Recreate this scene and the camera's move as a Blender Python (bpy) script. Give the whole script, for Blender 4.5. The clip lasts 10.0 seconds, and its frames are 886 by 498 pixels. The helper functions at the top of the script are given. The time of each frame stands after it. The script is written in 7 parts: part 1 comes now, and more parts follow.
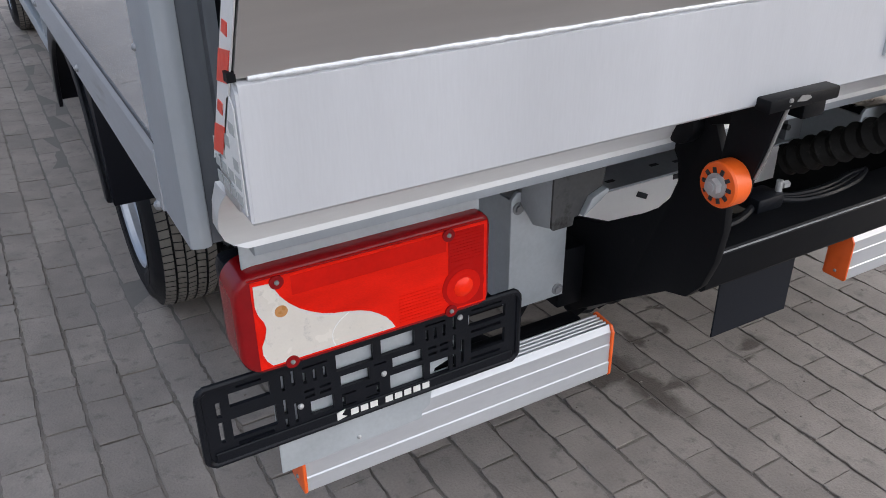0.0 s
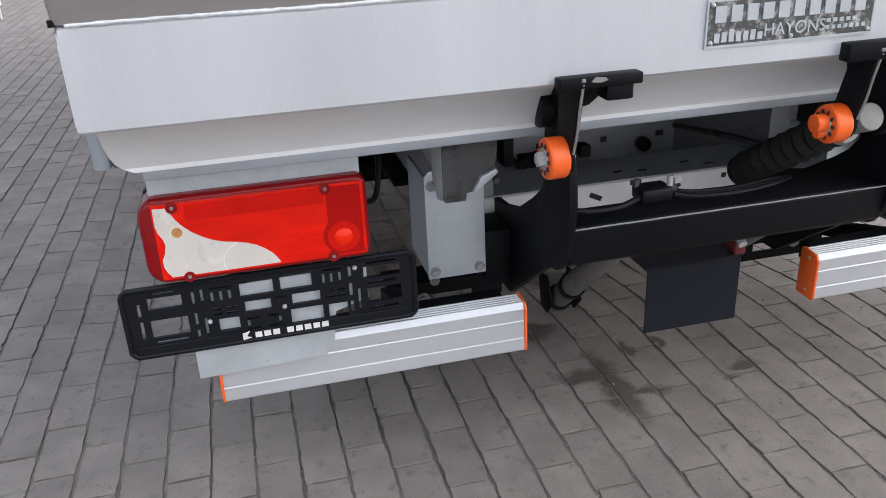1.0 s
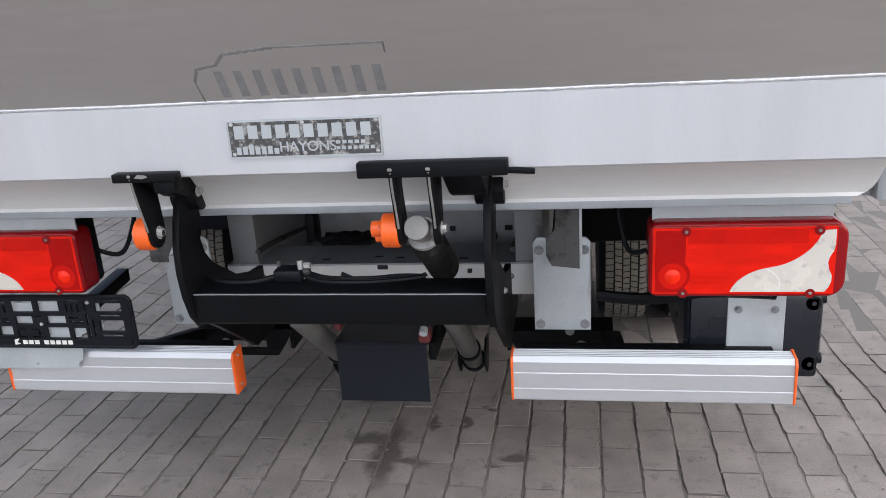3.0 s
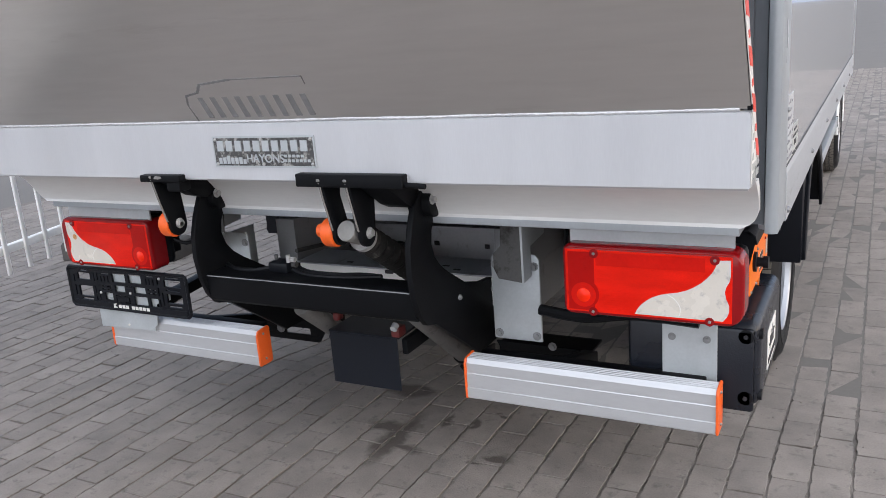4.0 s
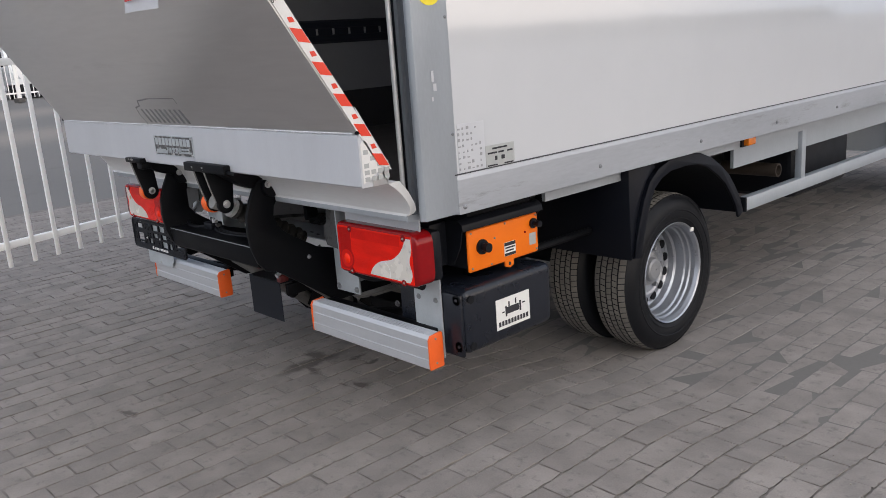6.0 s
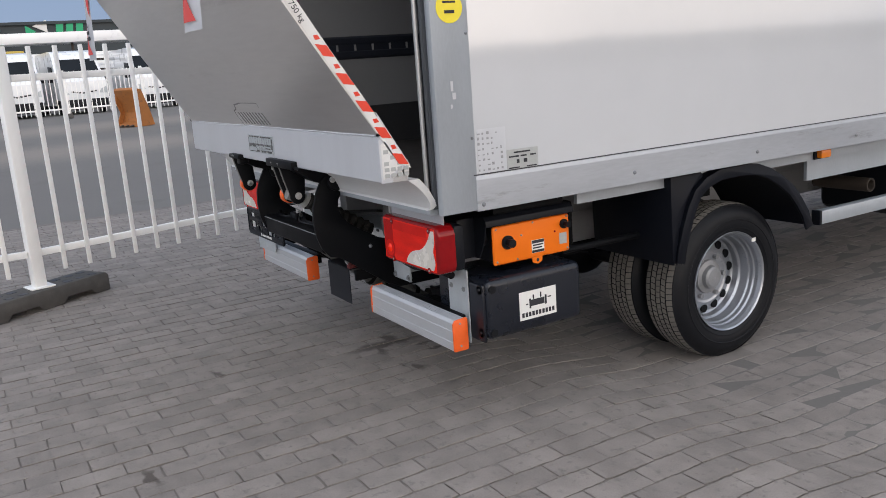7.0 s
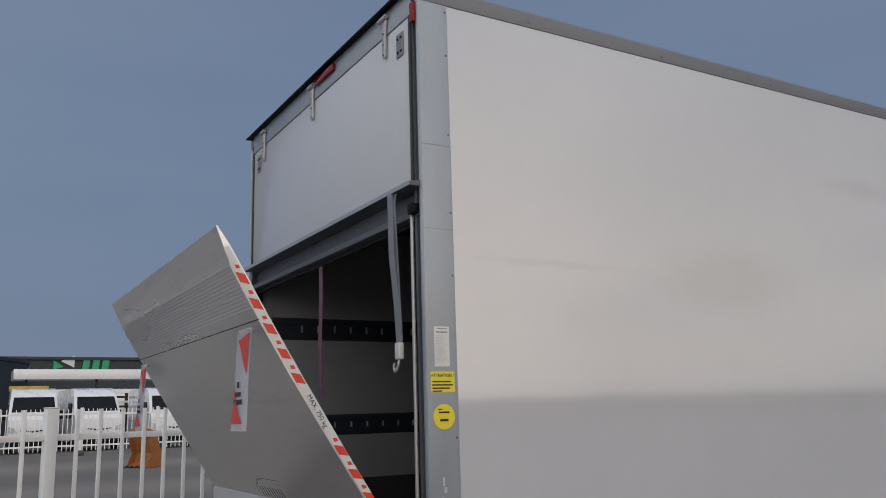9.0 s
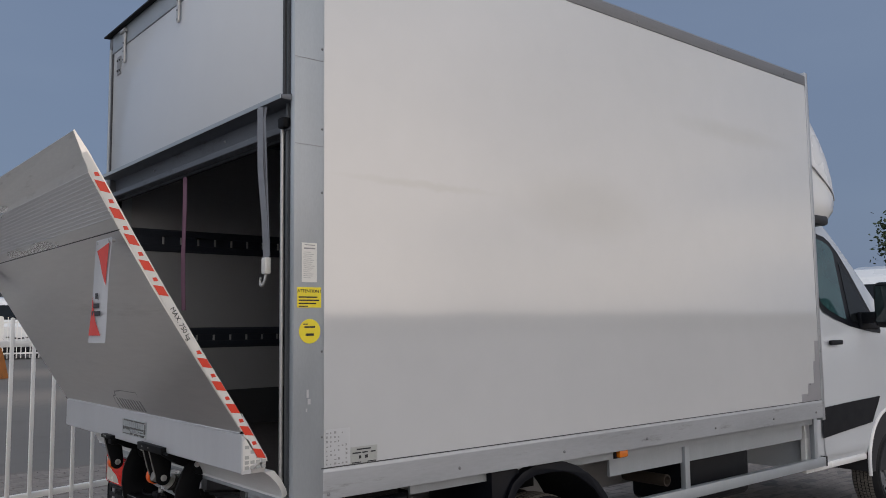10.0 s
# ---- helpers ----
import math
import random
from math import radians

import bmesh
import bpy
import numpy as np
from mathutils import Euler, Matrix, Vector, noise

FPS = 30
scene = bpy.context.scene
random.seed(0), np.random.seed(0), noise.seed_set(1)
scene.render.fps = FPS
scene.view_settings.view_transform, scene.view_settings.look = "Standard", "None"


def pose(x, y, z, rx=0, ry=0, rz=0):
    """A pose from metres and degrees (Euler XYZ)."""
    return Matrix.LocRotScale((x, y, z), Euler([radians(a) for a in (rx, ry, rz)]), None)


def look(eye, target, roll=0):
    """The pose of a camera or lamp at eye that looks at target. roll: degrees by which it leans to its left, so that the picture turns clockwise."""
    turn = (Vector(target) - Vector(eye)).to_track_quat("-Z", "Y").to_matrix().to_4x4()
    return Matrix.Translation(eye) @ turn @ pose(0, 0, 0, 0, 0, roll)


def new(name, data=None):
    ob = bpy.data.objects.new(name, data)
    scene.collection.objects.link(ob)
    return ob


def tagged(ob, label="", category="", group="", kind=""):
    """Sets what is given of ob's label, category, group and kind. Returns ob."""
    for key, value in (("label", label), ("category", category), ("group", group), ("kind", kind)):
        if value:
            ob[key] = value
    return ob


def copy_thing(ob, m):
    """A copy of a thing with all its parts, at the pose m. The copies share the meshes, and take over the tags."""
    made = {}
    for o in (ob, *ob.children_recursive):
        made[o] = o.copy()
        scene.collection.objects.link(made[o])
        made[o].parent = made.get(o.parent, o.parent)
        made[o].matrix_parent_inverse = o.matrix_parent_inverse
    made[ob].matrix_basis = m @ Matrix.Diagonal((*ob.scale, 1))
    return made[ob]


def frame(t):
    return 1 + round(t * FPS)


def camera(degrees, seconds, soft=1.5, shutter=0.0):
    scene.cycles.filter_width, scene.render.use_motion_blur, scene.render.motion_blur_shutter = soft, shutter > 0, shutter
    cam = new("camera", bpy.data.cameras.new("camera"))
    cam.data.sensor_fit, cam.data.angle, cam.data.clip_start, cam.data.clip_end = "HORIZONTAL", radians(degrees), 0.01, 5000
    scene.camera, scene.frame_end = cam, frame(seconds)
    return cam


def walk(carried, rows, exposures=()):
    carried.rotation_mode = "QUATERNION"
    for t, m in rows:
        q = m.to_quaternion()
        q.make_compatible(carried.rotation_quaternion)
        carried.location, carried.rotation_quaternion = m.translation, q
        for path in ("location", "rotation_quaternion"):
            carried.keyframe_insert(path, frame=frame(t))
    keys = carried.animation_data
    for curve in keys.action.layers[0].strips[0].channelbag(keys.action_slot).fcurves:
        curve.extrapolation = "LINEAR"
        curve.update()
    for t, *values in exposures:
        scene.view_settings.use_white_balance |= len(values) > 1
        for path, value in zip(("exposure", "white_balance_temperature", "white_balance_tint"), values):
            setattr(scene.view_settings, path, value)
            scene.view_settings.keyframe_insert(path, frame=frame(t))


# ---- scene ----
cam = camera(56.4, 10.0, soft=0.9)
PATH = [
    (0, (-1.289, -0.887, 1.271), (-0.424, 0.641, 0.314), -0.5),
    (0.5, (-1.114, -1.207, 1.262), (-0.575, 0.512, 0.393), -2.4),
    (1, (-0.882, -1.350, 1.209), (-0.464, 0.426, 0.389), -2.7),
    (1.5, (-0.568, -1.46, 1.249), (-0.43, 0.365, 0.441), -3.3),
    (2, (-0.235, -1.662, 1.282), (-0.413, 0.218, 0.624), -5.1),
    (2.5, (0.099, -1.701, 1.247), (-0.128, 0.177, 0.598), -4.1),
    (3, (0.479, -1.67, 1.264), (0.152, 0.198, 0.629), -3.8),
    (3.2, (0.594, -1.707, 1.239), (0.204, 0.159, 0.636), -3.5),
    (4.3, (1.49, -1.69, 1.229), (0.351, -0.119, 0.745), -5.2),
    (4.5, (1.634, -1.644, 1.25), (0.38, -0.166, 0.758), -5.8),
    (5, (2.049, -1.689, 1.263), (0.713, -0.281, 0.78), -5.2),
    (5.5, (2.445, -1.59, 1.248), (1.038, -0.25, 0.773), -4.5),
    (5.7, (2.587, -1.539, 1.278), (1.17, -0.212, 0.795), -4.3),
    (6.8, (3.179, -1.354, 1.233), (1.559, -0.266, 0.795), -4.1),
    (7, (3.268, -1.285, 1.253), (1.58, -0.304, 0.817), -4.1),
    (7.5, (3.408, -1.197, 1.307), (1.665, -0.287, 0.943), -3.8),
    (8, (3.545, -1.247, 1.367), (1.768, -0.331, 1.319), -3.3),
    (8.5, (3.652, -1.36, 1.408), (1.901, -0.447, 1.726), -2.4),
    (9, (3.775, -1.511, 1.431), (2.086, -0.513, 1.82), -1.6),
    (9.5, (3.821, -1.553, 1.445), (2.188, -0.45, 1.786), -1.3),
    (10, (3.808, -1.541, 1.43), (2.276, -0.269, 1.616), -0.7),
]
walk(cam, [(t, look(eye, target, roll)) for t, eye, target, roll in PATH],
     exposures=[(0.0, 1.04, 6420, 7.5), (0.5, 1.17, 6420, 7.5), (1.0, 1.1, 6420, 7.5), (1.5, 1.19, 6420, 7.5), (2.5, 1.2, 6420, 7.5), (3.0, 1.16, 6420, 7.5), (4.5, 0.92, 6420, 7.5), (5.5, 0.62, 6420, 7.5), (7.0, 0.46, 6330, 7.5), (7.5, 0.44, 6330, 7.5), (8.0, 0.28, 6330, 7.5), (8.5, -0.13, 6420, 7.5), (9.0, -0.38, 6420, 7.5), (9.5, -0.37, 6420, 7.5), (10.0, -0.28, 6420, 7.5)])

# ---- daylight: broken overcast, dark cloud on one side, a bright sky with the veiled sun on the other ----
SUN_AZ, SUN_EL = radians(-20), radians(26)   # azimuth from +x towards +y
world = bpy.data.worlds.new("overcast_sky")
scene.world = world
world.use_nodes = True
wn, wl = world.node_tree.nodes, world.node_tree.links
wn.clear()
sky = wn.new("ShaderNodeTexSky")
sky.sky_type, sky.sun_disc = "NISHITA", False
sky.sun_elevation, sky.sun_rotation = SUN_EL, radians(90) - SUN_AZ
sky.air_density, sky.dust_density, sky.ozone_density = 1.2, 3.0, 1.5
coord = wn.new("ShaderNodeTexCoord")
stretch = wn.new("ShaderNodeMapping")
stretch.inputs["Scale"].default_value = (1.0, 1.0, 4.5)
cloud = wn.new("ShaderNodeTexNoise")
cloud.inputs["Scale"].default_value, cloud.inputs["Detail"].default_value = 1.9, 6.0
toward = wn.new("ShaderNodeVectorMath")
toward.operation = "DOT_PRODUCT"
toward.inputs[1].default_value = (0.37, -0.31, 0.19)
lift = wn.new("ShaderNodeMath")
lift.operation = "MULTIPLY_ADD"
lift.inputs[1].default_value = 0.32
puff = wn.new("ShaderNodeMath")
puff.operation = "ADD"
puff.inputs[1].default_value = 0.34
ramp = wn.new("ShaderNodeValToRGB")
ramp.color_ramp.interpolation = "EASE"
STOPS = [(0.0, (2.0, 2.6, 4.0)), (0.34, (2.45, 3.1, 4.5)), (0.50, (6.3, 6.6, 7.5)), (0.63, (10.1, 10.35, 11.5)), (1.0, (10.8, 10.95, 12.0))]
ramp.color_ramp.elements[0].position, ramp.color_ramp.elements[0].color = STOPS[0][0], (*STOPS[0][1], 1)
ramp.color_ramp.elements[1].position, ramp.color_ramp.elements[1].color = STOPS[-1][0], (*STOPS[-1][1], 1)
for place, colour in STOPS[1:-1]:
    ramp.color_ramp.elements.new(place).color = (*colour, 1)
low = wn.new("ShaderNodeVectorMath")           # warm glow added low in the unseen bright half of the sky, for panel reflections
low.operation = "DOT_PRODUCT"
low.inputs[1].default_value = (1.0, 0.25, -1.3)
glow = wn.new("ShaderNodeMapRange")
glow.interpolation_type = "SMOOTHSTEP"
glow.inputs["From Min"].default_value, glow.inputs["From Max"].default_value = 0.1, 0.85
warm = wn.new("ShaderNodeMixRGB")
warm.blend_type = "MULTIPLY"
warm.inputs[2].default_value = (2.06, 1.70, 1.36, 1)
veil = wn.new("ShaderNodeMixRGB")
veil.inputs[0].default_value = 0.90
back = wn.new("ShaderNodeBackground")
back.inputs["Strength"].default_value = 0.10
out = wn.new("ShaderNodeOutputWorld")
wl.new(coord.outputs["Generated"], stretch.inputs["Vector"])
wl.new(stretch.outputs["Vector"], cloud.inputs["Vector"])
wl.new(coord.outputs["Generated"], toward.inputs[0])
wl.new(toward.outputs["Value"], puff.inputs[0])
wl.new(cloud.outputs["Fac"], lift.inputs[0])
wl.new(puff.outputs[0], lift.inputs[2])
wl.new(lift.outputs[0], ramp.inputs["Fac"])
wl.new(sky.outputs["Color"], veil.inputs[1])
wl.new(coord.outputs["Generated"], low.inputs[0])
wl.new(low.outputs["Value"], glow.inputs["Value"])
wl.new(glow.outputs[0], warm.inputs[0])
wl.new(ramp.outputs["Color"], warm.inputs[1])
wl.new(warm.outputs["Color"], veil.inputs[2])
wl.new(veil.outputs["Color"], back.inputs["Color"])
wl.new(back.outputs["Background"], out.inputs["Surface"])

sun_data = bpy.data.lights.new("sun", "SUN")
sun_data.energy, sun_data.angle, sun_data.color = 0.25, radians(40), (1.0, 0.95, 0.88)
sun = new("sun", sun_data)
sun_dir = Vector((math.cos(SUN_EL) * math.cos(SUN_AZ), math.cos(SUN_EL) * math.sin(SUN_AZ), math.sin(SUN_EL)))
sun.matrix_world = look(sun_dir * 40, (0, 0, 0))

# ---- materials ----
def mat(name, col, rough=0.5, metal=0.0, var=0.12, scale=6.0, bump=0.15, bscale=140.0, coat=0.0, stretch=(1, 1, 1),
        dirt=None, dirt_at=0.62, rvar=0.1, random="", clear=0.0, spec=0.5, world_space=False):
    """A procedural surface: base colour with grain and larger blotches, optional dirt, fine relief."""
    m = bpy.data.materials.new(name)
    m.use_nodes = True
    n, l = m.node_tree.nodes, m.node_tree.links
    b = n["Principled BSDF"]
    tc, mp = n.new("ShaderNodeTexCoord"), n.new("ShaderNodeMapping")
    mp.inputs["Scale"].default_value = stretch
    l.new(n.new("ShaderNodeNewGeometry").outputs["Position"] if world_space else tc.outputs["Object"], mp.inputs["Vector"])
    big, fine = n.new("ShaderNodeTexNoise"), n.new("ShaderNodeTexNoise")
    big.inputs["Scale"].default_value, big.inputs["Detail"].default_value = scale, 6
    fine.inputs["Scale"].default_value, fine.inputs["Detail"].default_value = bscale, 3
    l.new(mp.outputs["Vector"], big.inputs["Vector"])
    l.new(mp.outputs["Vector"], fine.inputs["Vector"])
    mix = n.new("ShaderNodeMixRGB")
    mix.inputs[1].default_value = (*[c * (1 - var) for c in col], 1)
    mix.inputs[2].default_value = (*[min(1, c * (1 + var)) for c in col], 1)
    add = n.new("ShaderNodeMath")
    add.operation = "MULTIPLY_ADD"
    l.new(fine.outputs["Fac"], add.inputs[0])
    add.inputs[1].default_value = 0.5
    half = n.new("ShaderNodeMath")
    half.operation = "MULTIPLY_ADD"
    l.new(big.outputs["Fac"], half.inputs[0])
    half.inputs[1].default_value, half.inputs[2].default_value = 1.1, -0.3
    l.new(half.outputs[0], add.inputs[2])
    l.new(add.outputs[0], mix.inputs[0])
    colour = mix.outputs[0]
    if random:
        src = n.new("ShaderNodeObjectInfo" if random == "object" else "ShaderNodeNewGeometry")
        pick = src.outputs["Random"] if random == "object" else src.outputs["Random Per Island"]
        rr = n.new("ShaderNodeMapRange")
        rr.inputs["To Min"].default_value, rr.inputs["To Max"].default_value = 0.89, 1.09
        l.new(pick, rr.inputs["Value"])
        mul = n.new("ShaderNodeMixRGB")
        mul.blend_type = "MULTIPLY"
        mul.inputs[0].default_value = 1
        l.new(colour, mul.inputs[1])
        l.new(rr.outputs[0], mul.inputs[2])
        colour = mul.outputs[0]
    if dirt:
        dn, dr, dm = n.new("ShaderNodeTexNoise"), n.new("ShaderNodeValToRGB"), n.new("ShaderNodeMixRGB")
        dn.inputs["Scale"].default_value, dn.inputs["Detail"].default_value, dn.inputs["Roughness"].default_value = scale * 2.7, 9, 0.7
        l.new(mp.outputs["Vector"], dn.inputs["Vector"])
        l.new(dn.outputs["Fac"], dr.inputs["Fac"])
        dr.color_ramp.elements[0].position, dr.color_ramp.elements[1].position = dirt_at, dirt_at + 0.14
        l.new(dr.outputs["Color"], dm.inputs[0])
        l.new(colour, dm.inputs[1])
        dm.inputs[2].default_value = (*dirt, 1)
        colour = dm.outputs[0]
    l.new(colour, b.inputs["Base Color"])
    rm = n.new("ShaderNodeMapRange")
    rm.inputs["To Min"].default_value, rm.inputs["To Max"].default_value = max(0.02, rough - rvar), min(1, rough + rvar)
    l.new(big.outputs["Fac"], rm.inputs["Value"])
    l.new(rm.outputs[0], b.inputs["Roughness"])
    b.inputs["Metallic"].default_value = metal
    b.inputs["Specular IOR Level"].default_value = spec
    b.inputs["Coat Weight"].default_value, b.inputs["Coat Roughness"].default_value, b.inputs["Coat IOR"].default_value = coat, 0.06, 2.0 if coat == 1.0 else 1.5
    b.inputs["Transmission Weight"].default_value = clear
    if bump:
        bp = n.new("ShaderNodeBump")
        bp.inputs["Strength"].default_value, bp.inputs["Distance"].default_value = bump, 0.002
        l.new(fine.outputs["Fac"], bp.inputs["Height"])
        l.new(bp.outputs["Normal"], b.inputs["Normal"])
    return m


def blots(m, spots, tint, edge=0.35, wobble=0.06, strength=0.8, wall=False):
    """Adds oil stains to a ground material: soft blots (x, y, half length, half width) with ragged edges."""
    n, l = m.node_tree.nodes, m.node_tree.links
    b = n["Principled BSDF"]
    base = b.inputs["Base Color"].links[0].from_socket
    geo, no = n.new("ShaderNodeNewGeometry"), n.new("ShaderNodeTexNoise")
    no.inputs["Scale"].default_value, no.inputs["Detail"].default_value = 11, 5
    l.new(geo.outputs["Position"], no.inputs["Vector"])
    sub, sc, ad = n.new("ShaderNodeVectorMath"), n.new("ShaderNodeVectorMath"), n.new("ShaderNodeVectorMath")
    sub.operation, sc.operation, ad.operation = "SUBTRACT", "SCALE", "ADD"
    sub.inputs[1].default_value = (0.5, 0.5, 0.5)
    sc.inputs["Scale"].default_value = wobble * 2
    l.new(no.outputs["Color"], sub.inputs[0])
    l.new(sub.outputs[0], sc.inputs[0])
    l.new(geo.outputs["Position"], ad.inputs[0])
    l.new(sc.outputs[0], ad.inputs[1])
    total = None
    for x, y, a, c in spots:
        mp, ln, mr = n.new("ShaderNodeMapping"), n.new("ShaderNodeVectorMath"), n.new("ShaderNodeMapRange")
        mp.vector_type = "TEXTURE"
        mp.inputs["Location"].default_value, mp.inputs["Scale"].default_value = ((0, x, y), (100, a, c)) if wall else ((x, y, 0), (a, c, 1))
        ln.operation = "LENGTH"
        l.new(ad.outputs[0], mp.inputs["Vector"])
        l.new(mp.outputs["Vector"], ln.inputs[0])
        mr.inputs["From Min"].default_value, mr.inputs["From Max"].default_value = 1 - edge, 1 + edge
        mr.inputs["To Min"].default_value, mr.inputs["To Max"].default_value = strength, 0
        l.new(ln.outputs["Value"], mr.inputs["Value"])
        if total is None:
            total = mr.outputs[0]
        else:
            mx = n.new("ShaderNodeMath")
            mx.operation = "MAXIMUM"
            l.new(total, mx.inputs[0])
            l.new(mr.outputs[0], mx.inputs[1])
            total = mx.outputs[0]
    mix = n.new("ShaderNodeMixRGB")
    l.new(total, mix.inputs[0])
    l.new(base, mix.inputs[1])
    mix.inputs[2].default_value = (*tint, 1)
    l.new(mix.outputs[0], b.inputs["Base Color"])


STAINS = [(-0.060, 0.29, 0.036, 0.16), (-0.12, 0.36, 0.065, 0.032), (0.0, 0.25, 0.06, 0.025), (0.046, 0.452, 0.016, 0.035), (0.142, 0.45, 0.016, 0.035), (0.237, 0.225, 0.03, 0.010), (0.30, 0.28, 0.05, 0.02),
          (-0.19, 0.62, 0.10, 0.05), (0.205, 0.547, 0.03, 0.010), (1.25, -0.55, 0.05, 0.02), (0.05, 1.0, 0.12, 0.06), (0.6, -0.9, 0.06, 0.012), (1.05, -1.35, 0.05, 0.015), (-0.2, -0.45, 0.04, 0.015)]
SMUDGES = [(1.67, 2.03, 0.40, 0.14), (0.62, 2.03, 0.32, 0.016), (3.1, 2.6, 0.5, 0.05)]
PAVER = dict(col=(0.222, 0.197, 0.179), rough=0.88, var=0.36, scale=8, bump=1.0, bscale=190, world_space=True, dirt=(0.138, 0.125, 0.114), dirt_at=0.55)
M_PAVER, M_PAVER_FAR = mat("paver_concrete", random="object", **PAVER), mat("paver_concrete_field", random="island", **PAVER)
for m_ in (M_PAVER, M_PAVER_FAR):
    blots(m_, STAINS, (0.050, 0.040, 0.032))
M_SAND = mat("joint_sand", (0.162, 0.143, 0.128), 0.95, var=0.6, scale=14, bump=0.8, bscale=300)
M_YARD = mat("yard_asphalt", (0.140, 0.130, 0.121), 0.9, var=0.16, scale=0.35, bump=0.4, bscale=60, dirt=(0.12, 0.11, 0.10), dirt_at=0.56)
blots(M_YARD, [(-15.5, 0.0, 1.7, 14.0), (-24.0, 3.0, 2.2, 9.0)], (0.27, 0.235, 0.198), 0.6, 0.9, 0.55)
M_PANEL = mat("white_glazed_panel", (0.555, 0.565, 0.58), 0.16, var=0.05, scale=0.8, bump=0.006, bscale=7, coat=1.0, rvar=0.05)
blots(M_PANEL, SMUDGES, (0.46, 0.45, 0.43), 0.5, 0.02, 0.36, True)
M_HATCH = mat("white_hatch_panel", (0.60, 0.61, 0.63), 0.3, var=0.04, scale=0.9, bump=0.006, bscale=7, coat=0.3, rvar=0.05)
# galvanised channel; the shade on its downward face is put into the dark colour
M_LINTEL = mat("shaded_channel", (0.10, 0.108, 0.125), 0.5, 0.3, var=0.2, scale=6, bump=0.05, stretch=(0.3, 1, 1), dirt=(0.05, 0.05, 0.055), dirt_at=0.56)
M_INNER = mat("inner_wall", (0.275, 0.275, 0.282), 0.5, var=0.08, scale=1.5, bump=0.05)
M_GALV = mat("galvanised_profile", (0.37, 0.40, 0.43), 0.42, 0.36, var=0.12, scale=9, bump=0.05, stretch=(1, 1, 0.35))
# darker than the galvanised steel of the post
M_RECESS = mat("dark_steel_channel", (0.10, 0.108, 0.120), 0.5, 0.3, var=0.25, scale=6, bump=0.05, stretch=(1, 1, 0.2))
M_RAIL = mat("aluminium_rail", (0.42, 0.44, 0.47), 0.42, 0.55, var=0.18, scale=7, bump=0.08, stretch=(1, 0.15, 1), dirt=(0.25, 0.25, 0.255), dirt_at=0.58)
M_ZINC = mat("zinc_plate", (0.46, 0.49, 0.51), 0.45, 0.35, var=0.16, scale=14, bump=0.06)
M_PLATE = mat("platform_aluminium", (0.71, 0.705, 0.70), 0.30, 0.96, var=0.12, scale=2.2, bump=0.0, bscale=60, stretch=(0.12, 1, 1), rvar=0.06, dirt=(0.56, 0.55, 0.54), dirt_at=0.60)
M_BAND = mat("anodised_band", (0.55, 0.56, 0.585), 0.38, 0.30, var=0.09, scale=4, bump=0.03, stretch=(2.5, 1, 0.25))
M_LIP = mat("lip_aluminium", (0.68, 0.68, 0.675), 0.45, 0.20, var=0.10, scale=6, bump=0.05, stretch=(0.2, 1, 1), dirt=(0.42, 0.41, 0.39), dirt_at=0.64)
M_TIP = mat("tip_aluminium", (0.70, 0.695, 0.685), 0.30, 0.85, var=0.14, scale=5, bump=0.02, stretch=(0.15, 1, 1), dirt=(0.48, 0.47, 0.45), dirt_at=0.60, rvar=0.10)
M_SEAM = mat("weld_seam", (0.66, 0.67, 0.69), 0.4, 0.4, var=0.2, scale=60, bump=0.6, bscale=120)
M_BUMP = mat("bumper_aluminium", (0.54, 0.55, 0.57), 0.36, 0.45, var=0.10, scale=8, bump=0.08, stretch=(0.25, 1, 1), dirt=(0.45, 0.46, 0.48), dirt_at=0.62)
M_BLACK = mat("black_paint", (0.004, 0.0045, 0.0058), 0.52, var=0.3, scale=8, bump=0.12, dirt=(0.018, 0.0175, 0.017), dirt_at=0.66, spec=0.13)
M_FLAP = mat("flap_paint", (0.010, 0.012, 0.017), 0.45, var=0.15, scale=6, bump=0.05, spec=0.18)
M_PLASTIC = mat("black_plastic", (0.006, 0.007, 0.010), 0.45, var=0.2, scale=10, bump=0.2, bscale=260, spec=0.20)
M_TUB = mat("moulded_tub_plastic", (0.009, 0.011, 0.017), 0.30, var=0.25, scale=9, bump=0.25, bscale=220, spec=0.42, rvar=0.22, dirt=(0.05, 0.05, 0.05), dirt_at=0.68)
M_FENDER = mat("fender_plastic", (0.0045, 0.0055, 0.009), 0.42, var=0.2, scale=5, bump=0.12, bscale=240, spec=0.17)
M_RUBBER = mat("tyre_rubber", (0.006, 0.0066, 0.0085), 0.50, var=0.25, scale=14, bump=0.2, dirt=(0.014, 0.0145, 0.016), dirt_at=0.62, spec=0.20, rvar=0.2)
M_BOOT = mat("dusty_rubber_boot", (0.020, 0.019, 0.018), 0.7, var=0.5, scale=18, bump=0.3, spec=0.15, dirt=(0.075, 0.07, 0.063), dirt_at=0.56)
M_TREAD = mat("tyre_tread", (0.150, 0.138, 0.122), 0.9, var=0.25, scale=20, bump=0.3)
M_RIM = mat("silver_rim", (0.34, 0.355, 0.385), 0.34, 0.7, var=0.16, scale=12, bump=0.05, dirt=(0.17, 0.17, 0.175), dirt_at=0.60)
M_HUB = mat("hub_steel", (0.25, 0.255, 0.265), 0.5, 0.4, var=0.2, scale=30)
M_DUSTY = mat("dusty_grey", (0.23, 0.225, 0.215), 0.65, 0.2, var=0.2, scale=20)
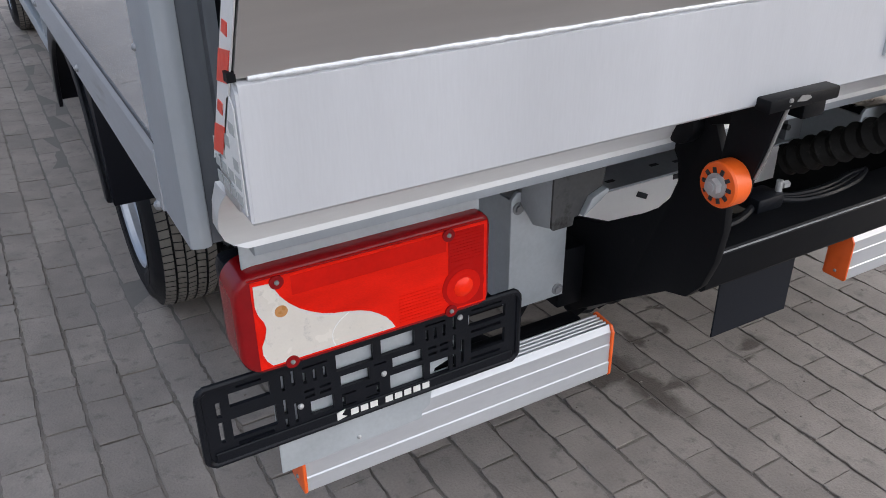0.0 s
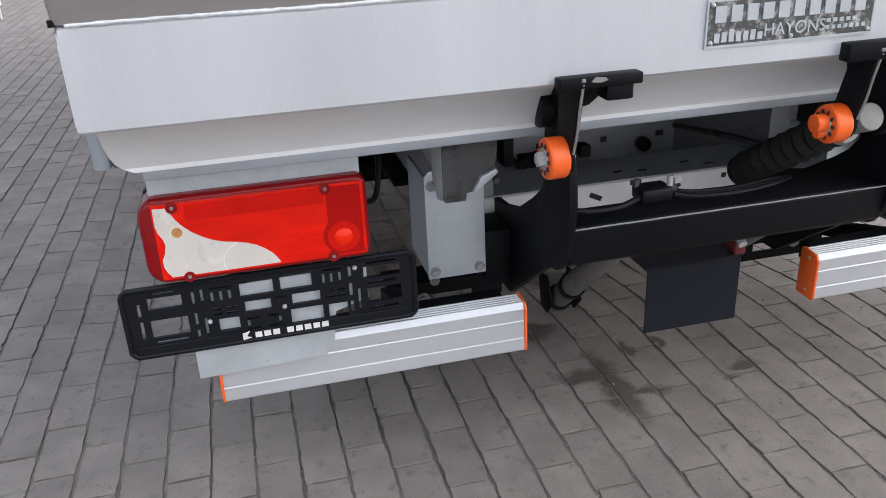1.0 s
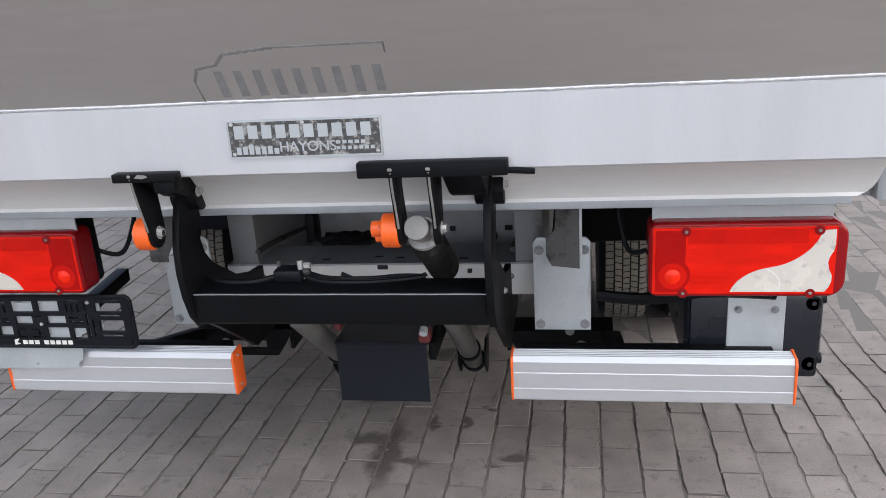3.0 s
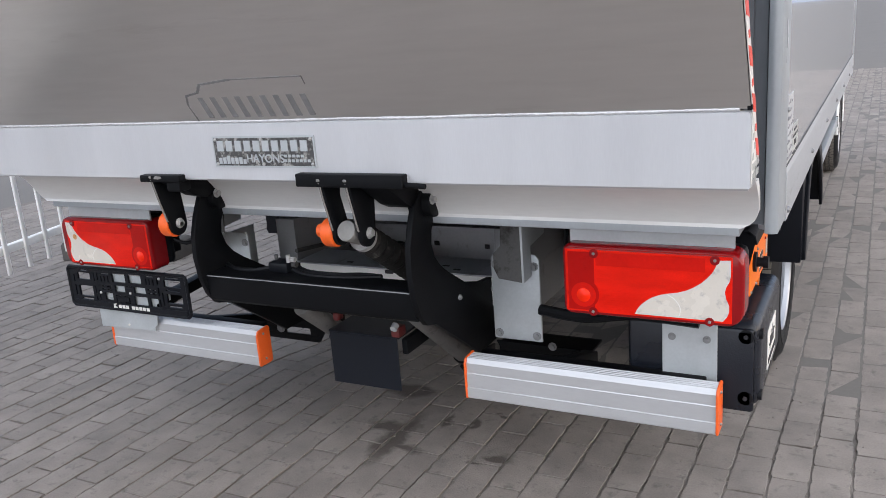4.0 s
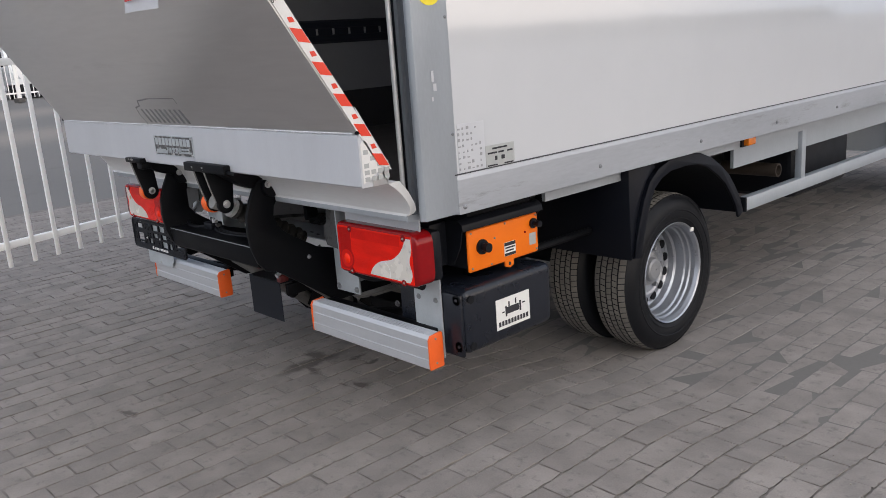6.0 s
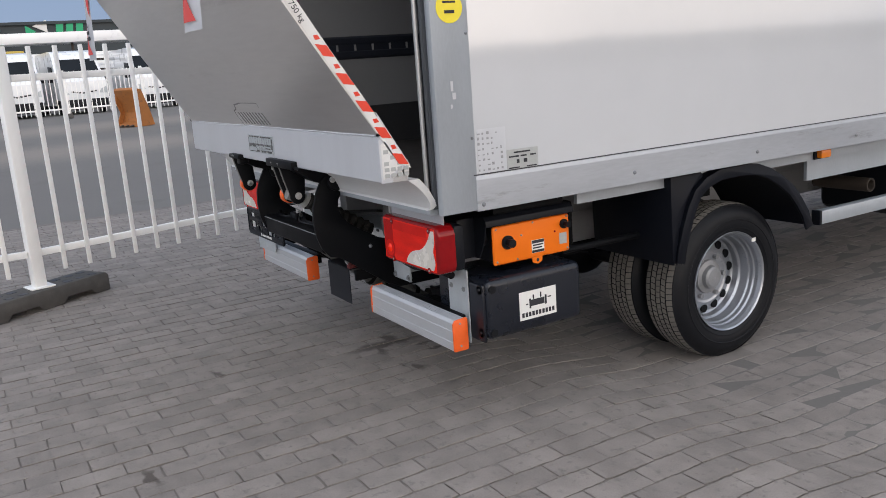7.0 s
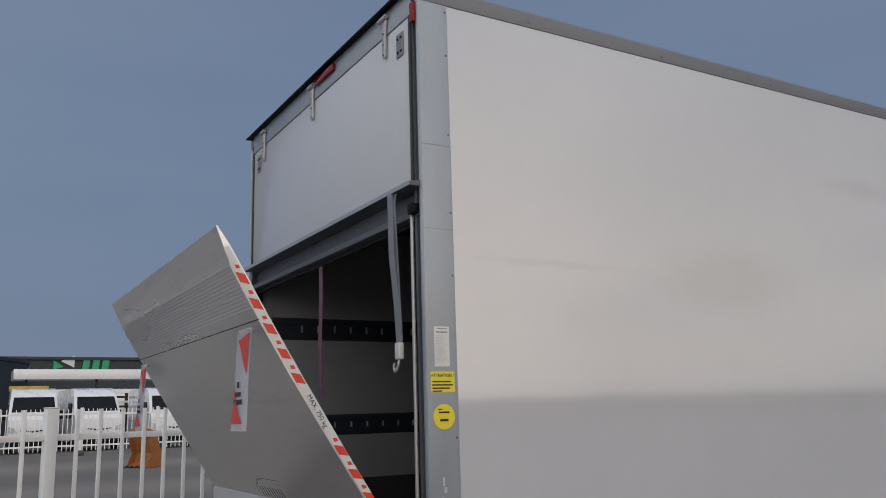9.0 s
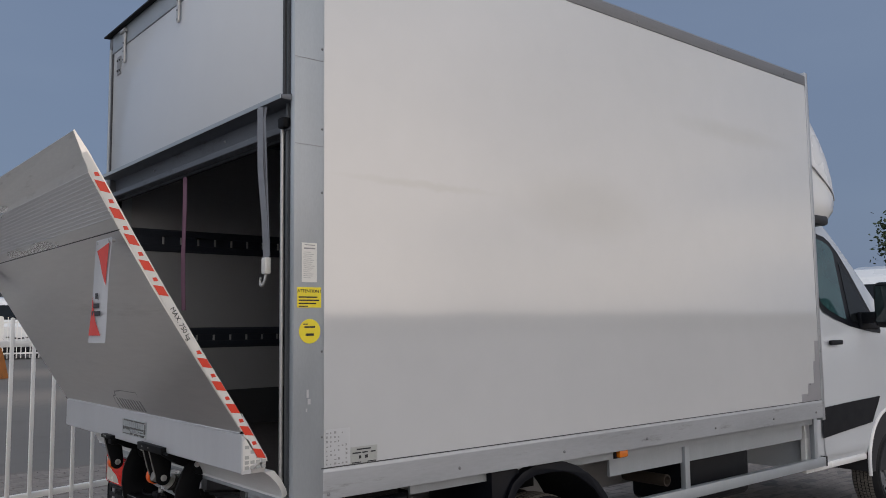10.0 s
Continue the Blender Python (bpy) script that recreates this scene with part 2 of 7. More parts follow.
M_STEEL = mat("bolt_steel", (0.48, 0.48, 0.48), 0.38, 0.45, var=0.15, scale=60)
M_RUST = mat("rusty_steel", (0.045, 0.034, 0.026), 0.75, 0.2, var=0.35, scale=25, bump=0.3)
M_ORANGE = mat("orange_roller", (0.80, 0.115, 0.012), 0.42, var=0.08, scale=30, bump=0.05)
M_CAP = mat("orange_cap", (0.78, 0.115, 0.015), 0.40, var=0.08, scale=30, bump=0.05)
M_BOX = mat("orange_control_box", (0.80, 0.165, 0.006), 0.42, spec=0.25, var=0.06, scale=12, bump=0.05)
M_AMBER = mat("amber_lens", (0.80, 0.21, 0.01), 0.22, var=0.05, coat=0.5)
M_RED = mat("red_lens", (0.70, 0.010, 0.003), 0.18, spec=0.14, var=0.34, scale=9, bump=0.05, bscale=240, coat=0.12, rvar=0.05, stretch=(1, 1, 3.5))
M_DEEP = mat("dark_red_lens", (0.22, 0.004, 0.006), 0.12, spec=0.25, var=0.15, scale=20, bump=0.02, coat=0.12, rvar=0.03)
M_BULB = mat("bright_red_reflector", (0.90, 0.022, 0.003), 0.2, spec=0.2, var=0.1, scale=40, coat=0.1)
M_CREAM = mat("clear_reflector", (0.63, 0.59, 0.53), 0.25, var=0.08, scale=16, bump=0.10, bscale=350, coat=0.5, dirt=(0.42, 0.40, 0.38), dirt_at=0.56)
M_TAPE_R = mat("red_tape", (0.66, 0.045, 0.02), 0.35, var=0.08, scale=40, dirt=(0.62, 0.58, 0.55), dirt_at=0.66)
M_TAPE_W = mat("white_tape", (0.66, 0.65, 0.63), 0.38, var=0.06, scale=40, dirt=(0.48, 0.46, 0.44), dirt_at=0.62)
M_TAPE_G = mat("grey_tape", (0.36, 0.37, 0.36), 0.45, var=0.1, scale=60)
M_YELLOW = mat("yellow_sticker", (0.80, 0.66, 0.03), 0.4, var=0.06, scale=40)
M_PAPER = mat("white_sticker", (0.72, 0.71, 0.68), 0.45, var=0.05, scale=30, bump=0.02)
M_CHART = mat("clear_sticker", (0.50, 0.51, 0.53), 0.35, var=0.04, scale=20, bump=0.0, coat=0.3)
M_INK = mat("dark_print", (0.035, 0.035, 0.04), 0.5, var=0.2, spec=0.18)
M_INK2 = mat("grey_print", (0.28, 0.28, 0.29), 0.5, var=0.2, scale=60)
M_WORN = mat("worn_plate", (0.07, 0.07, 0.07), 0.5, 0.3, var=0.3, scale=20, bump=0.2, dirt=(0.42, 0.41, 0.39), dirt_at=0.50)
M_INK3 = mat("worn_dark_print", (0.22, 0.22, 0.225), 0.5, 0.2, var=0.3, scale=40)
M_GREEN = mat("green_print", (0.02, 0.36, 0.16), 0.5, var=0.05)
M_CLOTH = mat("flag_cloth", (0.74, 0.75, 0.78), 0.8, var=0.05, scale=10)
M_CLOTH_R = mat("flag_cloth_red", (0.62, 0.07, 0.06), 0.8, var=0.06, scale=10)
M_STRAP = mat("grey_strap", (0.20, 0.21, 0.24), 0.8, var=0.15, scale=30)
M_STRAP_P = mat("purple_strap", (0.16, 0.075, 0.115), 0.8, var=0.15, scale=30)
M_FENCE = mat("fence_white", (0.84, 0.83, 0.81), 0.45, var=0.05, scale=5, bump=0.05, dirt=(0.5, 0.47, 0.43), dirt_at=0.70)
M_BLOCK = mat("recycled_block", (0.095, 0.090, 0.085), 0.85, var=0.25, scale=18, bump=0.7, bscale=120, spec=0.18)
M_BODY = mat("white_paint", (0.78, 0.785, 0.79), 0.28, var=0.02, scale=2, bump=0.0, coat=0.6, rvar=0.04)
M_GLASS = mat("dark_window", (0.018, 0.028, 0.030), 0.06, var=0.1, scale=3, bump=0.0, coat=0.3, rvar=0.02)
M_VANGLASS = mat("van_windscreen", (0.012, 0.014, 0.016), 0.2, var=0.2, scale=2, bump=0.0, spec=0.12)
M_WSCREEN = mat("dark_windscreen", (0.010, 0.013, 0.017), 0.35, var=0.3, scale=2, bump=0.0, spec=0.10)
M_BUCKET = mat("bucket_orange", (0.33, 0.125, 0.030), 0.7, 0.1, var=0.25, scale=4, dirt=(0.13, 0.065, 0.03), dirt_at=0.55)
M_HALL = mat("hall_cladding", (0.030, 0.040, 0.046), 0.6, var=0.1, scale=0.3, stretch=(1, 1, 0.1))
M_HALL2 = mat("hall_cladding_pale", (0.11, 0.125, 0.14), 0.6, var=0.1, scale=0.3)
M_DRUM = mat("dark_round_cladding", (0.020, 0.028, 0.040), 0.5, var=0.15, scale=0.4, stretch=(1, 1, 0.1))
M_LEAF = mat("leaves", (0.032, 0.050, 0.022), 0.65, var=0.45, scale=3, random="island")
M_BARK = mat("bark", (0.09, 0.07, 0.05), 0.9, var=0.3, scale=10, bump=0.6)
M_KICK = mat("kick_board", (0.038, 0.038, 0.041), 0.6, var=0.12, scale=5)
M_TRACK = mat("lashing_track", (0.035, 0.04, 0.055), 0.45, 0.3, var=0.15, scale=10)
M_TOPRAIL = mat("weathered_roof_rail", (0.19, 0.195, 0.21), 0.5, 0.3, var=0.15, scale=7, bump=0.06, stretch=(1, 0.15, 1))
# grime, and the shade under the truck put into the base colour
M_UNDER = mat("grimy_shaded_steel", (0.085, 0.085, 0.085), 0.75, 0.1, var=0.3, scale=6, bump=0.1, dirt=(0.03, 0.028, 0.026), dirt_at=0.52, spec=0.18)
M_CABGLASS = mat("tinted_cab_window", (0.030, 0.075, 0.080), 0.05, var=0.25, scale=3, bump=0.0, coat=0.2, rvar=0.02)
M_DECAL = mat("grey_decal", (0.27, 0.27, 0.29), 0.3, var=0.06, scale=6, bump=0.0, coat=0.5)
M_WOODS = mat("far_hedge", (0.035, 0.045, 0.028), 0.9, var=0.4, scale=0.3)
M_SEAL = mat("dark_sealant", (0.06, 0.06, 0.065), 0.6, var=0.3, scale=12, spec=0.3)
M_RAM = mat("grimy_ram", (0.135, 0.132, 0.128), 0.6, 0.2, var=0.3, scale=12, dirt=(0.05, 0.048, 0.045), dirt_at=0.56)
M_CHASSIS = mat("dull_chassis_steel", (0.25, 0.255, 0.265), 0.5, 0.3, var=0.2, scale=5, bump=0.06, dirt=(0.12, 0.118, 0.115), dirt_at=0.6)
M_DULLRED = mat("dull_red_paint", (0.11, 0.014, 0.014), 0.6, var=0.3, scale=30)
# white paint made darker and bluer: the cab side's shade put into colour
M_CABPAINT = mat("cab_white_in_shade", (0.56, 0.59, 0.63), 0.25, var=0.03, scale=2, bump=0.0, coat=0.6, rvar=0.04)
M_FLOOR = mat("deck_plywood", (0.045, 0.039, 0.036), 0.55, var=0.25, scale=4, stretch=(3, 0.4, 1))

# ---- mesh tools ----
def box(x0, x1, y0, y1, z0, z1, bevel=0.0, seg=2):
    bm = bmesh.new()
    bmesh.ops.create_cube(bm, size=1)
    for v in bm.verts:
        v.co = Vector(((x0 + x1) / 2 + v.co.x * (x1 - x0), (y0 + y1) / 2 + v.co.y * (y1 - y0), (z0 + z1) / 2 + v.co.z * (z1 - z0)))
    if bevel:
        bmesh.ops.bevel(bm, geom=bm.edges[:], offset=bevel, segments=seg, affect="EDGES", profile=0.5)
    return bm


def prism(points, axis, a, b, bevel=0.0):
    """A closed outline of two coordinates, drawn out along the third axis from a to b."""
    bm = bmesh.new()
    put = {"x": lambda p, s: (s, p[0], p[1]), "y": lambda p, s: (p[0], s, p[1]), "z": lambda p, s: (p[0], p[1], s)}[axis]
    lo, hi = [bm.verts.new(put(p, a)) for p in points], [bm.verts.new(put(p, b)) for p in points]
    k = len(points)
    bm.faces.new(lo)
    bm.faces.new(hi[::-1])
    for i in range(k):
        bm.faces.new((lo[i], hi[i], hi[(i + 1) % k], lo[(i + 1) % k]))
    bmesh.ops.recalc_face_normals(bm, faces=bm.faces[:])
    if bevel:
        bmesh.ops.bevel(bm, geom=[e for e in bm.edges if e.calc_face_angle(0) > 0.5], offset=bevel, segments=2, affect="EDGES", profile=0.5)
    return bm


def rod(p, q, r, seg=16, r2=None, bevel=0.0):
    p, q = Vector(p), Vector(q)
    bm = bmesh.new()
    bmesh.ops.create_cone(bm, cap_ends=True, segments=seg, radius1=r, radius2=r if r2 is None else r2, depth=(q - p).length)
    bmesh.ops.transform(bm, matrix=Matrix.Translation((p + q) / 2) @ (q - p).to_track_quat("Z", "Y").to_matrix().to_4x4(), verts=bm.verts[:])
    if bevel:
        bmesh.ops.bevel(bm, geom=[e for e in bm.edges if e.calc_face_angle(0) > 1.2], offset=bevel, segments=2, affect="EDGES", profile=0.5)
    return bm


def ball(c, r, sz=1.0, seg=16):
    bm = bmesh.new()
    bmesh.ops.create_uvsphere(bm, u_segments=seg, v_segments=max(6, seg // 2), radius=r)
    for v in bm.verts:
        v.co = Vector(c) + Vector((v.co.x, v.co.y, v.co.z * sz))
    return bm


def lathe(profile, centre, seg=48, close=False):
    """Profile rows (radius, x), turned about an axis along x through centre."""
    bm = bmesh.new()
    rings = []
    for r, x in profile:
        rings.append([bm.verts.new((centre[0] + x, centre[1] + r * math.cos(2 * math.pi * i / seg), centre[2] + r * math.sin(2 * math.pi * i / seg))) for i in range(seg)])
    pairs = list(zip(rings, rings[1:])) + ([(rings[-1], rings[0])] if close else [])
    for a, b in pairs:
        for i in range(seg):
            bm.faces.new((a[i], a[(i + 1) % seg], b[(i + 1) % seg], b[i]))
    bmesh.ops.recalc_face_normals(bm, faces=bm.faces[:])
    return bm


def sweep(points, r, seg=8):
    """A round tube along a smooth line through the points."""
    pts = [Vector(p) for p in points]
    fine = []
    for i in range(len(pts) - 1):
        p0, p1, p2, p3 = pts[max(0, i - 1)], pts[i], pts[i + 1], pts[min(len(pts) - 1, i + 2)]
        for k in range(6):
            t = k / 6
            fine.append(0.5 * ((2 * p1) + (p2 - p0) * t + (2 * p0 - 5 * p1 + 4 * p2 - p3) * t * t + (3 * p1 - p0 - 3 * p2 + p3) * t ** 3))
    fine.append(pts[-1])
    bm, rings = bmesh.new(), []
    side = Vector((0.31, 0.22, 0.92)).normalized()
    for i, p in enumerate(fine):
        d = (fine[min(i + 1, len(fine) - 1)] - fine[max(i - 1, 0)]).normalized()
        u = (side - d * side.dot(d)).normalized()
        w = d.cross(u)
        rings.append([bm.verts.new(p + r * (u * math.cos(2 * math.pi * k / seg) + w * math.sin(2 * math.pi * k / seg))) for k in range(seg)])
    for a, b in zip(rings, rings[1:]):
        for k in range(seg):
            bm.faces.new((a[k], a[(k + 1) % seg], b[(k + 1) % seg], b[k]))
    bm.faces.new(rings[0][::-1])
    bm.faces.new(rings[-1])
    return bm


def loft(rows, close_ends=True):
    """A skin over rows of equally many points; each row is a closed ring."""
    bm = bmesh.new()
    rings = [[bm.verts.new(p) for p in row] for row in rows]
    k = len(rows[0])
    for a, b in zip(rings, rings[1:]):
        for i in range(k):
            bm.faces.new((a[i], a[(i + 1) % k], b[(i + 1) % k], b[i]))
    if close_ends:
        bm.faces.new(rings[0][::-1])
        bm.faces.new(rings[-1])
    bmesh.ops.recalc_face_normals(bm, faces=bm.faces[:])
    return bm


def join(*parts_):
    out_bm = bmesh.new()
    for bm in parts_:
        tmp = bpy.data.meshes.new("tmp")
        bm.to_mesh(tmp)
        bm.free()
        out_bm.from_mesh(tmp)
        bpy.data.meshes.remove(tmp)
    return out_bm


def moved(bm, m):
    bmesh.ops.transform(bm, matrix=m, verts=bm.verts[:])
    return bm


ORIGIN = {}


def thing(name, at=(0, 0, 0), label="", category="", group="", kind=""):
    """A top-level Empty at the base of a thing; its parts are built in world places."""
    ob = new(name)
    ob.empty_display_size = 0.1
    ob.location = at
    ORIGIN[ob.name] = Vector(at)
    return tagged(ob, label, category, group, kind)


def part(name, bm, material, parent=None, label="", smooth=0.45):
    """Links a bmesh as one mesh object under a thing or a part."""
    base = ORIGIN[parent.name] if parent else Vector((0, 0, 0))
    if base.length:
        bmesh.ops.translate(bm, vec=-base, verts=bm.verts[:])
    me = bpy.data.meshes.new(name)
    bm.to_mesh(me)
    bm.free()
    me.materials.append(material)
    if smooth:
        me.shade_smooth()
        me.set_sharp_from_angle(angle=smooth)
    ob = new(name, me)
    if parent:
        ob.parent = parent
    ORIGIN[ob.name] = base
    return tagged(ob, label)


def words(text, size, m, material, parent, name="lettering", depth=0.0006, label=""):
    """Flat lettering in the built-in font; m places it (text runs along local x, up along local y)."""
    cu = bpy.data.curves.new(name, "FONT")
    cu.body, cu.size, cu.extrude, cu.align_x, cu.align_y = text, size, depth, "CENTER", "CENTER"
    tmp = bpy.data.objects.new(name, cu)
    scene.collection.objects.link(tmp)
    bpy.context.view_layer.update()
    me = bpy.data.meshes.new_from_object(tmp.evaluated_get(bpy.context.evaluated_depsgraph_get()))
    bpy.data.objects.remove(tmp)
    bm = bmesh.new()
    bm.from_mesh(me)
    bpy.data.meshes.remove(me)
    return part(name, moved(bm, m), material, parent, label, smooth=0)


def bolt(p, axis, r=0.008, h=0.006):
    """A hexagon head on a washer, standing out of a face along axis."""
    p, a = Vector(p), Vector(axis).normalized()
    return join(rod(p, p + a * 0.002, r * 1.55, 14), rod(p, p + a * h, r, 6))


def bars(rows, put, depth=0.001):
    """Unreadable writing as plain bars: rows of (u0, u1, v0, v1), each laid by put(u, v) -> corner, corner of a slab."""
    made = []
    for u0, u1, v0, v1 in rows:
        a, b = Vector(put(u0, v0, 0)), Vector(put(u1, v1, depth))
        made.append(box(min(a.x, b.x), max(a.x, b.x), min(a.y, b.y), max(a.y, b.y), min(a.z, b.z), max(a.z, b.z)))
    return join(*made)


# ---- ground ----
def rise(x):
    """The yard climbs gently beyond the fence, as far as the parked vans."""
    return 0.0125 * max(0.0, min(31.0, -x) - 8)


def ground_sheet():
    bm = bmesh.new()
    xs = [-2200, -400, -120, -80, -60, -45, -35, -31, -28, -22, -16, -12, -8, -5, 0, 10, 30, 100, 400, 2200]
    ys = [-2200, -400, -100, -30, -12, 0, 12, 30, 60, 120, 400, 2200]
    grid = [[bm.verts.new((x, y, rise(max(x, -60)) - 0.055)) for y in ys] for x in xs]
    for i in range(len(xs) - 1):
        for j in range(len(ys) - 1):
            bm.faces.new((grid[i][j], grid[i + 1][j], grid[i + 1][j + 1], grid[i][j + 1]))
    return bm


ground = tagged(part("ground", ground_sheet(), M_YARD, smooth=0), "grey worn asphalt yard surface", "ground", kind="structure")

# ---- box truck ----
XC, XL, XR = -0.025, -1.125, 1.075       # middle and sides of the box
Z_FLOOR, Z_RAIL, Z_TOP, Y_FRONT = 0.785, 0.898, 3.085, 4.07
truck = thing("box_truck", (XC, 1.475, 0), "white box truck with a half-raised aluminium tail lift, parked on pavers", "truck")
T = truck


for side, s in (("right", 1), ("left", -1)):
    xo = XR if s > 0 else XL
    xi = xo - s * 0.03
    lo_, hi_ = min(xo, xi), max(xo, xi)
    pan = part("side_panel", box(lo_, hi_, 0.130, Y_FRONT - 0.03, Z_RAIL, Z_TOP), M_PANEL, T, "smooth white glazed side panel, slightly dirty")
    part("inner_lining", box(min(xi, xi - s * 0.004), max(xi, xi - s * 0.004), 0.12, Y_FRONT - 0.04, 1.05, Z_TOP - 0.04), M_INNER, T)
    part("kick_board", box(min(xi, xi - s * 0.012), max(xi, xi - s * 0.012), 0.12, Y_FRONT - 0.04, 0.83, 1.05), M_KICK, T)
    # lower side rail: stepped aluminium section with rivets
    xr = xo + s * 0.004
    zb = Z_FLOOR if s > 0 else Z_FLOOR + 0.02
    prof = [(xr, zb), (xr, Z_RAIL - 0.012), (xr - s * 0.003, Z_RAIL + 0.002), (xr - s * 0.045, Z_RAIL + 0.002), (xr - s * 0.045, zb + 0.02), (xr - s * 0.05, zb)]
    rail = part("side_rail", prism(prof, "y", 0.127, Y_FRONT - 0.02, 0.0015), M_RAIL, T, "bare aluminium lower side rail", smooth=0)
    for y in (0.15, 0.803, 1.462, 2.107, 2.75, 3.4, 3.95):
        part("rivet", ball((xr, y, 0.826 if y > 0.2 else 0.806), 0.0075, 1, 10), M_HUB, rail)
    part("sealant_line", box(*sorted((xo - s * 0.002, xo + s * 0.0022)), 0.12, Y_FRONT - 0.03, Z_RAIL + 0.0025, Z_RAIL + 0.0062), M_SEAL, rail)
    # top rail
    prof = [(xo + s * 0.004, Z_TOP - 0.005), (xo + s * 0.004, Z_TOP + 0.06), (xo - s * 0.03, Z_TOP + 0.088), (xo - s * 0.10, Z_TOP + 0.088), (xo - s * 0.10, Z_TOP + 0.075), (xo - s * 0.03, Z_TOP - 0.005)]
    top = part("top_rail", prism(prof, "y", 0.0, Y_FRONT, 0.002), M_TOPRAIL, T, "weathered grey roof edge rail")
    for y in (0.55, 1.35, 2.15, 2.95, 3.75):
        part("rivet", ball((xo + s * 0.004, y, Z_TOP + 0.02), 0.006, 1, 8), M_HUB, top)
    # front corner strip
    part("front_corner_strip", box(min(xo + s * 0.005, xo - s * 0.04), max(xo + s * 0.005, xo - s * 0.04), Y_FRONT - 0.03, Y_FRONT + 0.012, Z_FLOOR - 0.02, Z_TOP + 0.09, 0.006), M_RAIL, T)
    # rear corner post: folded galvanised section, with seams and rivets
    prof = [(xo + s * 0.002, 0.0), (xo + s * 0.002, 0.132), (xo - s * 0.008, 0.136), (xo - s * 0.040, 0.136), (xo - s * 0.040, 0.034), (xo - s * 0.026, 0.028), (xo - s * 0.024, -0.003), (xo - s * 0.012, -0.006)]
    post = part("corner_post", prism(prof, "z", Z_FLOOR + (0.004 if s > 0 else 0.022), Z_TOP + 0.002, 0.003), M_GALV, T, "galvanised rear corner post")
    for z in (1.02, 1.34, 1.95, 2.20, 2.52, 2.86, 3.05):
        part("rivet", ball((xo + s * 0.002, 0.122, z), 0.005, 1, 8), M_HUB, post)
    for z in (2.13, 2.47):
        part("seam", box(min(xo + s * 0.0005, xo + s * 0.003), max(xo + s * 0.0005, xo + s * 0.003), 0.002, 0.130, z, z + 0.002), M_INK2, post)
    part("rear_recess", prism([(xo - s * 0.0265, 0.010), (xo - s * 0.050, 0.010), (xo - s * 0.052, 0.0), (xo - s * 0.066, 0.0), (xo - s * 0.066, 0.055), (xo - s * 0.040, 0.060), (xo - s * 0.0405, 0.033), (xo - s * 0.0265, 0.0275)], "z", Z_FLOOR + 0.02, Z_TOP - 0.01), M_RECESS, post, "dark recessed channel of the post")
    part("guide_channel", box(min(xo - s * 0.068, xo - s * 0.092), max(xo - s * 0.068, xo - s * 0.092), 0.01, 0.06, 0.83, 2.2, 0.003), M_BLACK, post)
    part("guide_tube", rod((xo - s * 0.081, -0.006, 0.84), (xo - s * 0.081, -0.006, 2.205), 0.0075, 14), M_STEEL, post, "polished steel guide tube")
    # inside: lashing tracks with slots
    xt = xi - s * 0.004
    for z0, z1 in ((1.315, 1.44), (1.897, 2.033), (2.62, 2.74)):
        tr = part("lashing_track", prism([(xt, z0), (xt - s * 0.014, z0 + 0.012), (xt - s * 0.014, z0 + 0.04), (xt - s * 0.008, z0 + 0.045), (xt - s * 0.008, z1 - 0.045), (xt - s * 0.014, z1 - 0.04), (xt - s * 0.014, z1 - 0.012), (xt, z1)], "y", 0.14, Y_FRONT - 0.1), M_TRACK, T, "dark lashing track")
        if s < 0:
            for k in range(16):
                y = 0.32 + 0.11 * k
                part("slot", box(xt + 0.009, xt + 0.0125, y, y + 0.012, z0 + 0.046, z1 - 0.046), M_STEEL, tr)

part("deck", box(XL + 0.03, XR - 0.03, 0.05, Y_FRONT - 0.03, 0.805, 0.83), M_FLOOR, T, "dark plywood load floor")
part("front_wall", box(XL + 0.03, XR - 0.03, Y_FRONT - 0.035, Y_FRONT - 0.002, Z_FLOOR, Z_TOP + 0.06), M_PANEL, T)
part("roof_sheet", box(XL + 0.03, XR - 0.03, 0.02, Y_FRONT - 0.04, Z_TOP + 0.045, Z_TOP + 0.07), M_PANEL, T)
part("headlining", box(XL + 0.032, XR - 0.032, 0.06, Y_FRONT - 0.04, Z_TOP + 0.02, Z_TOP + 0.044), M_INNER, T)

# upper rear hatch with hinges and badges
hatch = part("rear_hatch", box(XL + 0.068, XR - 0.068, 0.0, 0.035, 2.325, 3.042, 0.003), M_HATCH, T, "closed white upper rear hatch panel")
head = part("header_strip", box(XL + 0.066, XR - 0.066, -0.004, 0.05, 3.045, 3.155, 0.003), M_GALV, T, "galvanised header over the hatch")
part("rain_edge", prism([(-0.035, 3.150), (-0.035, 3.158), (0.04, 3.180), (0.06, 3.180), (0.06, 3.157)], "x", XL - 0.002, XR + 0.002), M_BLACK, T, "dark rubber rain edge of the roof")
for x in (0.785, -0.06, -0.84):
    hg = part("hatch_hinge", prism([(x - 0.012, 2.945), (x - 0.004, 2.935), (x + 0.004, 2.935), (x + 0.012, 2.945), (x + 0.016, 3.06), (x + 0.024, 3.10), (x + 0.024, 3.135), (x - 0.024, 3.135), (x - 0.024, 3.10), (x - 0.016, 3.06)], "y", -0.016, -0.005, 0.003), M_STEEL, T, "steel strap hinge")
    part("hinge_pin", rod((x - 0.035, -0.018, 3.118), (x + 0.035, -0.018, 3.118), 0.011, 12), M_STEEL, hg)
    for z in (2.952, 3.0, 3.05):
        part("bolt", ball((x, -0.016, z), 0.006, 1, 8), M_HUB, hg)
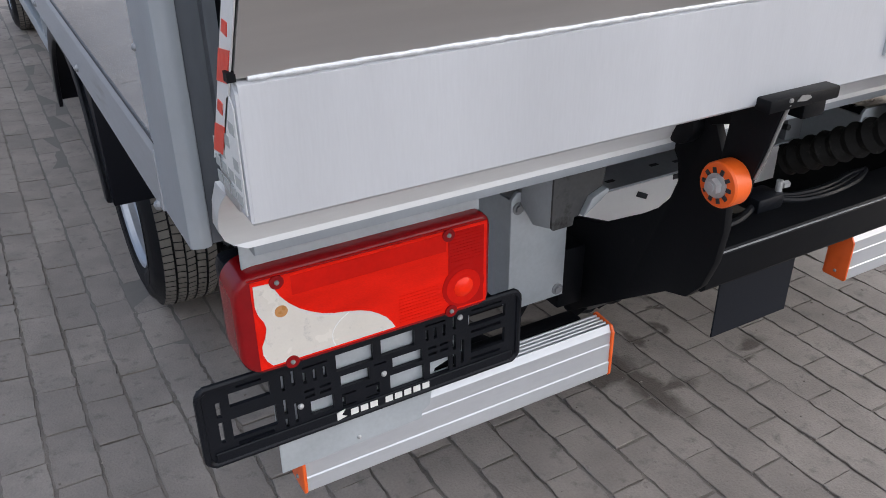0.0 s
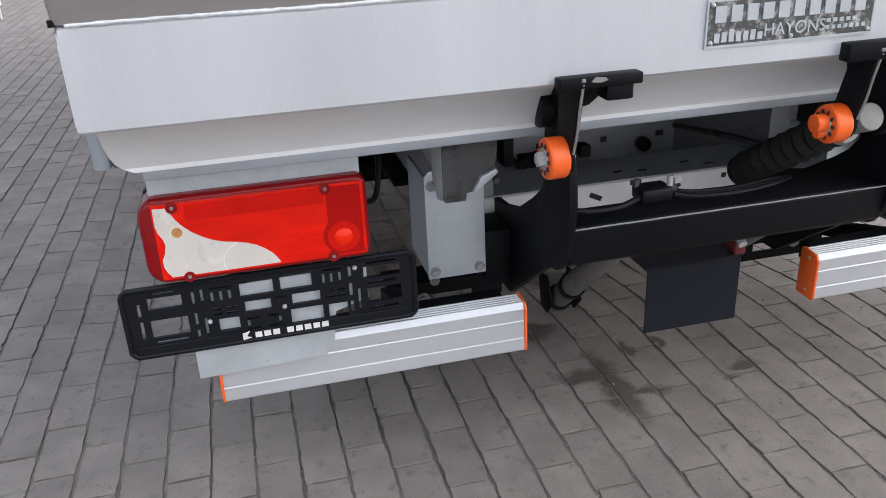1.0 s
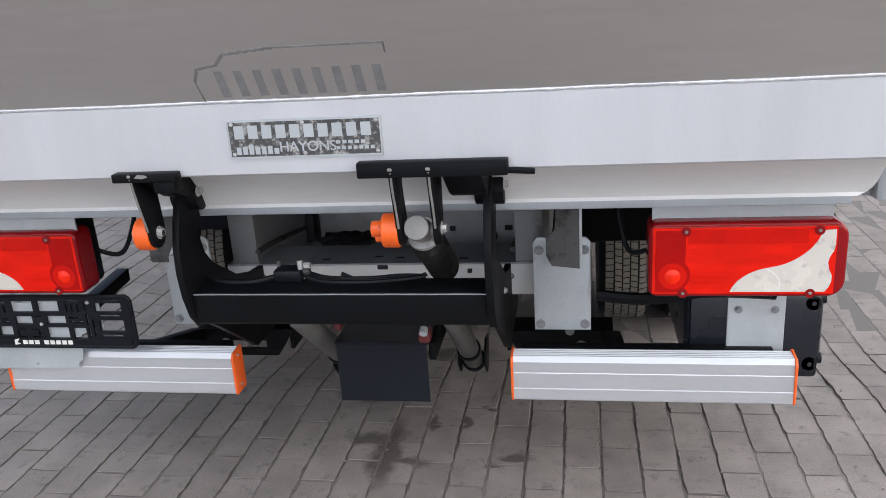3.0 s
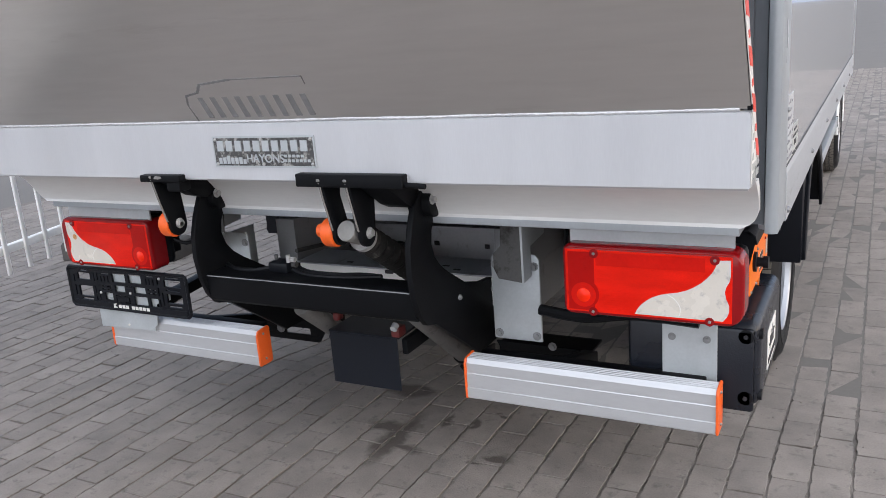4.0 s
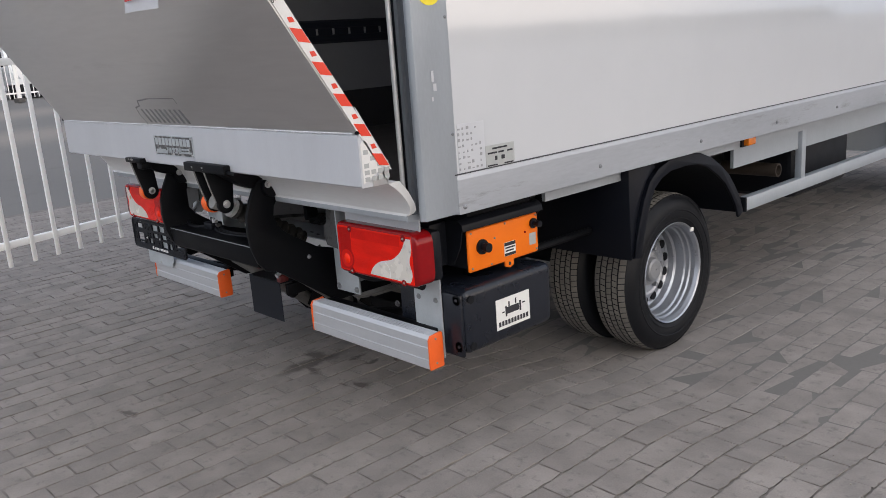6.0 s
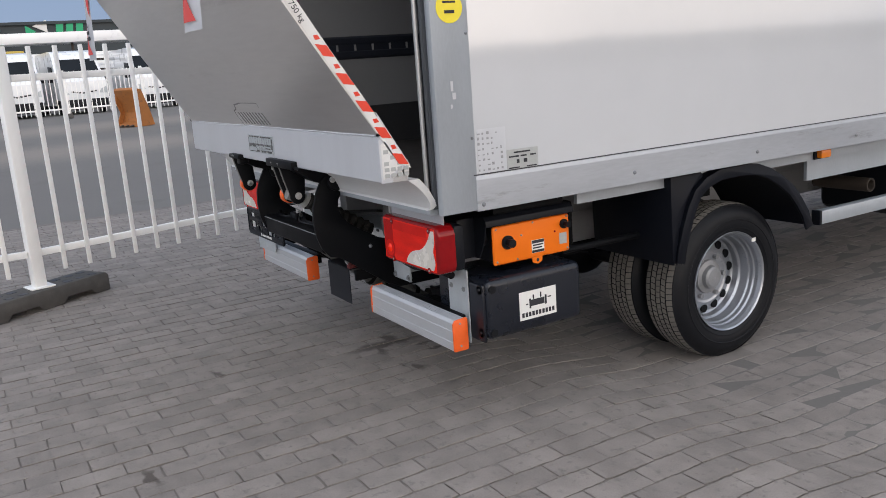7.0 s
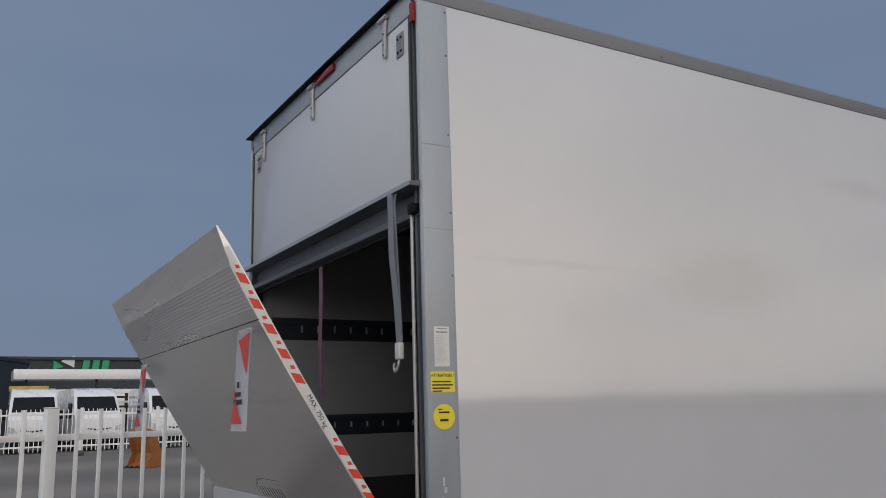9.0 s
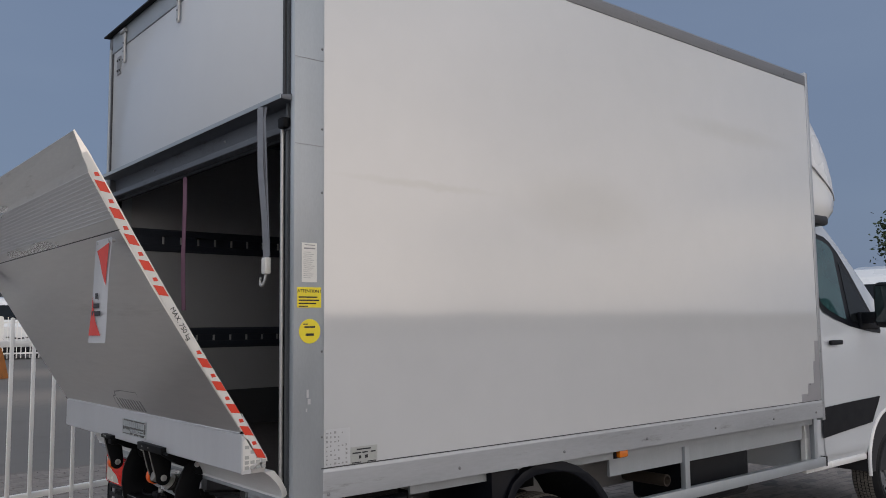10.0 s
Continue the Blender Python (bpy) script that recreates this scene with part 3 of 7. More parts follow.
for x in (0.915, -0.945):
    bd = part("catch_plate", box(x - 0.03, x + 0.03, -0.0055, -0.0005, 2.895, 3.0, 0.002), M_HUB, T, "grey catch plate")
    for dx, dz in ((-0.015, 0.03), (0.015, 0.03), (-0.015, -0.03), (0.015, -0.03)):
        part("bolt", ball((x + dx, -0.006, 2.947 + dz), 0.0065, 1, 8), M_INK, bd)
for x0, x1, z0, z1 in ((1.035, 1.06, 2.99, 3.075), (0.0, 0.235, 3.10, 3.135)):
    part("marker_lamp", box(x0, x1, -0.022, -0.005, z0, z1, 0.004), M_DEEP, T, "red marker lamp")
for xa_ in (XR - 0.079, XL + 0.063):
    part("hatch_seal", box(xa_, xa_ + 0.016, -0.0075, -0.001, 2.33, 3.04), M_SEAL, T, "dark rubber seal beside the hatch")
# lintel channel over the opening
prof = [(-0.048, 2.314), (-0.05, 2.300), (-0.045, 2.298), (0.030, 2.296), (0.034, 2.225), (0.0, 2.215), (-0.004, 2.188), (0.03, 2.182), (0.06, 2.2), (0.06, 2.323), (-0.002, 2.323)]
lint = part("lintel", prism(prof, "x", XL + 0.06, XR - 0.01, 0.0012), M_LINTEL, T, "drip channel over the load opening, shade put into its dark colour")
part("lintel_edge", box(XL + 0.062, XR - 0.012, -0.0535, -0.0505, 2.299, 2.3165), M_GALV, lint, "bright galvanised edge")
part("lintel_seal", box(XL + 0.075, XR - 0.075, 0.03, 0.05, 2.168, 2.19), M_RUBBER, lint)
for x in (-0.45, 0.4):
    part("bolt", ball((x, 0.032, 2.26), 0.007, 1, 8), M_HUB, lint)
part("lock_block", box(XR - 0.075, XR - 0.03, -0.03, 0.0, 2.195, 2.235, 0.004), M_BLACK, lint)

# grey stepped decal at the front lower corner of each side panel
for s in (1, -1):
    xo = (XR if s > 0 else XL) + s * 0.0012
    steps_ = [(3.78, 0.905), (4.036, 0.905), (4.036, 1.30), (3.985, 1.30), (3.985, 1.165), (3.955, 1.165), (3.955, 1.02), (3.87, 1.02), (3.87, 0.955), (3.78, 0.955)]
    part("stepped_decal", prism(steps_, "x", *sorted((xo, xo - s * 0.002))), M_DECAL, T, "grey stepped vinyl decal")

# labels on the post and side panel
px = XR + 0.0032
att = part("warning_sticker", box(px - 0.001, px + 0.0005, 0.014, 0.117, 1.506, 1.583), M_YELLOW, T, "yellow warning sticker")
words("ATTENTION !", 0.0165, pose(px + 0.0008, 0.065, 1.568, 90, 0, 90), M_INK, att)
part("print", bars([(0.02, 0.10, 1.543, 1.548), (0.02, 0.108, 1.531, 1.536), (0.02, 0.095, 1.519, 1.524), (0.02, 0.06, 1.509, 1.513)], lambda u, v, d: (px + 0.0006 + d, u, v)), M_INK, att)
disc = part("inspection_sticker", rod((px - 0.001, 0.068, 1.417), (px + 0.0005, 0.068, 1.417), 0.046, 40), M_YELLOW, T, "round yellow inspection sticker")
part("print", bars([(0.045, 0.09, 1.43, 1.436), (0.05, 0.085, 1.40, 1.409), (0.04, 0.06, 1.442, 1.446)], lambda u, v, d: (px + 0.0006 + d, u, v)), M_INK, disc)
pap = part("paper_label", box(px - 0.001, px + 0.0005, 0.033, 0.098, 1.602, 1.752), M_PAPER, T, "white paper label with fine print")
part("print", bars([(0.045, 0.088, 1.742, 1.745), (0.042, 0.09, 1.728, 1.733)] + [(0.04, 0.07 + 0.02 * ((k * 37) % 10) / 10, 1.715 - 0.0075 * k, 1.7165 - 0.0075 * k) for k in range(14)], lambda u, v, d: (px + 0.0006 + d, u, v)), M_INK2, pap)
part("paint_chip", bars([(0.055, 0.064, 1.17, 1.20), (0.06, 0.072, 1.145, 1.165), (0.052, 0.058, 1.118, 1.13)], lambda u, v, d: (px - 0.0005 + d, u, v)), M_BAND, T)
sx = XR + 0.0012
chart = part("load_chart", box(sx - 0.001, sx, 0.140, 0.250, 0.905, 1.045), M_CHART, T, "pale load chart sticker with grey symbols")
random.seed(7)
part("print", bars([(0.141 + 0.0175 * i, 0.141 + 0.0175 * i + random.uniform(0.004, 0.011), 0.912 + 0.0165 * j, 0.912 + 0.0165 * j + random.uniform(0.003, 0.009)) for i in range(6) for j in range(8) if random.random() < 0.75], lambda u, v, d: (sx + d, u, v)), M_INK2, chart)
typ = part("type_label", box(sx - 0.001, sx, 0.252, 0.377, 0.900, 0.968), M_TAPE_G, T, "grey type label")
part("print", bars([(0.28, 0.345, 0.955, 0.960), (0.26, 0.30, 0.942, 0.947), (0.306, 0.33, 0.942, 0.947), (0.345, 0.368, 0.942, 0.947), (0.29, 0.30, 0.922, 0.934), (0.318, 0.332, 0.922, 0.934), (0.258, 0.30, 0.906, 0.910), (0.33, 0.37, 0.906, 0.910)], lambda u, v, d: (sx + d, u, v)), M_INK, typ)

# ---- tail lift platform ----
U, N = Vector((-0.512, 0.859)), Vector((0.859, 0.512))       # along the tilted plate, and towards the truck
FOLD = Vector((-0.189, 1.058))


def on_plate(s, d=0.0):
    """Place (y, z) at s metres up the outer face from the fold, d metres in from that face."""
    p = FOLD + U * s + N * d
    return (p.x, p.y)


PXL, PXR = -1.101, 1.046


def bowed(bm):
    """Bends a piece of the platform: the plate bellies outward, more on the kerb side, and its tip comes back."""
    for v in bm.verts:
        q = Vector((v.co.y, v.co.z)) - FOLD
        s = q.dot(U)
        if s > 0:
            side = 0.3 + 0.7 * max(0.0, min(1.0, (v.co.x - PXL) / (PXR - PXL)))
            belly = np.interp(s, (0.0, 0.3, 0.6, 0.87, 1.03, 1.18), (0.0, 0.013, 0.022, 0.024, 0.020, 0.006)) * side
            v.co.y -= N.x * belly
            v.co.z -= N.y * belly
    return bm


plat = part("lift_platform", bowed(prism([on_plate(0.001), on_plate(0.15), on_plate(0.3), on_plate(0.45), on_plate(0.6), on_plate(0.72), on_plate(0.83), on_plate(0.83, 0.038), on_plate(0.6, 0.038), on_plate(0.45, 0.036), on_plate(0.3, 0.035), on_plate(0.15, 0.034), on_plate(-0.135, 0.034), (-0.1, 0.914), (-0.150, 0.914), (-0.150, 1.055)], "x", PXL, PXR)), M_PLATE, T, "tilted aluminium tail lift platform")
tip = part("platform_tip", bowed(prism([on_plate(0.831, 0.001), on_plate(0.95, 0.001), on_plate(1.035, 0.001), on_plate(1.075, 0.006), on_plate(1.176, 0.012), on_plate(1.178, 0.017), on_plate(1.10, 0.030), on_plate(0.95, 0.038), on_plate(0.831, 0.038)], "x", PXL, PXR)), M_TIP, plat, "paler grooved tip of the platform", smooth=0)
ridge = []
for k in range(13):
    s0 = 0.872 + 0.0135 * k
    d0 = 0.0012 if s0 < 1.0 else 0.0016
    ridge.append(prism([on_plate(s0, 0.004), on_plate(s0, d0), on_plate(s0 + 0.0015, d0 - 0.0013), on_plate(s0 + 0.0040, d0 - 0.0013), on_plate(s0 + 0.0055, d0), on_plate(s0 + 0.0055, 0.004)], "x", PXL + 0.002, PXR - 0.002))
for bm_ in ridge:
    part("grip_rib", bowed(bm_), M_TIP, tip)
part("seam", bowed(prism([on_plate(0.8285, 0.004), on_plate(0.8285, -0.0006), on_plate(0.8325, -0.0006), on_plate(0.8325, 0.004)], "x", PXL, PXR)), M_SEAL, plat)
band = part("platform_band", prism([(-0.190, 0.918), (-0.186, 0.914), (-0.148, 0.914), (-0.148, 1.0555), (-0.186, 1.0555), (-0.190, 1.052)], "x", PXL + 0.002, PXR - 0.002), M_BAND, plat, "pale anodised lower band of the platform")
random.seed(3)
rows_ = []
for k in range(261):
    x = PXL + 0.012 + (PXR - PXL - 0.03) * k / 260
    r, dz = 0.0034 + random.uniform(-0.0007, 0.0009), 0.0006 * math.sin(k * 0.13) + random.uniform(-0.0004, 0.0004)
    rows_.append([(x, -0.188 + r * math.cos(a), 1.0575 + dz + r * math.sin(a)) for a in [2 * math.pi * q / 8 for q in range(8)]])
part("weld_bead", loft(rows_), M_SEAM, plat, "uneven bright weld bead along the fold", smooth=1.2)
for x in (PXL - 0.001, PXR - 0.012):
    part("end_cap", prism([(-0.1895, 0.918), (-0.1895, 1.045), (-0.175, 1.06), on_plate(0.06, 0.036), on_plate(-0.135, 0.036)], "x", x, x + 0.013), M_BAND, plat)
for x, d in ((PXR + 0.001, 1), (PXL - 0.001, -1)):
    part("notch", box(x - 0.006, x + 0.002, -0.1930, -0.182, 1.057, 1.066), M_BLACK, plat)
# red and white tape along both edges
for x, d in ((PXR, 1), (PXL, -1)):
    part("tape_ground", bowed(prism([on_plate(q, 0.004) for q in (-0.10, 0.1, 0.3, 0.5, 0.7, 0.87, 1.03, 1.10)] + [on_plate(q, w) for q, w in ((1.10, 0.024), (1.03, 0.032), (0.87, 0.036), (0.7, 0.036), (0.5, 0.036), (0.3, 0.034), (0.1, 0.033), (-0.145, 0.033))], "x", min(x + d * 0.0015, x + d * 0.003), max(x + d * 0.0015, x + d * 0.003))), M_TAPE_W, plat, "white reflective tape")
    for k in range(12):
        s0 = -0.13 + 0.098 * k
        if 5 <= k < 7 and d > 0:
            continue
        a = min(x + d * 0.003, x + d * 0.0038), max(x + d * 0.003, x + d * 0.0038)
        part("tape_stripe", bowed(prism([on_plate(s0, 0.0325), on_plate(s0 + 0.040, 0.0325), on_plate(s0 + 0.062, 0.006), on_plate(s0 + 0.022, 0.006)], "x", *a)), M_TAPE_R, plat, "red reflective stripe")
        part("tape_mark", bowed(prism([on_plate(s0 + 0.064, 0.028), on_plate(s0 + 0.078, 0.028), on_plate(s0 + 0.084, 0.016), on_plate(s0 + 0.070, 0.014)], "x", *a)), M_TAPE_R, plat)
    chk = part("worn_decal", prism([(-0.184, 0.925), (-0.184, 1.03), (-0.175, 1.04), on_plate(-0.03, 0.008), on_plate(-0.12, 0.008)], "x", min(x + d * 0.0015, x + d * 0.003), max(x + d * 0.0015, x + d * 0.003)), M_TAPE_W, plat, "worn grey and white chequer decal")
    random.seed(5)
    part("decal_cells", bars([(-0.178 + 0.022 * i, -0.178 + 0.022 * i + 0.016, 0.93 + 0.018 * j, 0.93 + 0.018 * j + 0.012) for i in range(5) for j in range(6) if i * 0.022 + abs(j - 1.0) * 0.016 < 0.085 and random.random() < 0.8], lambda u, v, q: (x + d * (0.0025 + q), u, v)), M_TAPE_G, plat)
mid = Vector(on_plate(0.455, 0.0005))
tilt = math.degrees(math.atan2(0.859, 0.512))
words("MAX. 750 kg", 0.024, Matrix.Translation((PXR + 0.0035, mid.x, mid.y)) @ Matrix(((0, 0, 1, 0), (0.512, 0.859, 0, 0), (-0.859, 0.512, 0, 0), (0, 0, 0, 1))), M_INK, plat)
# worn maker's marks: an outline and plain bars on the plate, and a riveted name plate
mark = []
for k in range(9):
    u0 = -0.185 + 0.037 * k
    mark.append(prism([on_plate(0.012, -0.0012), on_plate(0.072, -0.0012), on_plate(0.072, 0.002), on_plate(0.012, 0.002)], "x", u0 + 0.010, u0 + 0.026))
for bm_ in mark:
    part("worn_marking", bowed(bm_), M_INK3, plat)
out_line = [(-0.215, 0.004), (-0.218, 0.05), (-0.205, 0.078), (-0.165, 0.086), (-0.145, 0.108), (-0.05, 0.118), (0.15, 0.118), (0.15, 0.098)]
seg_ = []
for (ua, sa), (ub, sb) in zip(out_line, out_line[1:]):
    w = 0.003
    for k in range(6):
        f0, f1 = k / 6, (k + 1) / 6
        a, b = (ua + (ub - ua) * f0, sa + (sb - sa) * f0), (ua + (ub - ua) * f1, sa + (sb - sa) * f1)
        seg_.append(prism([on_plate(min(a[1], b[1]) - w / 2, -0.0012), on_plate(max(a[1], b[1]) + w / 2, -0.0012), on_plate(max(a[1], b[1]) + w / 2, 0.002), on_plate(min(a[1], b[1]) - w / 2, 0.002)], "x", min(a[0], b[0]) - w / 2, max(a[0], b[0]) + w / 2))
part("worn_outline", bowed(join(*seg_)), M_INK3, plat)
plate = part("name_plate", box(-0.178, 0.118, -0.1935, -0.1895, 0.950, 1.021, 0.001, 1), M_WORN, plat, "worn riveted metal name plate")
part("plate_rim", join(box(-0.180, 0.120, -0.1945, -0.1895, 1.0185, 1.0225), box(-0.180, 0.120, -0.1945, -0.1895, 0.9485, 0.9525), box(-0.180, -0.177, -0.1945, -0.1895, 0.953, 1.018), box(0.117, 0.120, -0.1945, -0.1895, 0.953, 1.018)), M_ZINC, plate)
random.seed(11)
row1 = [(-0.166 + 0.0275 * k, -0.166 + 0.0275 * k + 0.019, 0.987, 1.012) for k in range(10)]
row3 = [(-0.165 + 0.0125 * k, -0.165 + 0.0125 * k + 0.009, 0.957, 0.957 + random.uniform(0.009, 0.02)) for k in range(7)] + [(0.032 + 0.011 * k, 0.032 + 0.011 * k + 0.007, 0.962, 0.968) for k in range(7)] + [(0.032 + 0.012 * k, 0.032 + 0.012 * k + 0.008, 0.973, 0.979) for k in range(5)]
words("HAYONS", 0.0275, pose(-0.024, -0.1937, 0.969, 90, 0, 0), M_ZINC, plate, depth=0.0022)
for cell in row1 + row3:
    part("raised_mark", bars([cell], lambda u, v, d: (u, -0.1935 - d, v), 0.0022), M_ZINC, plate)
for x in (-0.171, -0.03, 0.111):
    for z in (0.957, 1.0145):
        part("rivet", ball((x, -0.1945, z), 0.0042, 1, 8), M_STEEL, plate)
# curved lip under the platform, with rounded lower corners
rows_ = []
lip_prof = [(-0.100, 0.913, 0.0), (-0.076, 0.895, 0.0), (-0.055, 0.874, 0.0), (-0.039, 0.853, 0.001), (-0.028, 0.835, 0.004), (-0.021, 0.820, 0.010), (-0.018, 0.810, 0.020), (-0.021, 0.803, 0.036),
            (-0.010, 0.802, 0.036), (-0.003, 0.810, 0.020), (0.0, 0.820, 0.010), (-0.010, 0.842, 0.002), (-0.032, 0.88, 0.0), (-0.060, 0.913, 0.0)]
for k in range(2):
    rows_.append([((PXL + q) if k == 0 else (PXR - q), y, z) for y, z, q in lip_prof])
part("platform_lip", loft(rows_), M_LIP, plat, "pale curved aluminium lip under the platform")
# hinge brackets on the band
for x0, x1, z0, z1 in ((-0.425, -0.290, 0.911, 0.929), (0.070, 0.352, 0.908, 0.938)):
    part("hinge_bar", box(x0, x1, -0.214, -0.188, z0, z1, 0.003), M_BLACK, plat, "black painted hinge bar")
part("hinge_bar_end", box(-0.345, -0.300, -0.205, -0.165, 0.886, 0.912, 0.004), M_BLACK, plat)
part("latch_rod", rod((0.352, -0.200, 0.915), (0.40, -0.200, 0.912), 0.006, 10), M_BLACK, plat)
part("paint_scrape", prism([(-0.376, 0.921), (-0.368, 0.928), (-0.352, 0.926), (-0.348, 0.922), (-0.36, 0.919)], "y", -0.2150, -0.2138), M_DUSTY, plat)


def lug(x, w, top_y):
    """A black lug plate under the hinge bar, tapering to a rounded pin end."""
    pts = [(-0.212, 0.925), (top_y, 0.910), (top_y - 0.008, 0.88)]
    cy, cz, r = -0.147, 0.787, 0.030
    for k in range(11):
        a = radians(10 - 200 * k / 10)
        pts.append((cy + r * math.cos(a), cz + r * math.sin(a)))
    return prism(pts, "x", x, x + w, 0.0012)


for x, w, ty in ((-0.392, 0.010, -0.118), (0.128, 0.012, -0.135), (0.200, 0.012, -0.100)):
    lg = part("lug", lug(x, w, ty), M_BLACK, plat, "black steel lug")
    part("bolt", moved(bolt((0, 0, 0), (0, 0, 1), 0.009, 0.01), Matrix.Translation((x + w, -0.145, 0.789)) @ Matrix.Rotation(radians(90), 4, "Y")), M_STEEL, lg)
    part("worn_edge", sweep([(x + w * 0.5, -0.2125, 0.918), (x + w * 0.45, -0.203, 0.88), (x + w * 0.55, -0.193, 0.84), (x + w * 0.5, -0.180, 0.80)], 0.0024, 6), M_DUSTY, lg, "edge rubbed to bare metal")
    part("weld", box(x + 0.001, x + w - 0.002, -0.2165, -0.206, 0.921, 0.927, 0.002), M_DUSTY, lg)
part("gusset", prism([(-0.20, 0.913), (-0.05, 0.905), (-0.04, 0.86), (-0.075, 0.835), (-0.11, 0.85)], "x", 0.225, 0.30, 0.003), M_BLACK, plat)
part("gusset", prism([(-0.20, 0.910), (-0.05, 0.905), (-0.04, 0.86), (-0.075, 0.845), (-0.12, 0.86)], "x", -0.375, -0.335, 0.003), M_BLACK, plat)
for x, inner in ((-0.407, 0.013), (0.113, 0.013)):
    ro = part("roller", lathe([(0.012, -0.017), (0.027, -0.0175), (0.0325, -0.0165), (0.0345, -0.013), (0.0345, 0.013), (0.0325, 0.0165), (0.012, 0.017)], (x, -0.148, 0.787), 36, True), M_ORANGE, T, "orange plastic roller of the tail lift")
    for k in range(10):
        a = 2 * math.pi * k / 10
        part("pocket", moved(box(-0.002, 0.001, -0.004, 0.004, -0.0028, 0.0028), Matrix.Translation((x - 0.0172, -0.148 + 0.0225 * math.cos(a), 0.787 + 0.0225 * math.sin(a))) @ Matrix.Rotation(a, 4, "X")), M_INK, ro)
    part("axle", join(rod((x - 0.032, -0.148, 0.787), (x + 0.035, -0.148, 0.787), 0.007, 12), rod((x - 0.030, -0.148, 0.787), (x - 0.017, -0.148, 0.787), 0.0125, 6), rod((x - 0.0200, -0.148, 0.787), (x - 0.0165, -0.148, 0.787), 0.0185, 20)), M_STEEL, ro)
    if x > 0:
        part("boss", join(rod((x - 0.040, -0.148, 0.790), (x - 0.017, -0.148, 0.790), 0.0165, 20, bevel=0.002), rod((x - 0.033, -0.148, 0.772), (x - 0.017, -0.148, 0.772), 0.009, 14)), M_ORANGE, ro, "orange moulded boss")
# ---- lift arms and rear frame ----
ARM = [(-0.063, 0.866), (-0.040, 0.878), (-0.012, 0.876), (0.008, 0.860), (0.014, 0.835), (0.006, 0.800), (-0.018, 0.768), (-0.024, 0.735), (-0.012, 0.700), (0.012, 0.672), (0.049, 0.645),
       (0.142, 0.588), (0.238, 0.560), (0.48, 0.535), (0.52, 0.50), (0.52, 0.40), (0.46, 0.365), (0.20, 0.367), (0.075, 0.458), (-0.030, 0.532), (-0.075, 0.545), (-0.104, 0.580), (-0.122, 0.630), (-0.130, 0.69), (-0.126, 0.748), (-0.108, 0.800), (-0.085, 0.845)]
for x0, x1 in ((-0.371, -0.355), (0.290, 0.306)):
    arm = part("lift_arm", prism(ARM, "x", x0, x1, 0.002), M_BLACK, T, "black curved steel lift arm")
    part("pivot_disc", rod((x0 - 0.022, -0.027, 0.838), (x1 + 0.022, -0.027, 0.838), 0.034, 24, bevel=0.003), M_BLACK, arm)
    part("bolt", moved(bolt((0, 0, 0), (0, 0, 1), 0.008, 0.01), Matrix.Translation((x1 + 0.022, -0.045, 0.850)) @ Matrix.Rotation(radians(90), 4, "Y")), M_STEEL, arm)
    for y, z in ((0.10, 0.56), (0.30, 0.52)):
        part("bolt", ball((x1, y, z), 0.008, 1, 10), M_HUB, arm)
bar = part("cross_bar", prism([(-0.102, 0.637), (-0.108, 0.630), (-0.099, 0.566), (-0.092, 0.558), (-0.020, 0.553), (-0.014, 0.560), (-0.014, 0.630), (-0.020, 0.637)], "x", -0.355, 0.290, 0.0015), M_BLACK, T, "black folded steel cross bar of the lift")
part("worn_edge", sweep([(-0.350 + 0.064 * k, -0.1072, 0.6338 + 0.0004 * (k % 2)) for k in range(11)], 0.0016, 6), M_HUB, bar, "edge worn to bare steel")
part("switch_box", box(-0.190, -0.126, -0.045, 0.005, 0.636, 0.664, 0.006), M_PLASTIC, bar, "black switch box")
for p, q, r in (((-0.128, -0.02, 0.655), (-0.112, -0.02, 0.655), 0.008), ((-0.186, -0.01, 0.660), (-0.186, -0.01, 0.676), 0.005)):
    part("cable_gland", rod(p, q, r, 12), M_UNDER, bar)
part("gland_bolt", join(rod((-0.129, -0.031, 0.664), (-0.129, -0.031, 0.684), 0.006, 10), rod((-0.120, -0.03, 0.672), (-0.106, -0.03, 0.672), 0.007, 6)), M_STEEL, bar)
for q_, r_ in ((0.0, 0.006), (0.012, 0.005), (0.022, 0.007)):
    part("cable", sweep([(-0.118, -0.03 + q_, 0.644), (-0.08, -0.042 + q_, 0.638), (-0.03, -0.05 + q_, 0.638), (0.03, -0.046 + q_, 0.637), (0.09, -0.035 + q_, 0.638), (0.145, -0.01, 0.636)], r_), M_RUBBER, bar)
part("cable", sweep([(-0.19, -0.03, 0.645), (-0.24, -0.045, 0.638), (-0.30, -0.045, 0.638), (-0.345, -0.03, 0.645)], 0.007), M_RUBBER, bar)

# tilt ram between the lugs, with its rubber boot
ram = part("tilt_ram", rod((0.168, -0.150, 0.792), (0.1668, -0.088, 0.757), 0.020, 20), M_DUSTY, T, "steel tilt ram with a black rubber boot")
part("rod_eye", join(rod((0.1675, -0.1755, 0.800), (0.168, -0.118, 0.776), 0.0245, 28, bevel=0.003), rod((0.142, -0.147, 0.787), (0.199, -0.147, 0.787), 0.012, 16)), M_DUSTY, ram)
rows_ = []
for k in range(37):
    f = k / 36
    p = Vector((0.167, -0.095, 0.760)).lerp(Vector((0.158, 0.17, 0.592)), f)
    r = 0.0315 + 0.003 * f + 0.0040 * math.sin(k * math.pi / 2)
    rows_.append([p + Vector((r * math.cos(a), 0.53 * r * math.sin(a), 0.85 * r * math.sin(a))) for a in [2 * math.pi * q / 20 for q in range(20)]])
part("boot", loft(rows_), M_BOOT, ram, "black ribbed rubber boot")
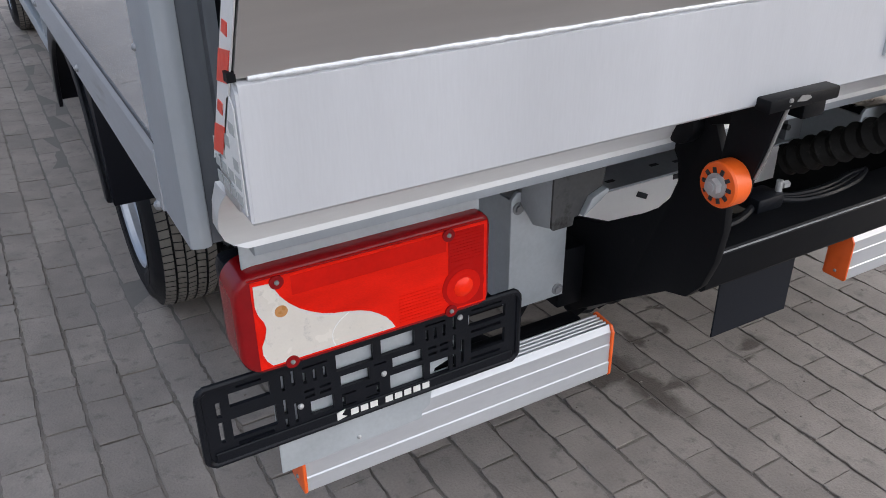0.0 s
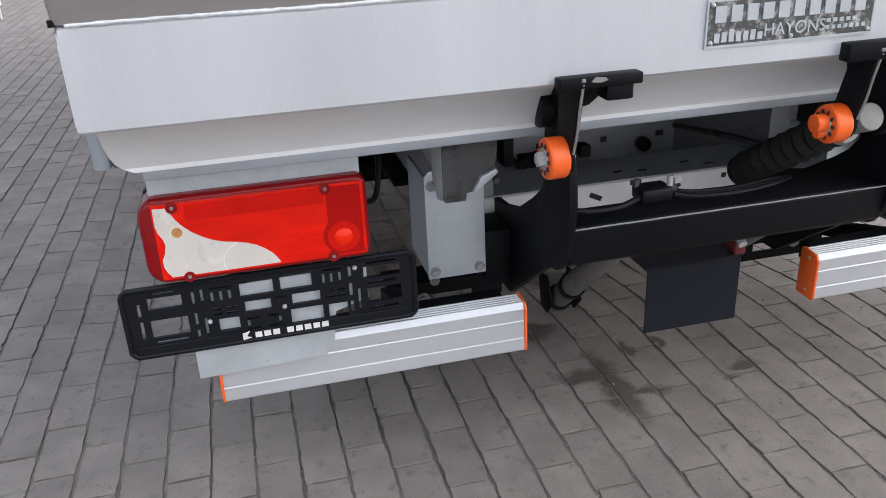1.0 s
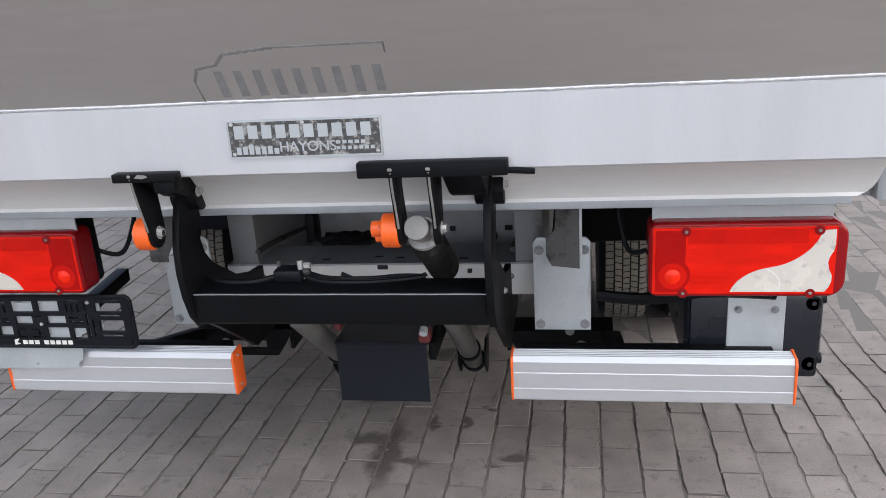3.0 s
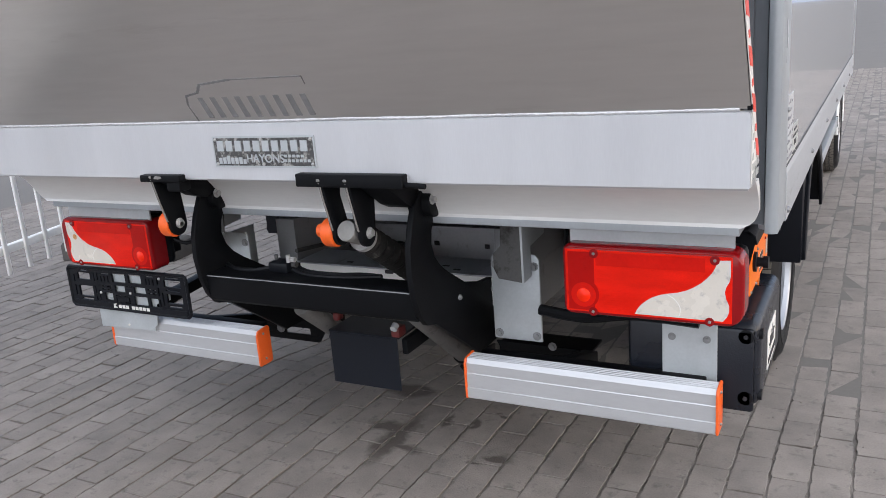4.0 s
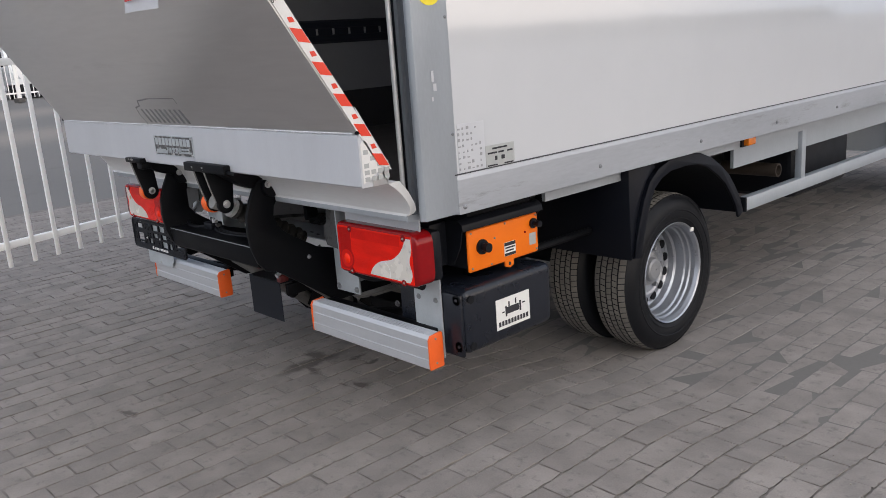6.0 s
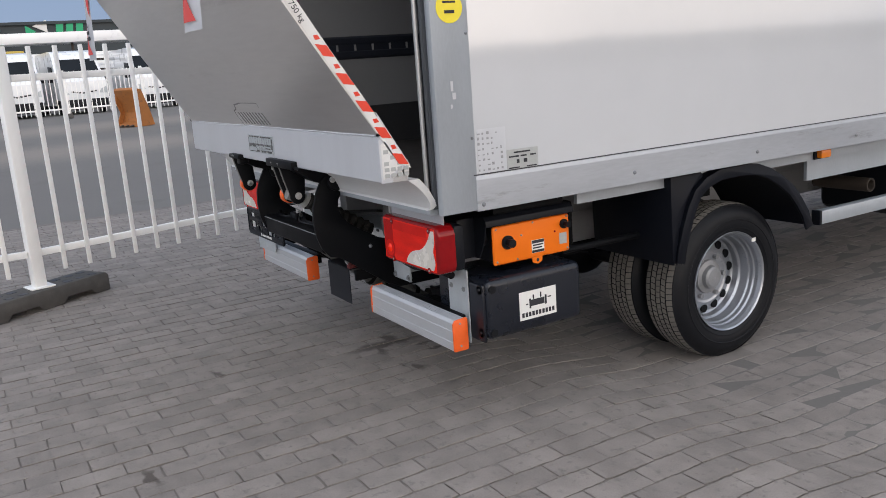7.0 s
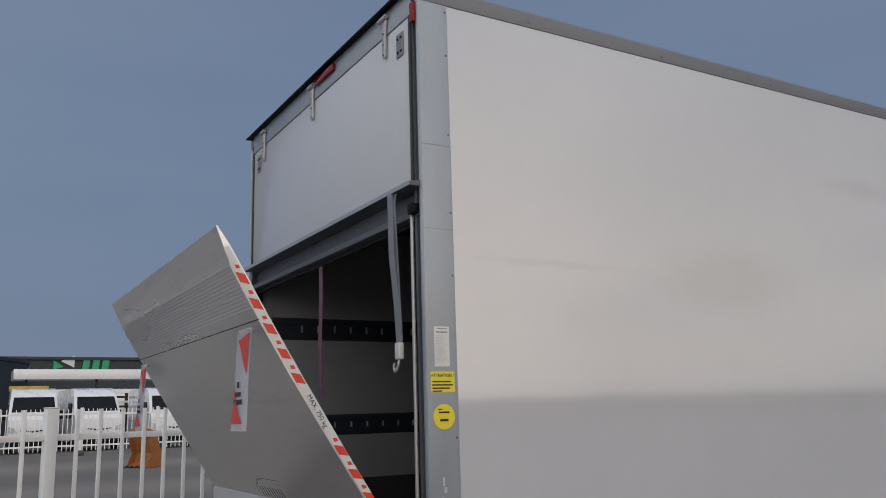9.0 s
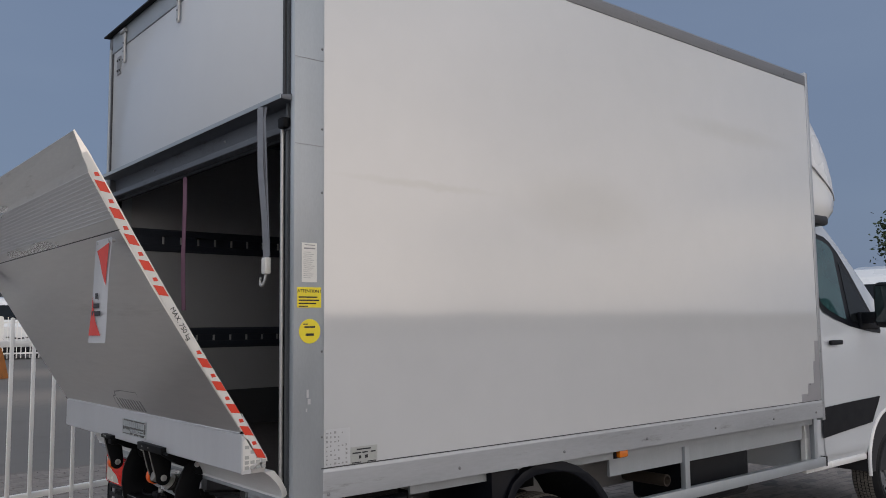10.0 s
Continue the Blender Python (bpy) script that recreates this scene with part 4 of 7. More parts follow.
part("hose_clamp", rod((0.1665, -0.110, 0.768), (0.1660, -0.098, 0.760), 0.0335, 24), M_STEEL, ram)
for p, q in (((-0.186, 0.07, 0.503), (-0.171, 0.40, 0.222)), ((0.182, 0.08, 0.51), (0.178, 0.44, 0.215))):
    cyl = part("lift_ram", rod(p, q, 0.028, 24, bevel=0.006), M_RAM, T, "dusty grey lift ram under the cross bar")
    x = q[0]
    for dx in (-0.040, 0.034):
        part("end_clevis", prism([(q[1] - 0.05, q[2] + 0.01), (q[1] - 0.01, q[2] - 0.035), (q[1] + 0.03, q[2] - 0.03), (q[1] + 0.05, q[2] + 0.06), (q[1] - 0.01, q[2] + 0.07)], "x", x + dx, x + dx + 0.006, 0.002), M_BLACK, cyl)
    part("band", rod(Vector(p).lerp(Vector(q), 0.72), Vector(p).lerp(Vector(q), 0.76), 0.033, 24), M_BLACK, cyl)
    part("end_cap", rod(q, Vector(q) + (Vector(q) - Vector(p)).normalized() * 0.012, 0.034, 24), M_BLACK, cyl)
M_BAND_RED = mat("upper_red_lens", (0.58, 0.008, 0.004), 0.18, spec=0.12, var=0.2, scale=12, bump=0.03, coat=0.08, rvar=0.03)
M_RED2 = mat("mid_red_lens", (0.40, 0.005, 0.004), 0.2, spec=0.12, var=0.12, scale=20, bump=0.02, coat=0.06, rvar=0.03)
for c_ in ((0.100, 0.128, 0.075, 0.115, 0.435, 0.465), (-0.12, -0.10, 0.12, 0.15, 0.445, 0.47)):
    part("red_valve", box(*c_, 0.006), M_DULLRED, T, "small red painted valve block")
part("valve_cap", rod((0.114, 0.070, 0.462), (0.114, 0.085, 0.470), 0.010, 12), M_ZINC, T)
# hanging sheet flap
flap = part("guard_flap", box(-0.104, 0.118, 0.076, 0.080, 0.279, 0.432, 0.0012, 1), M_FLAP, T, "dark sheet metal guard flap")
part("flap_flange", box(-0.108, 0.122, 0.078, 0.20, 0.430, 0.436, 0.001, 1), M_FLAP, flap)
part("flap_arm", box(0.118, 0.135, 0.10, 0.42, 0.380, 0.424, 0.002), M_BLACK, flap)

# galvanised mounting plates beside the arms
for x0, x1, z0, z1 in ((-0.558, -0.434, 0.443, 0.680), (0.370, 0.503, 0.432, 0.665)):
    pl = part("mounting_plate", prism([(x0 + 0.010, z1), (x0, z1 - 0.012), (x0, z0), (x1, z0), (x1, z1 - 0.012), (x1 - 0.010, z1)], "y", 0.165, 0.173, 0.0015), M_ZINC, T, "galvanised mounting plate with four bolts")
    for x in (x0 + 0.014, x1 - 0.014):
        for z in (z0 + 0.016, z1 - 0.03):
            part("bolt", moved(bolt((0, 0, 0), (0, 0, 1), 0.0075, 0.007), Matrix.Translation((x, 0.165, z)) @ Matrix.Rotation(radians(90), 4, "X")), M_HUB, pl)
    if x0 < 0:
        part("hanger", prism([(0.078, 0.7822), (0.078, 0.648), (0.125, 0.635), (0.162, 0.660), (0.162, 0.69), (0.26, 0.70), (0.26, 0.7822)], "x", -0.541, -0.536, 0.001), M_ZINC, pl, "galvanised angle bracket under the sill")
        # zinc like the hanger; its dark colour holds the shade under the sill
        part("hanger_web", prism([(-0.541, 0.7822), (-0.541, 0.650), (-0.537, 0.645), (-0.497, 0.645), (-0.495, 0.660), (-0.484, 0.662), (-0.470, 0.690), (-0.440, 0.704), (-0.430, 0.7822)], "y", 0.073, 0.078, 0.001), M_UNDER, pl, "worn sheet of the hanger, shade put into its dark colour")
        part("hanger_flange", prism([(-0.486, 0.664), (-0.452, 0.686), (-0.435, 0.700), (-0.440, 0.706), (-0.470, 0.694)], "y", 0.060, 0.073, 0.001), M_ZINC, pl, "bent galvanised tongue")
    else:
        part("hanger", prism([(0.108, 0.7822), (0.110, 0.608), (0.162, 0.612), (0.162, 0.69), (0.26, 0.70), (0.26, 0.7822)], "x", 0.478, 0.484, 0.001), M_ZINC, pl, "galvanised angle bracket under the sill")
        # galvanised flange, coloured dark to stand for shade
        part("hanger_flange", prism([(0.403, 0.640), (0.415, 0.615), (0.478, 0.608), (0.478, 0.7822), (0.428, 0.7822), (0.423, 0.70), (0.403, 0.68)], "y", 0.110, 0.115, 0.001), M_UNDER, pl)
    part("side_flange", box(x0 + 0.001, x0 + 0.007, 0.173, 0.33, z0 + 0.005, z1 - 0.015), M_ZINC, pl)
    m_ = 1 if x0 < 0 else -1                # the brackets mirror each other about the truck's middle
    at = lambda x: x if m_ > 0 else 2 * XC - x
    shape = lambda pts: prism([(at(x), z) for x, z in pts], "y", 0.374, 0.384, 0.001)
    br = part("slotted_bracket", join(shape([(-0.615, 0.333), (-0.325, 0.333), (-0.345, 0.298), (-0.615, 0.298)]), shape([(-0.615, 0.274), (-0.361, 0.274), (-0.376, 0.252), (-0.615, 0.252)]),
                                      shape([(-0.615, 0.298), (-0.512, 0.298), (-0.512, 0.274), (-0.615, 0.274)]), shape([(-0.408, 0.298), (-0.345, 0.298), (-0.361, 0.274), (-0.408, 0.274)])), M_BLACK, T, "black slotted bracket of the under-run bar")
    part("shelf", join(box(*sorted((at(-0.615), at(-0.345))), 0.384, 0.47, 0.325, 0.332), box(*sorted((at(-0.34), at(-0.33))), 0.384, 0.47, 0.27, 0.325)), M_BLACK, br)
    for bx_, bz_, r_ in ((-0.530, 0.290, 0.0105), (-0.500, 0.334, 0.008)):
        part("bolt", moved(bolt((0, 0, 0), (0, 0, 1), r_, 0.009), Matrix.Translation((at(bx_), 0.374, bz_)) @ Matrix.Rotation(radians(90), 4, "X")), M_HUB, br)

# under-run bumpers with ribbed tops and orange end caps
BUMP = [(0.080, 0.289), (0.078, 0.292), (0.078, 0.318), (0.080, 0.320), (0.080, 0.358), (0.0815, 0.360), (0.0815, 0.386), (0.085, 0.392)]
for k in range(5):
    y0 = 0.087 + 0.0092 * k
    BUMP += [(y0, 0.3975), (y0 + 0.0012, 0.3995), (y0 + 0.0040, 0.3995), (y0 + 0.0050, 0.3975), (y0 + 0.0054, 0.3925), (y0 + 0.0088, 0.3925)]
BUMP += [(0.132, 0.396), (0.134, 0.390), (0.134, 0.292), (0.131, 0.289)]
for x0, x1 in ((-0.996, -0.379), (0.321, 0.949)):
    bp = part("underrun_bumper", prism(BUMP, "x", x0, x1), M_BUMP, T, "ribbed aluminium under-run bumper with orange end caps")
    for a, b in ((x0 - 0.006, x0), (x1, x1 + 0.006)):
        part("end_cap", prism([(0.079, 0.287), (0.076, 0.292), (0.076, 0.386), (0.084, 0.399), (0.13, 0.4035), (0.136, 0.398), (0.136, 0.29), (0.132, 0.287)], "x", a, b, 0.0015), M_CAP, bp, "orange reflective end cap")
        part("screw", join(ball((b if a == x1 else a, 0.105, 0.305), 0.004, 1, 8), ball((b if a == x1 else a, 0.105, 0.385), 0.004, 1, 8)), M_HUB, bp)
    mid_x = (x0 + x1) / 2
    part("bumper_arm", join(box(mid_x - 0.30, mid_x + 0.28, 0.134, 0.170, 0.355, 0.398, 0.004), prism([(0.165, 0.398), (0.165, 0.358), (0.376, 0.300), (0.376, 0.335)], "x", *((-0.632, -0.592) if x0 < 0 else (0.542, 0.582)), 0.002), prism([(0.165, 0.398), (0.165, 0.358), (0.60, 0.400), (0.60, 0.440)], "x", *((-0.97, -0.93) if x0 < 0 else (0.87, 0.91)), 0.002)), M_BLACK, T, "black tubular bumper arms")
    if x0 > 0:
        part("lamp_frame", sweep([(mid_x - 0.12, 0.13, 0.535), (mid_x, 0.12, 0.53), (mid_x + 0.12, 0.115, 0.55), (mid_x + 0.27, 0.115, 0.545)], 0.014), M_BLACK, T)

# rear sill and lamp carriers
part("rear_sill", prism([(-0.004, 0.782), (-0.009, 0.784), (-0.009, 0.800), (-0.004, 0.8035), (0.10, 0.8035), (0.10, 0.782)], "x", XL + 0.07, XR - 0.07, 0.001), M_GALV, T, "galvanised rear sill")
for x0, x1 in ((-1.06, -0.70), (0.63, 0.99)):
    part("lamp_carrier", box(x0, x1, 0.045, 0.050, 0.715, 0.782), M_ZINC, T)
    part("lamp_back_box", box(x0 + 0.03, x1 - 0.05, 0.127, 0.20, 0.60, 0.74, 0.006), M_PLASTIC, T)


def tail_light(xi, xo, z0, z1, y_front):
    """A long tail lamp: red lens with a cream swirl on the outer end and a round reflector on the inner end."""
    def lay(name, bm, *rest, **more):
        return part(name, moved(bm, Matrix.Translation((0, y_front, 0))), *rest, **more)

    def at(u, v):
        return (xi + (xo - xi) * u, z0 + (z1 - z0) * v)
    a, b = min(xi, xo), max(xi, xo)
    s = 1 if xo > xi else -1
    def outline(g, r_in, r_out):
        pts = []
        for (cx_, cz_, r, a0) in ((b - g, z1 - g, r_out if s > 0 else r_in, 0), (a + g, z1 - g, r_in if s > 0 else r_out, 90), (a + g, z0 + g, r_in if s > 0 else r_out, 180), (b - g, z0 + g, r_out if s > 0 else r_in, 270)):
            ox, oz = cx_ + (-r if a0 in (0, 270) else r), cz_ + (-r if a0 in (0, 90) else r)
            pts += [(ox + r * math.cos(radians(a0 + 15 * k)), oz + r * math.sin(radians(a0 + 15 * k))) for k in range(7)]
        return pts
    rows = [[(x, 0.062, z) for x, z in outline(0.0, 0.020, 0.036)], [(x, 0.014, z) for x, z in outline(0.0, 0.020, 0.036)], [(x, 0.006, z) for x, z in outline(0.001, 0.019, 0.035)], [(x, 0.0015, z) for x, z in outline(0.0035, 0.018, 0.032)], [(x, 0.0, z) for x, z in outline(0.007, 0.016, 0.028)]]
    lens = lay("tail_light", loft(rows), M_DEEP, T, "long red and clear tail light", smooth=1.1)
    lay("housing", box(a + 0.005, b - 0.005, 0.061, 0.104, z0 + 0.005, z1 - 0.005, 0.014), M_PLASTIC, lens, "black lamp housing")
    fx0, fx1 = (a + 0.008, b - 0.024) if s > 0 else (a + 0.024, b - 0.008)
    lay("red_field", box(fx0, fx1, -0.0012, 0.002, z0 + 0.009, z1 - 0.011, 0.0008, 1), M_RED, lens, "bright red lens field")
    lay("upper_ridge", box(a + 0.02, b - 0.02, -0.0022, 0.002, z1 - 0.0085, z1 - 0.0070, 0.0006, 1), M_RED2, lens)
    x_a, x_b = sorted((at(0.20, 0)[0], at(0.80, 0)[0]))
    lay("upper_band", box(x_a, x_b, -0.0017, 0.001, at(0, 0.72)[1], at(0, 0.905)[1], 0.0006, 1), M_BAND_RED, lens, "darker red upper lens band")
    swirl = [(0.42, 0.085), (0.435, 0.155), (0.455, 0.22), (0.484, 0.28), (0.515, 0.33), (0.555, 0.372), (0.60, 0.40), (0.655, 0.425), (0.70, 0.46), (0.74, 0.51), (0.78, 0.575), (0.815, 0.655), (0.842, 0.74), (0.856, 0.81), (0.863, 0.885), (0.93, 0.895), (0.932, 0.70), (0.925, 0.62), (0.908, 0.54), (0.902, 0.47), (0.91, 0.38), (0.925, 0.30), (0.925, 0.22), (0.915, 0.15), (0.895, 0.085)]
    lay("clear_field", prism([at(*p) for p in swirl], "y", -0.0024, 0.0), M_CREAM, lens, "cream clear lens field")
    lay("field_edge", sweep([(at(*p)[0], -0.0018, at(*p)[1]) for p in ((0.60, 0.395), (0.64, 0.33), (0.665, 0.25), (0.67, 0.17), (0.662, 0.10))], 0.0012, 6), M_PAPER, lens)
    bx, bz = at(0.845, 0.60)
    if s < 0:
        lay("indicator_bulb", rod((bx, -0.0030, bz), (bx, 0.0, bz), 0.009, 20), mat_bulb, lens, "orange indicator bulb")
    bx, bz = at(0.125, 0.31)
    lay("fog_ring", rod((bx, -0.0022, bz), (bx, 0.001, bz), 0.036, 32), M_RED2, lens)
    lay("fog_glow", rod((bx, -0.0028, bz - 0.002), (bx, 0.001, bz - 0.002), 0.029, 32), M_BAND_RED, lens)
    lay("fog_reflector", ball((bx, 0.0165, bz - 0.003), 0.0255, 1, 24), M_BULB, lens, "bright red reflector")
    x_a, x_b = sorted((at(0.035, 0)[0], at(0.19, 0)[0]))
    lay("dark_field", box(x_a, x_b, -0.0018, 0.001, at(0, 0.08)[1], at(0, 0.90)[1], 0.0006, 1), M_RED2, lens, "darker ribbed red field")
    lay("ribs", join(*[box(x_a + 0.002, x_b - 0.002, -0.0024, 0.001, at(0, 0.58)[1] + 0.0052 * k, at(0, 0.58)[1] + 0.0052 * k + 0.0018) for k in range(10)]), M_RED2, lens)
    x_a, x_b = sorted((at(0.22, 0)[0], at(0.40, 0)[0]))
    lay("ribs", join(*[box(x_a, x_b, -0.0022, 0.001, at(0, 0.10)[1] + 0.0055 * k, at(0, 0.10)[1] + 0.0055 * k + 0.002) for k in range(9)]), M_RED, lens)
    for u, v in ((0.19, 0.885), (0.85, 0.885), (0.18, 0.065), (0.825, 0.065)):
        p = at(u, v)
        lay("screw", ball((p[0], -0.0035, p[1]), 0.0036, 1, 10), M_DUSTY, lens)
        lay("screw_seat", rod((p[0], -0.0034, p[1]), (p[0], 0.001, p[1]), 0.010, 16), M_DEEP, lens)
    lay("cable", sweep([(xi + s * 0.02, 0.10, z0 + 0.08), (xi - s * 0.03, 0.13, z0 + 0.06), (xi - s * 0.05, 0.17, z0 + 0.12), (xi - s * 0.05, 0.20, 0.76)], 0.006), M_RUBBER, lens)


mat_bulb = mat("indicator_orange", (0.48, 0.22, 0.07), 0.3, var=0.1, scale=60, coat=0.4)
tail_light(0.621, 1.015, 0.578, 0.744, 0.010)
tail_light(-0.692, -1.083, 0.583, 0.741, 0.022)

# number plate holder (empty) on its galvanised carrier sheet
hx0, hx1, hz0, hz1 = -1.141, -0.612, 0.429, 0.560
def pierced(holes, y0, y1):
    """A moulded sheet with rectangular openings (u0, u1, v0, v1), v downward, and cut corners."""
    us = sorted({0.0, 1.0} | {h for q in holes for h in q[:2]})
    vs = sorted({0.0, 1.0} | {h for q in holes for h in q[2:]})
    bm = bmesh.new()
    node = {}

    def vert(i, j):
        if (i, j) not in node:
            u, v = us[i], vs[j]
            node[i, j] = bm.verts.new((hx0 + u * (hx1 - hx0), y0, hz1 - v * (hz1 - hz0)))
        return node[i, j]
    for i in range(len(us) - 1):
        for j in range(len(vs) - 1):
            cu, cv = (us[i] + us[i + 1]) / 2, (vs[j] + vs[j + 1]) / 2
            if any(q[0] < cu < q[1] and q[2] < cv < q[3] for q in holes):
                continue
            bm.faces.new((vert(i, j), vert(i + 1, j), vert(i + 1, j + 1), vert(i, j + 1)))
    grown = bmesh.ops.extrude_face_region(bm, geom=bm.faces[:])
    bmesh.ops.translate(bm, vec=(0, y1 - y0, 0), verts=[g for g in grown["geom"] if isinstance(g, bmesh.types.BMVert)])
    bmesh.ops.recalc_face_normals(bm, faces=bm.faces[:])
    return bm


SLOTS = [(0.077, 0.19, 0.13, 0.31), (0.075, 0.20, 0.47, 0.75), (0.10, 0.17, 0.055, 0.085), (0.085, 0.19, 0.80, 0.845), (0.04, 0.052, 0.20, 0.40), (0.04, 0.052, 0.47, 0.75), (0.222, 0.232, 0.12, 0.33), (0.222, 0.232, 0.45, 0.66), (0.222, 0.232, 0.72, 0.85),
         (0.252, 0.262, 0.10, 0.30), (0.252, 0.262, 0.55, 0.82), (0.285, 0.36, 0.10, 0.125), (0.285, 0.295, 0.17, 0.33), (0.315, 0.325, 0.17, 0.33), (0.345, 0.355, 0.17, 0.33), (0.285, 0.315, 0.42, 0.455), (0.33, 0.365, 0.42, 0.455), (0.285, 0.315, 0.50, 0.535), (0.33, 0.365, 0.50, 0.535), (0.30, 0.37, 0.60, 0.80),
         (0.385, 0.50, 0.08, 0.31), (0.395, 0.485, 0.39, 0.56), (0.395, 0.44, 0.65, 0.675), (0.47, 0.515, 0.65, 0.675), (0.395, 0.405, 0.69, 0.80), (0.505, 0.515, 0.69, 0.80), (0.395, 0.44, 0.81, 0.835), (0.47, 0.515, 0.81, 0.835), (0.525, 0.635, 0.07, 0.30), (0.56, 0.66, 0.38, 0.55), (0.55, 0.665, 0.62, 0.855), (0.50, 0.54, 0.38, 0.405),
         (0.672, 0.74, 0.07, 0.095), (0.672, 0.682, 0.14, 0.30), (0.70, 0.71, 0.14, 0.30), (0.73, 0.74, 0.14, 0.30), (0.68, 0.71, 0.40, 0.435), (0.72, 0.75, 0.40, 0.435), (0.68, 0.71, 0.49, 0.525), (0.72, 0.75, 0.49, 0.525), (0.685, 0.755, 0.63, 0.85), (0.765, 0.777, 0.08, 0.26), (0.765, 0.777, 0.34, 0.56), (0.765, 0.777, 0.63, 0.83), (0.795, 0.805, 0.45, 0.80),
         (0.82, 0.955, 0.12, 0.30), (0.83, 0.955, 0.47, 0.70), (0.83, 0.94, 0.055, 0.08), (0.83, 0.94, 0.36, 0.40), (0.83, 0.94, 0.77, 0.81)]
hold = part("plate_holder", pierced(SLOTS, 0.060, 0.067), M_PLASTIC, T, "empty black plastic number plate holder", smooth=0)
rim_pts = []
corners_ = ((hx1 - 0.014, hz1 - 0.014, 0), (hx0 + 0.014, hz1 - 0.014, 90), (hx0 + 0.014, hz0 + 0.014, 180), (hx1 - 0.014, hz0 + 0.014, 270))
for cx_, cz_, a0 in corners_:
    arc_ = [(cx_ + 0.016 * math.cos(radians(a0 + 18 * k)), cz_ + 0.016 * math.sin(radians(a0 + 18 * k))) for k in range(6)]
    if rim_pts:
        rim_pts += [(rim_pts[-1][0] + (arc_[0][0] - rim_pts[-1][0]) * f, 0.0605, rim_pts[-1][2] + (arc_[0][1] - rim_pts[-1][2]) * f) for f in (0.03, 0.5, 0.97)]
    rim_pts += [(x, 0.0605, z) for x, z in arc_]
rim_pts += [(rim_pts[-1][0], 0.0605, rim_pts[-1][2] + (rim_pts[0][2] - rim_pts[-1][2]) * f) for f in (0.05, 0.5, 0.95)] + [rim_pts[0]]
part("holder_rim", sweep(rim_pts, 0.0055, 8), M_PLASTIC, hold)
part("holder_foot", box(hx0 + 0.01, hx1 - 0.01, 0.0565, 0.0602, hz0 + 0.001, hz0 + 0.0185, 0.0012, 1), M_PLASTIC, hold)
for u, v in ((0.27, 0.38), (0.53, 0.44), (0.79, 0.88)):
    part("screw", ball((hx0 + u * 0.529, 0.060, hz0 + v * 0.133), 0.005, 1, 10), M_STEEL, hold)
part("printed_mark", prism([(-0.944, 0.432), (-0.944, 0.446), (-0.930, 0.449), (-0.937, 0.439), (-0.928, 0.435)], "y", 0.0552, 0.0565), M_PAPER, hold)
for k in (0, 1, 2, 3.6, 4.6, 5.6, 6.6, 7.6):
    part("printed_bar", bars([(-0.921 + 0.0165 * k, -0.921 + 0.0165 * k + 0.0125, 0.4340, 0.4450)], lambda u, v, d: (u, 0.0562 - d, v)), M_PAPER, hold)
part("carrier_sheet", prism([(-1.035, 0.356), (-1.035, 0.540), (-0.70, 0.545), (-0.70, 0.475), (-0.765, 0.455), (-0.775, 0.385), (-0.79, 0.375), (-0.79, 0.362)], "y", 0.070, 0.073), M_ZINC, T, "galvanised sheet behind the plate holder")
part("screw", ball((-0.905, 0.0695, 0.372), 0.004, 1, 8), M_STEEL, T)

# chassis seen under the sill
part("cross_member", prism([(0.30, 0.470), (0.30, 0.5515), (0.304, 0.5515), (0.304, 0.47)], "x", -0.455, 0.385), M_FENCE, T, "pale chassis cross member with slots")
# greyer than the member's white face, to paint in the dimmer light on top
part("top_flange", box(-0.455, 0.385, 0.302, 0.455, 0.552, 0.556), M_RAIL, T, "grey flange of the cross member, shade put into its colour")
for x_, z_, a_, l_ in ((-0.127, 0.523, 25, 0.016), (0.073, 0.521, -25, 0.016), (-0.028, 0.546, 0, 0.014), (0.20, 0.535, 0, 0.006)):
    part("slot", moved(box(-l_, l_, -0.0015, 0.0015, -0.006, 0.006, 0.0012), Matrix.Translation((x_, 0.2995, z_)) @ Matrix.Rotation(radians(a_), 4, "Y")), M_INK, T)
for x_, y_ in ((-0.20, 0.33), (-0.06, 0.35), (0.00, 0.34), (0.12, 0.36), (0.17, 0.33)):
    part("slot", box(x_, x_ + 0.022, y_, y_ + 0.010, 0.5555, 0.5570), M_INK, T)
part("upper_member", join(box(-0.365, 0.312, 0.74, 0.745, 0.445, 0.575), box(-0.365, 0.312, 0.745, 0.82, 0.571, 0.575)), M_RAIL, T, "grey chassis member with holes")
for x, z, w in ((0.092, 0.512, 0.009), (0.265, 0.512, 0.012), (-0.10, 0.515, 0.010)):
    part("hole", box(x - w, x + w, 0.738, 0.741, z - 0.008, z + 0.008, 0.001), M_INK, T)
part("rubber_stop", rod((0.21, 0.715, 0.488), (0.21, 0.741, 0.488), 0.021, 18, bevel=0.004), M_RUBBER, T, "round black rubber stop")
for x0, x1, xp in ((-0.440, -0.370, -0.364), (0.318, 0.388, 0.312)):
    part("chassis_rail", join(box(x0, x1, 0.31, 4.3, 0.5565, 0.690), box(x0, x1, 0.4565, 4.3, 0.42, 0.5560)), M_CHASSIS, T, "pressed steel chassis rail")
    part("brake_pipe", sweep([(xp, 0.30, 0.592), (xp, 0.45, 0.574), (xp, 0.62, 0.548), (xp, 0.82, 0.515)], 0.007, 8), M_UNDER, T, "thin grimy brake pipe")
for k in range(9):
    part("floor_bearer", box(XL + 0.14, XR - 0.14, 0.45 + 0.42 * k, 0.50 + 0.42 * k, 0.725, 0.7995), M_UNDER, T)
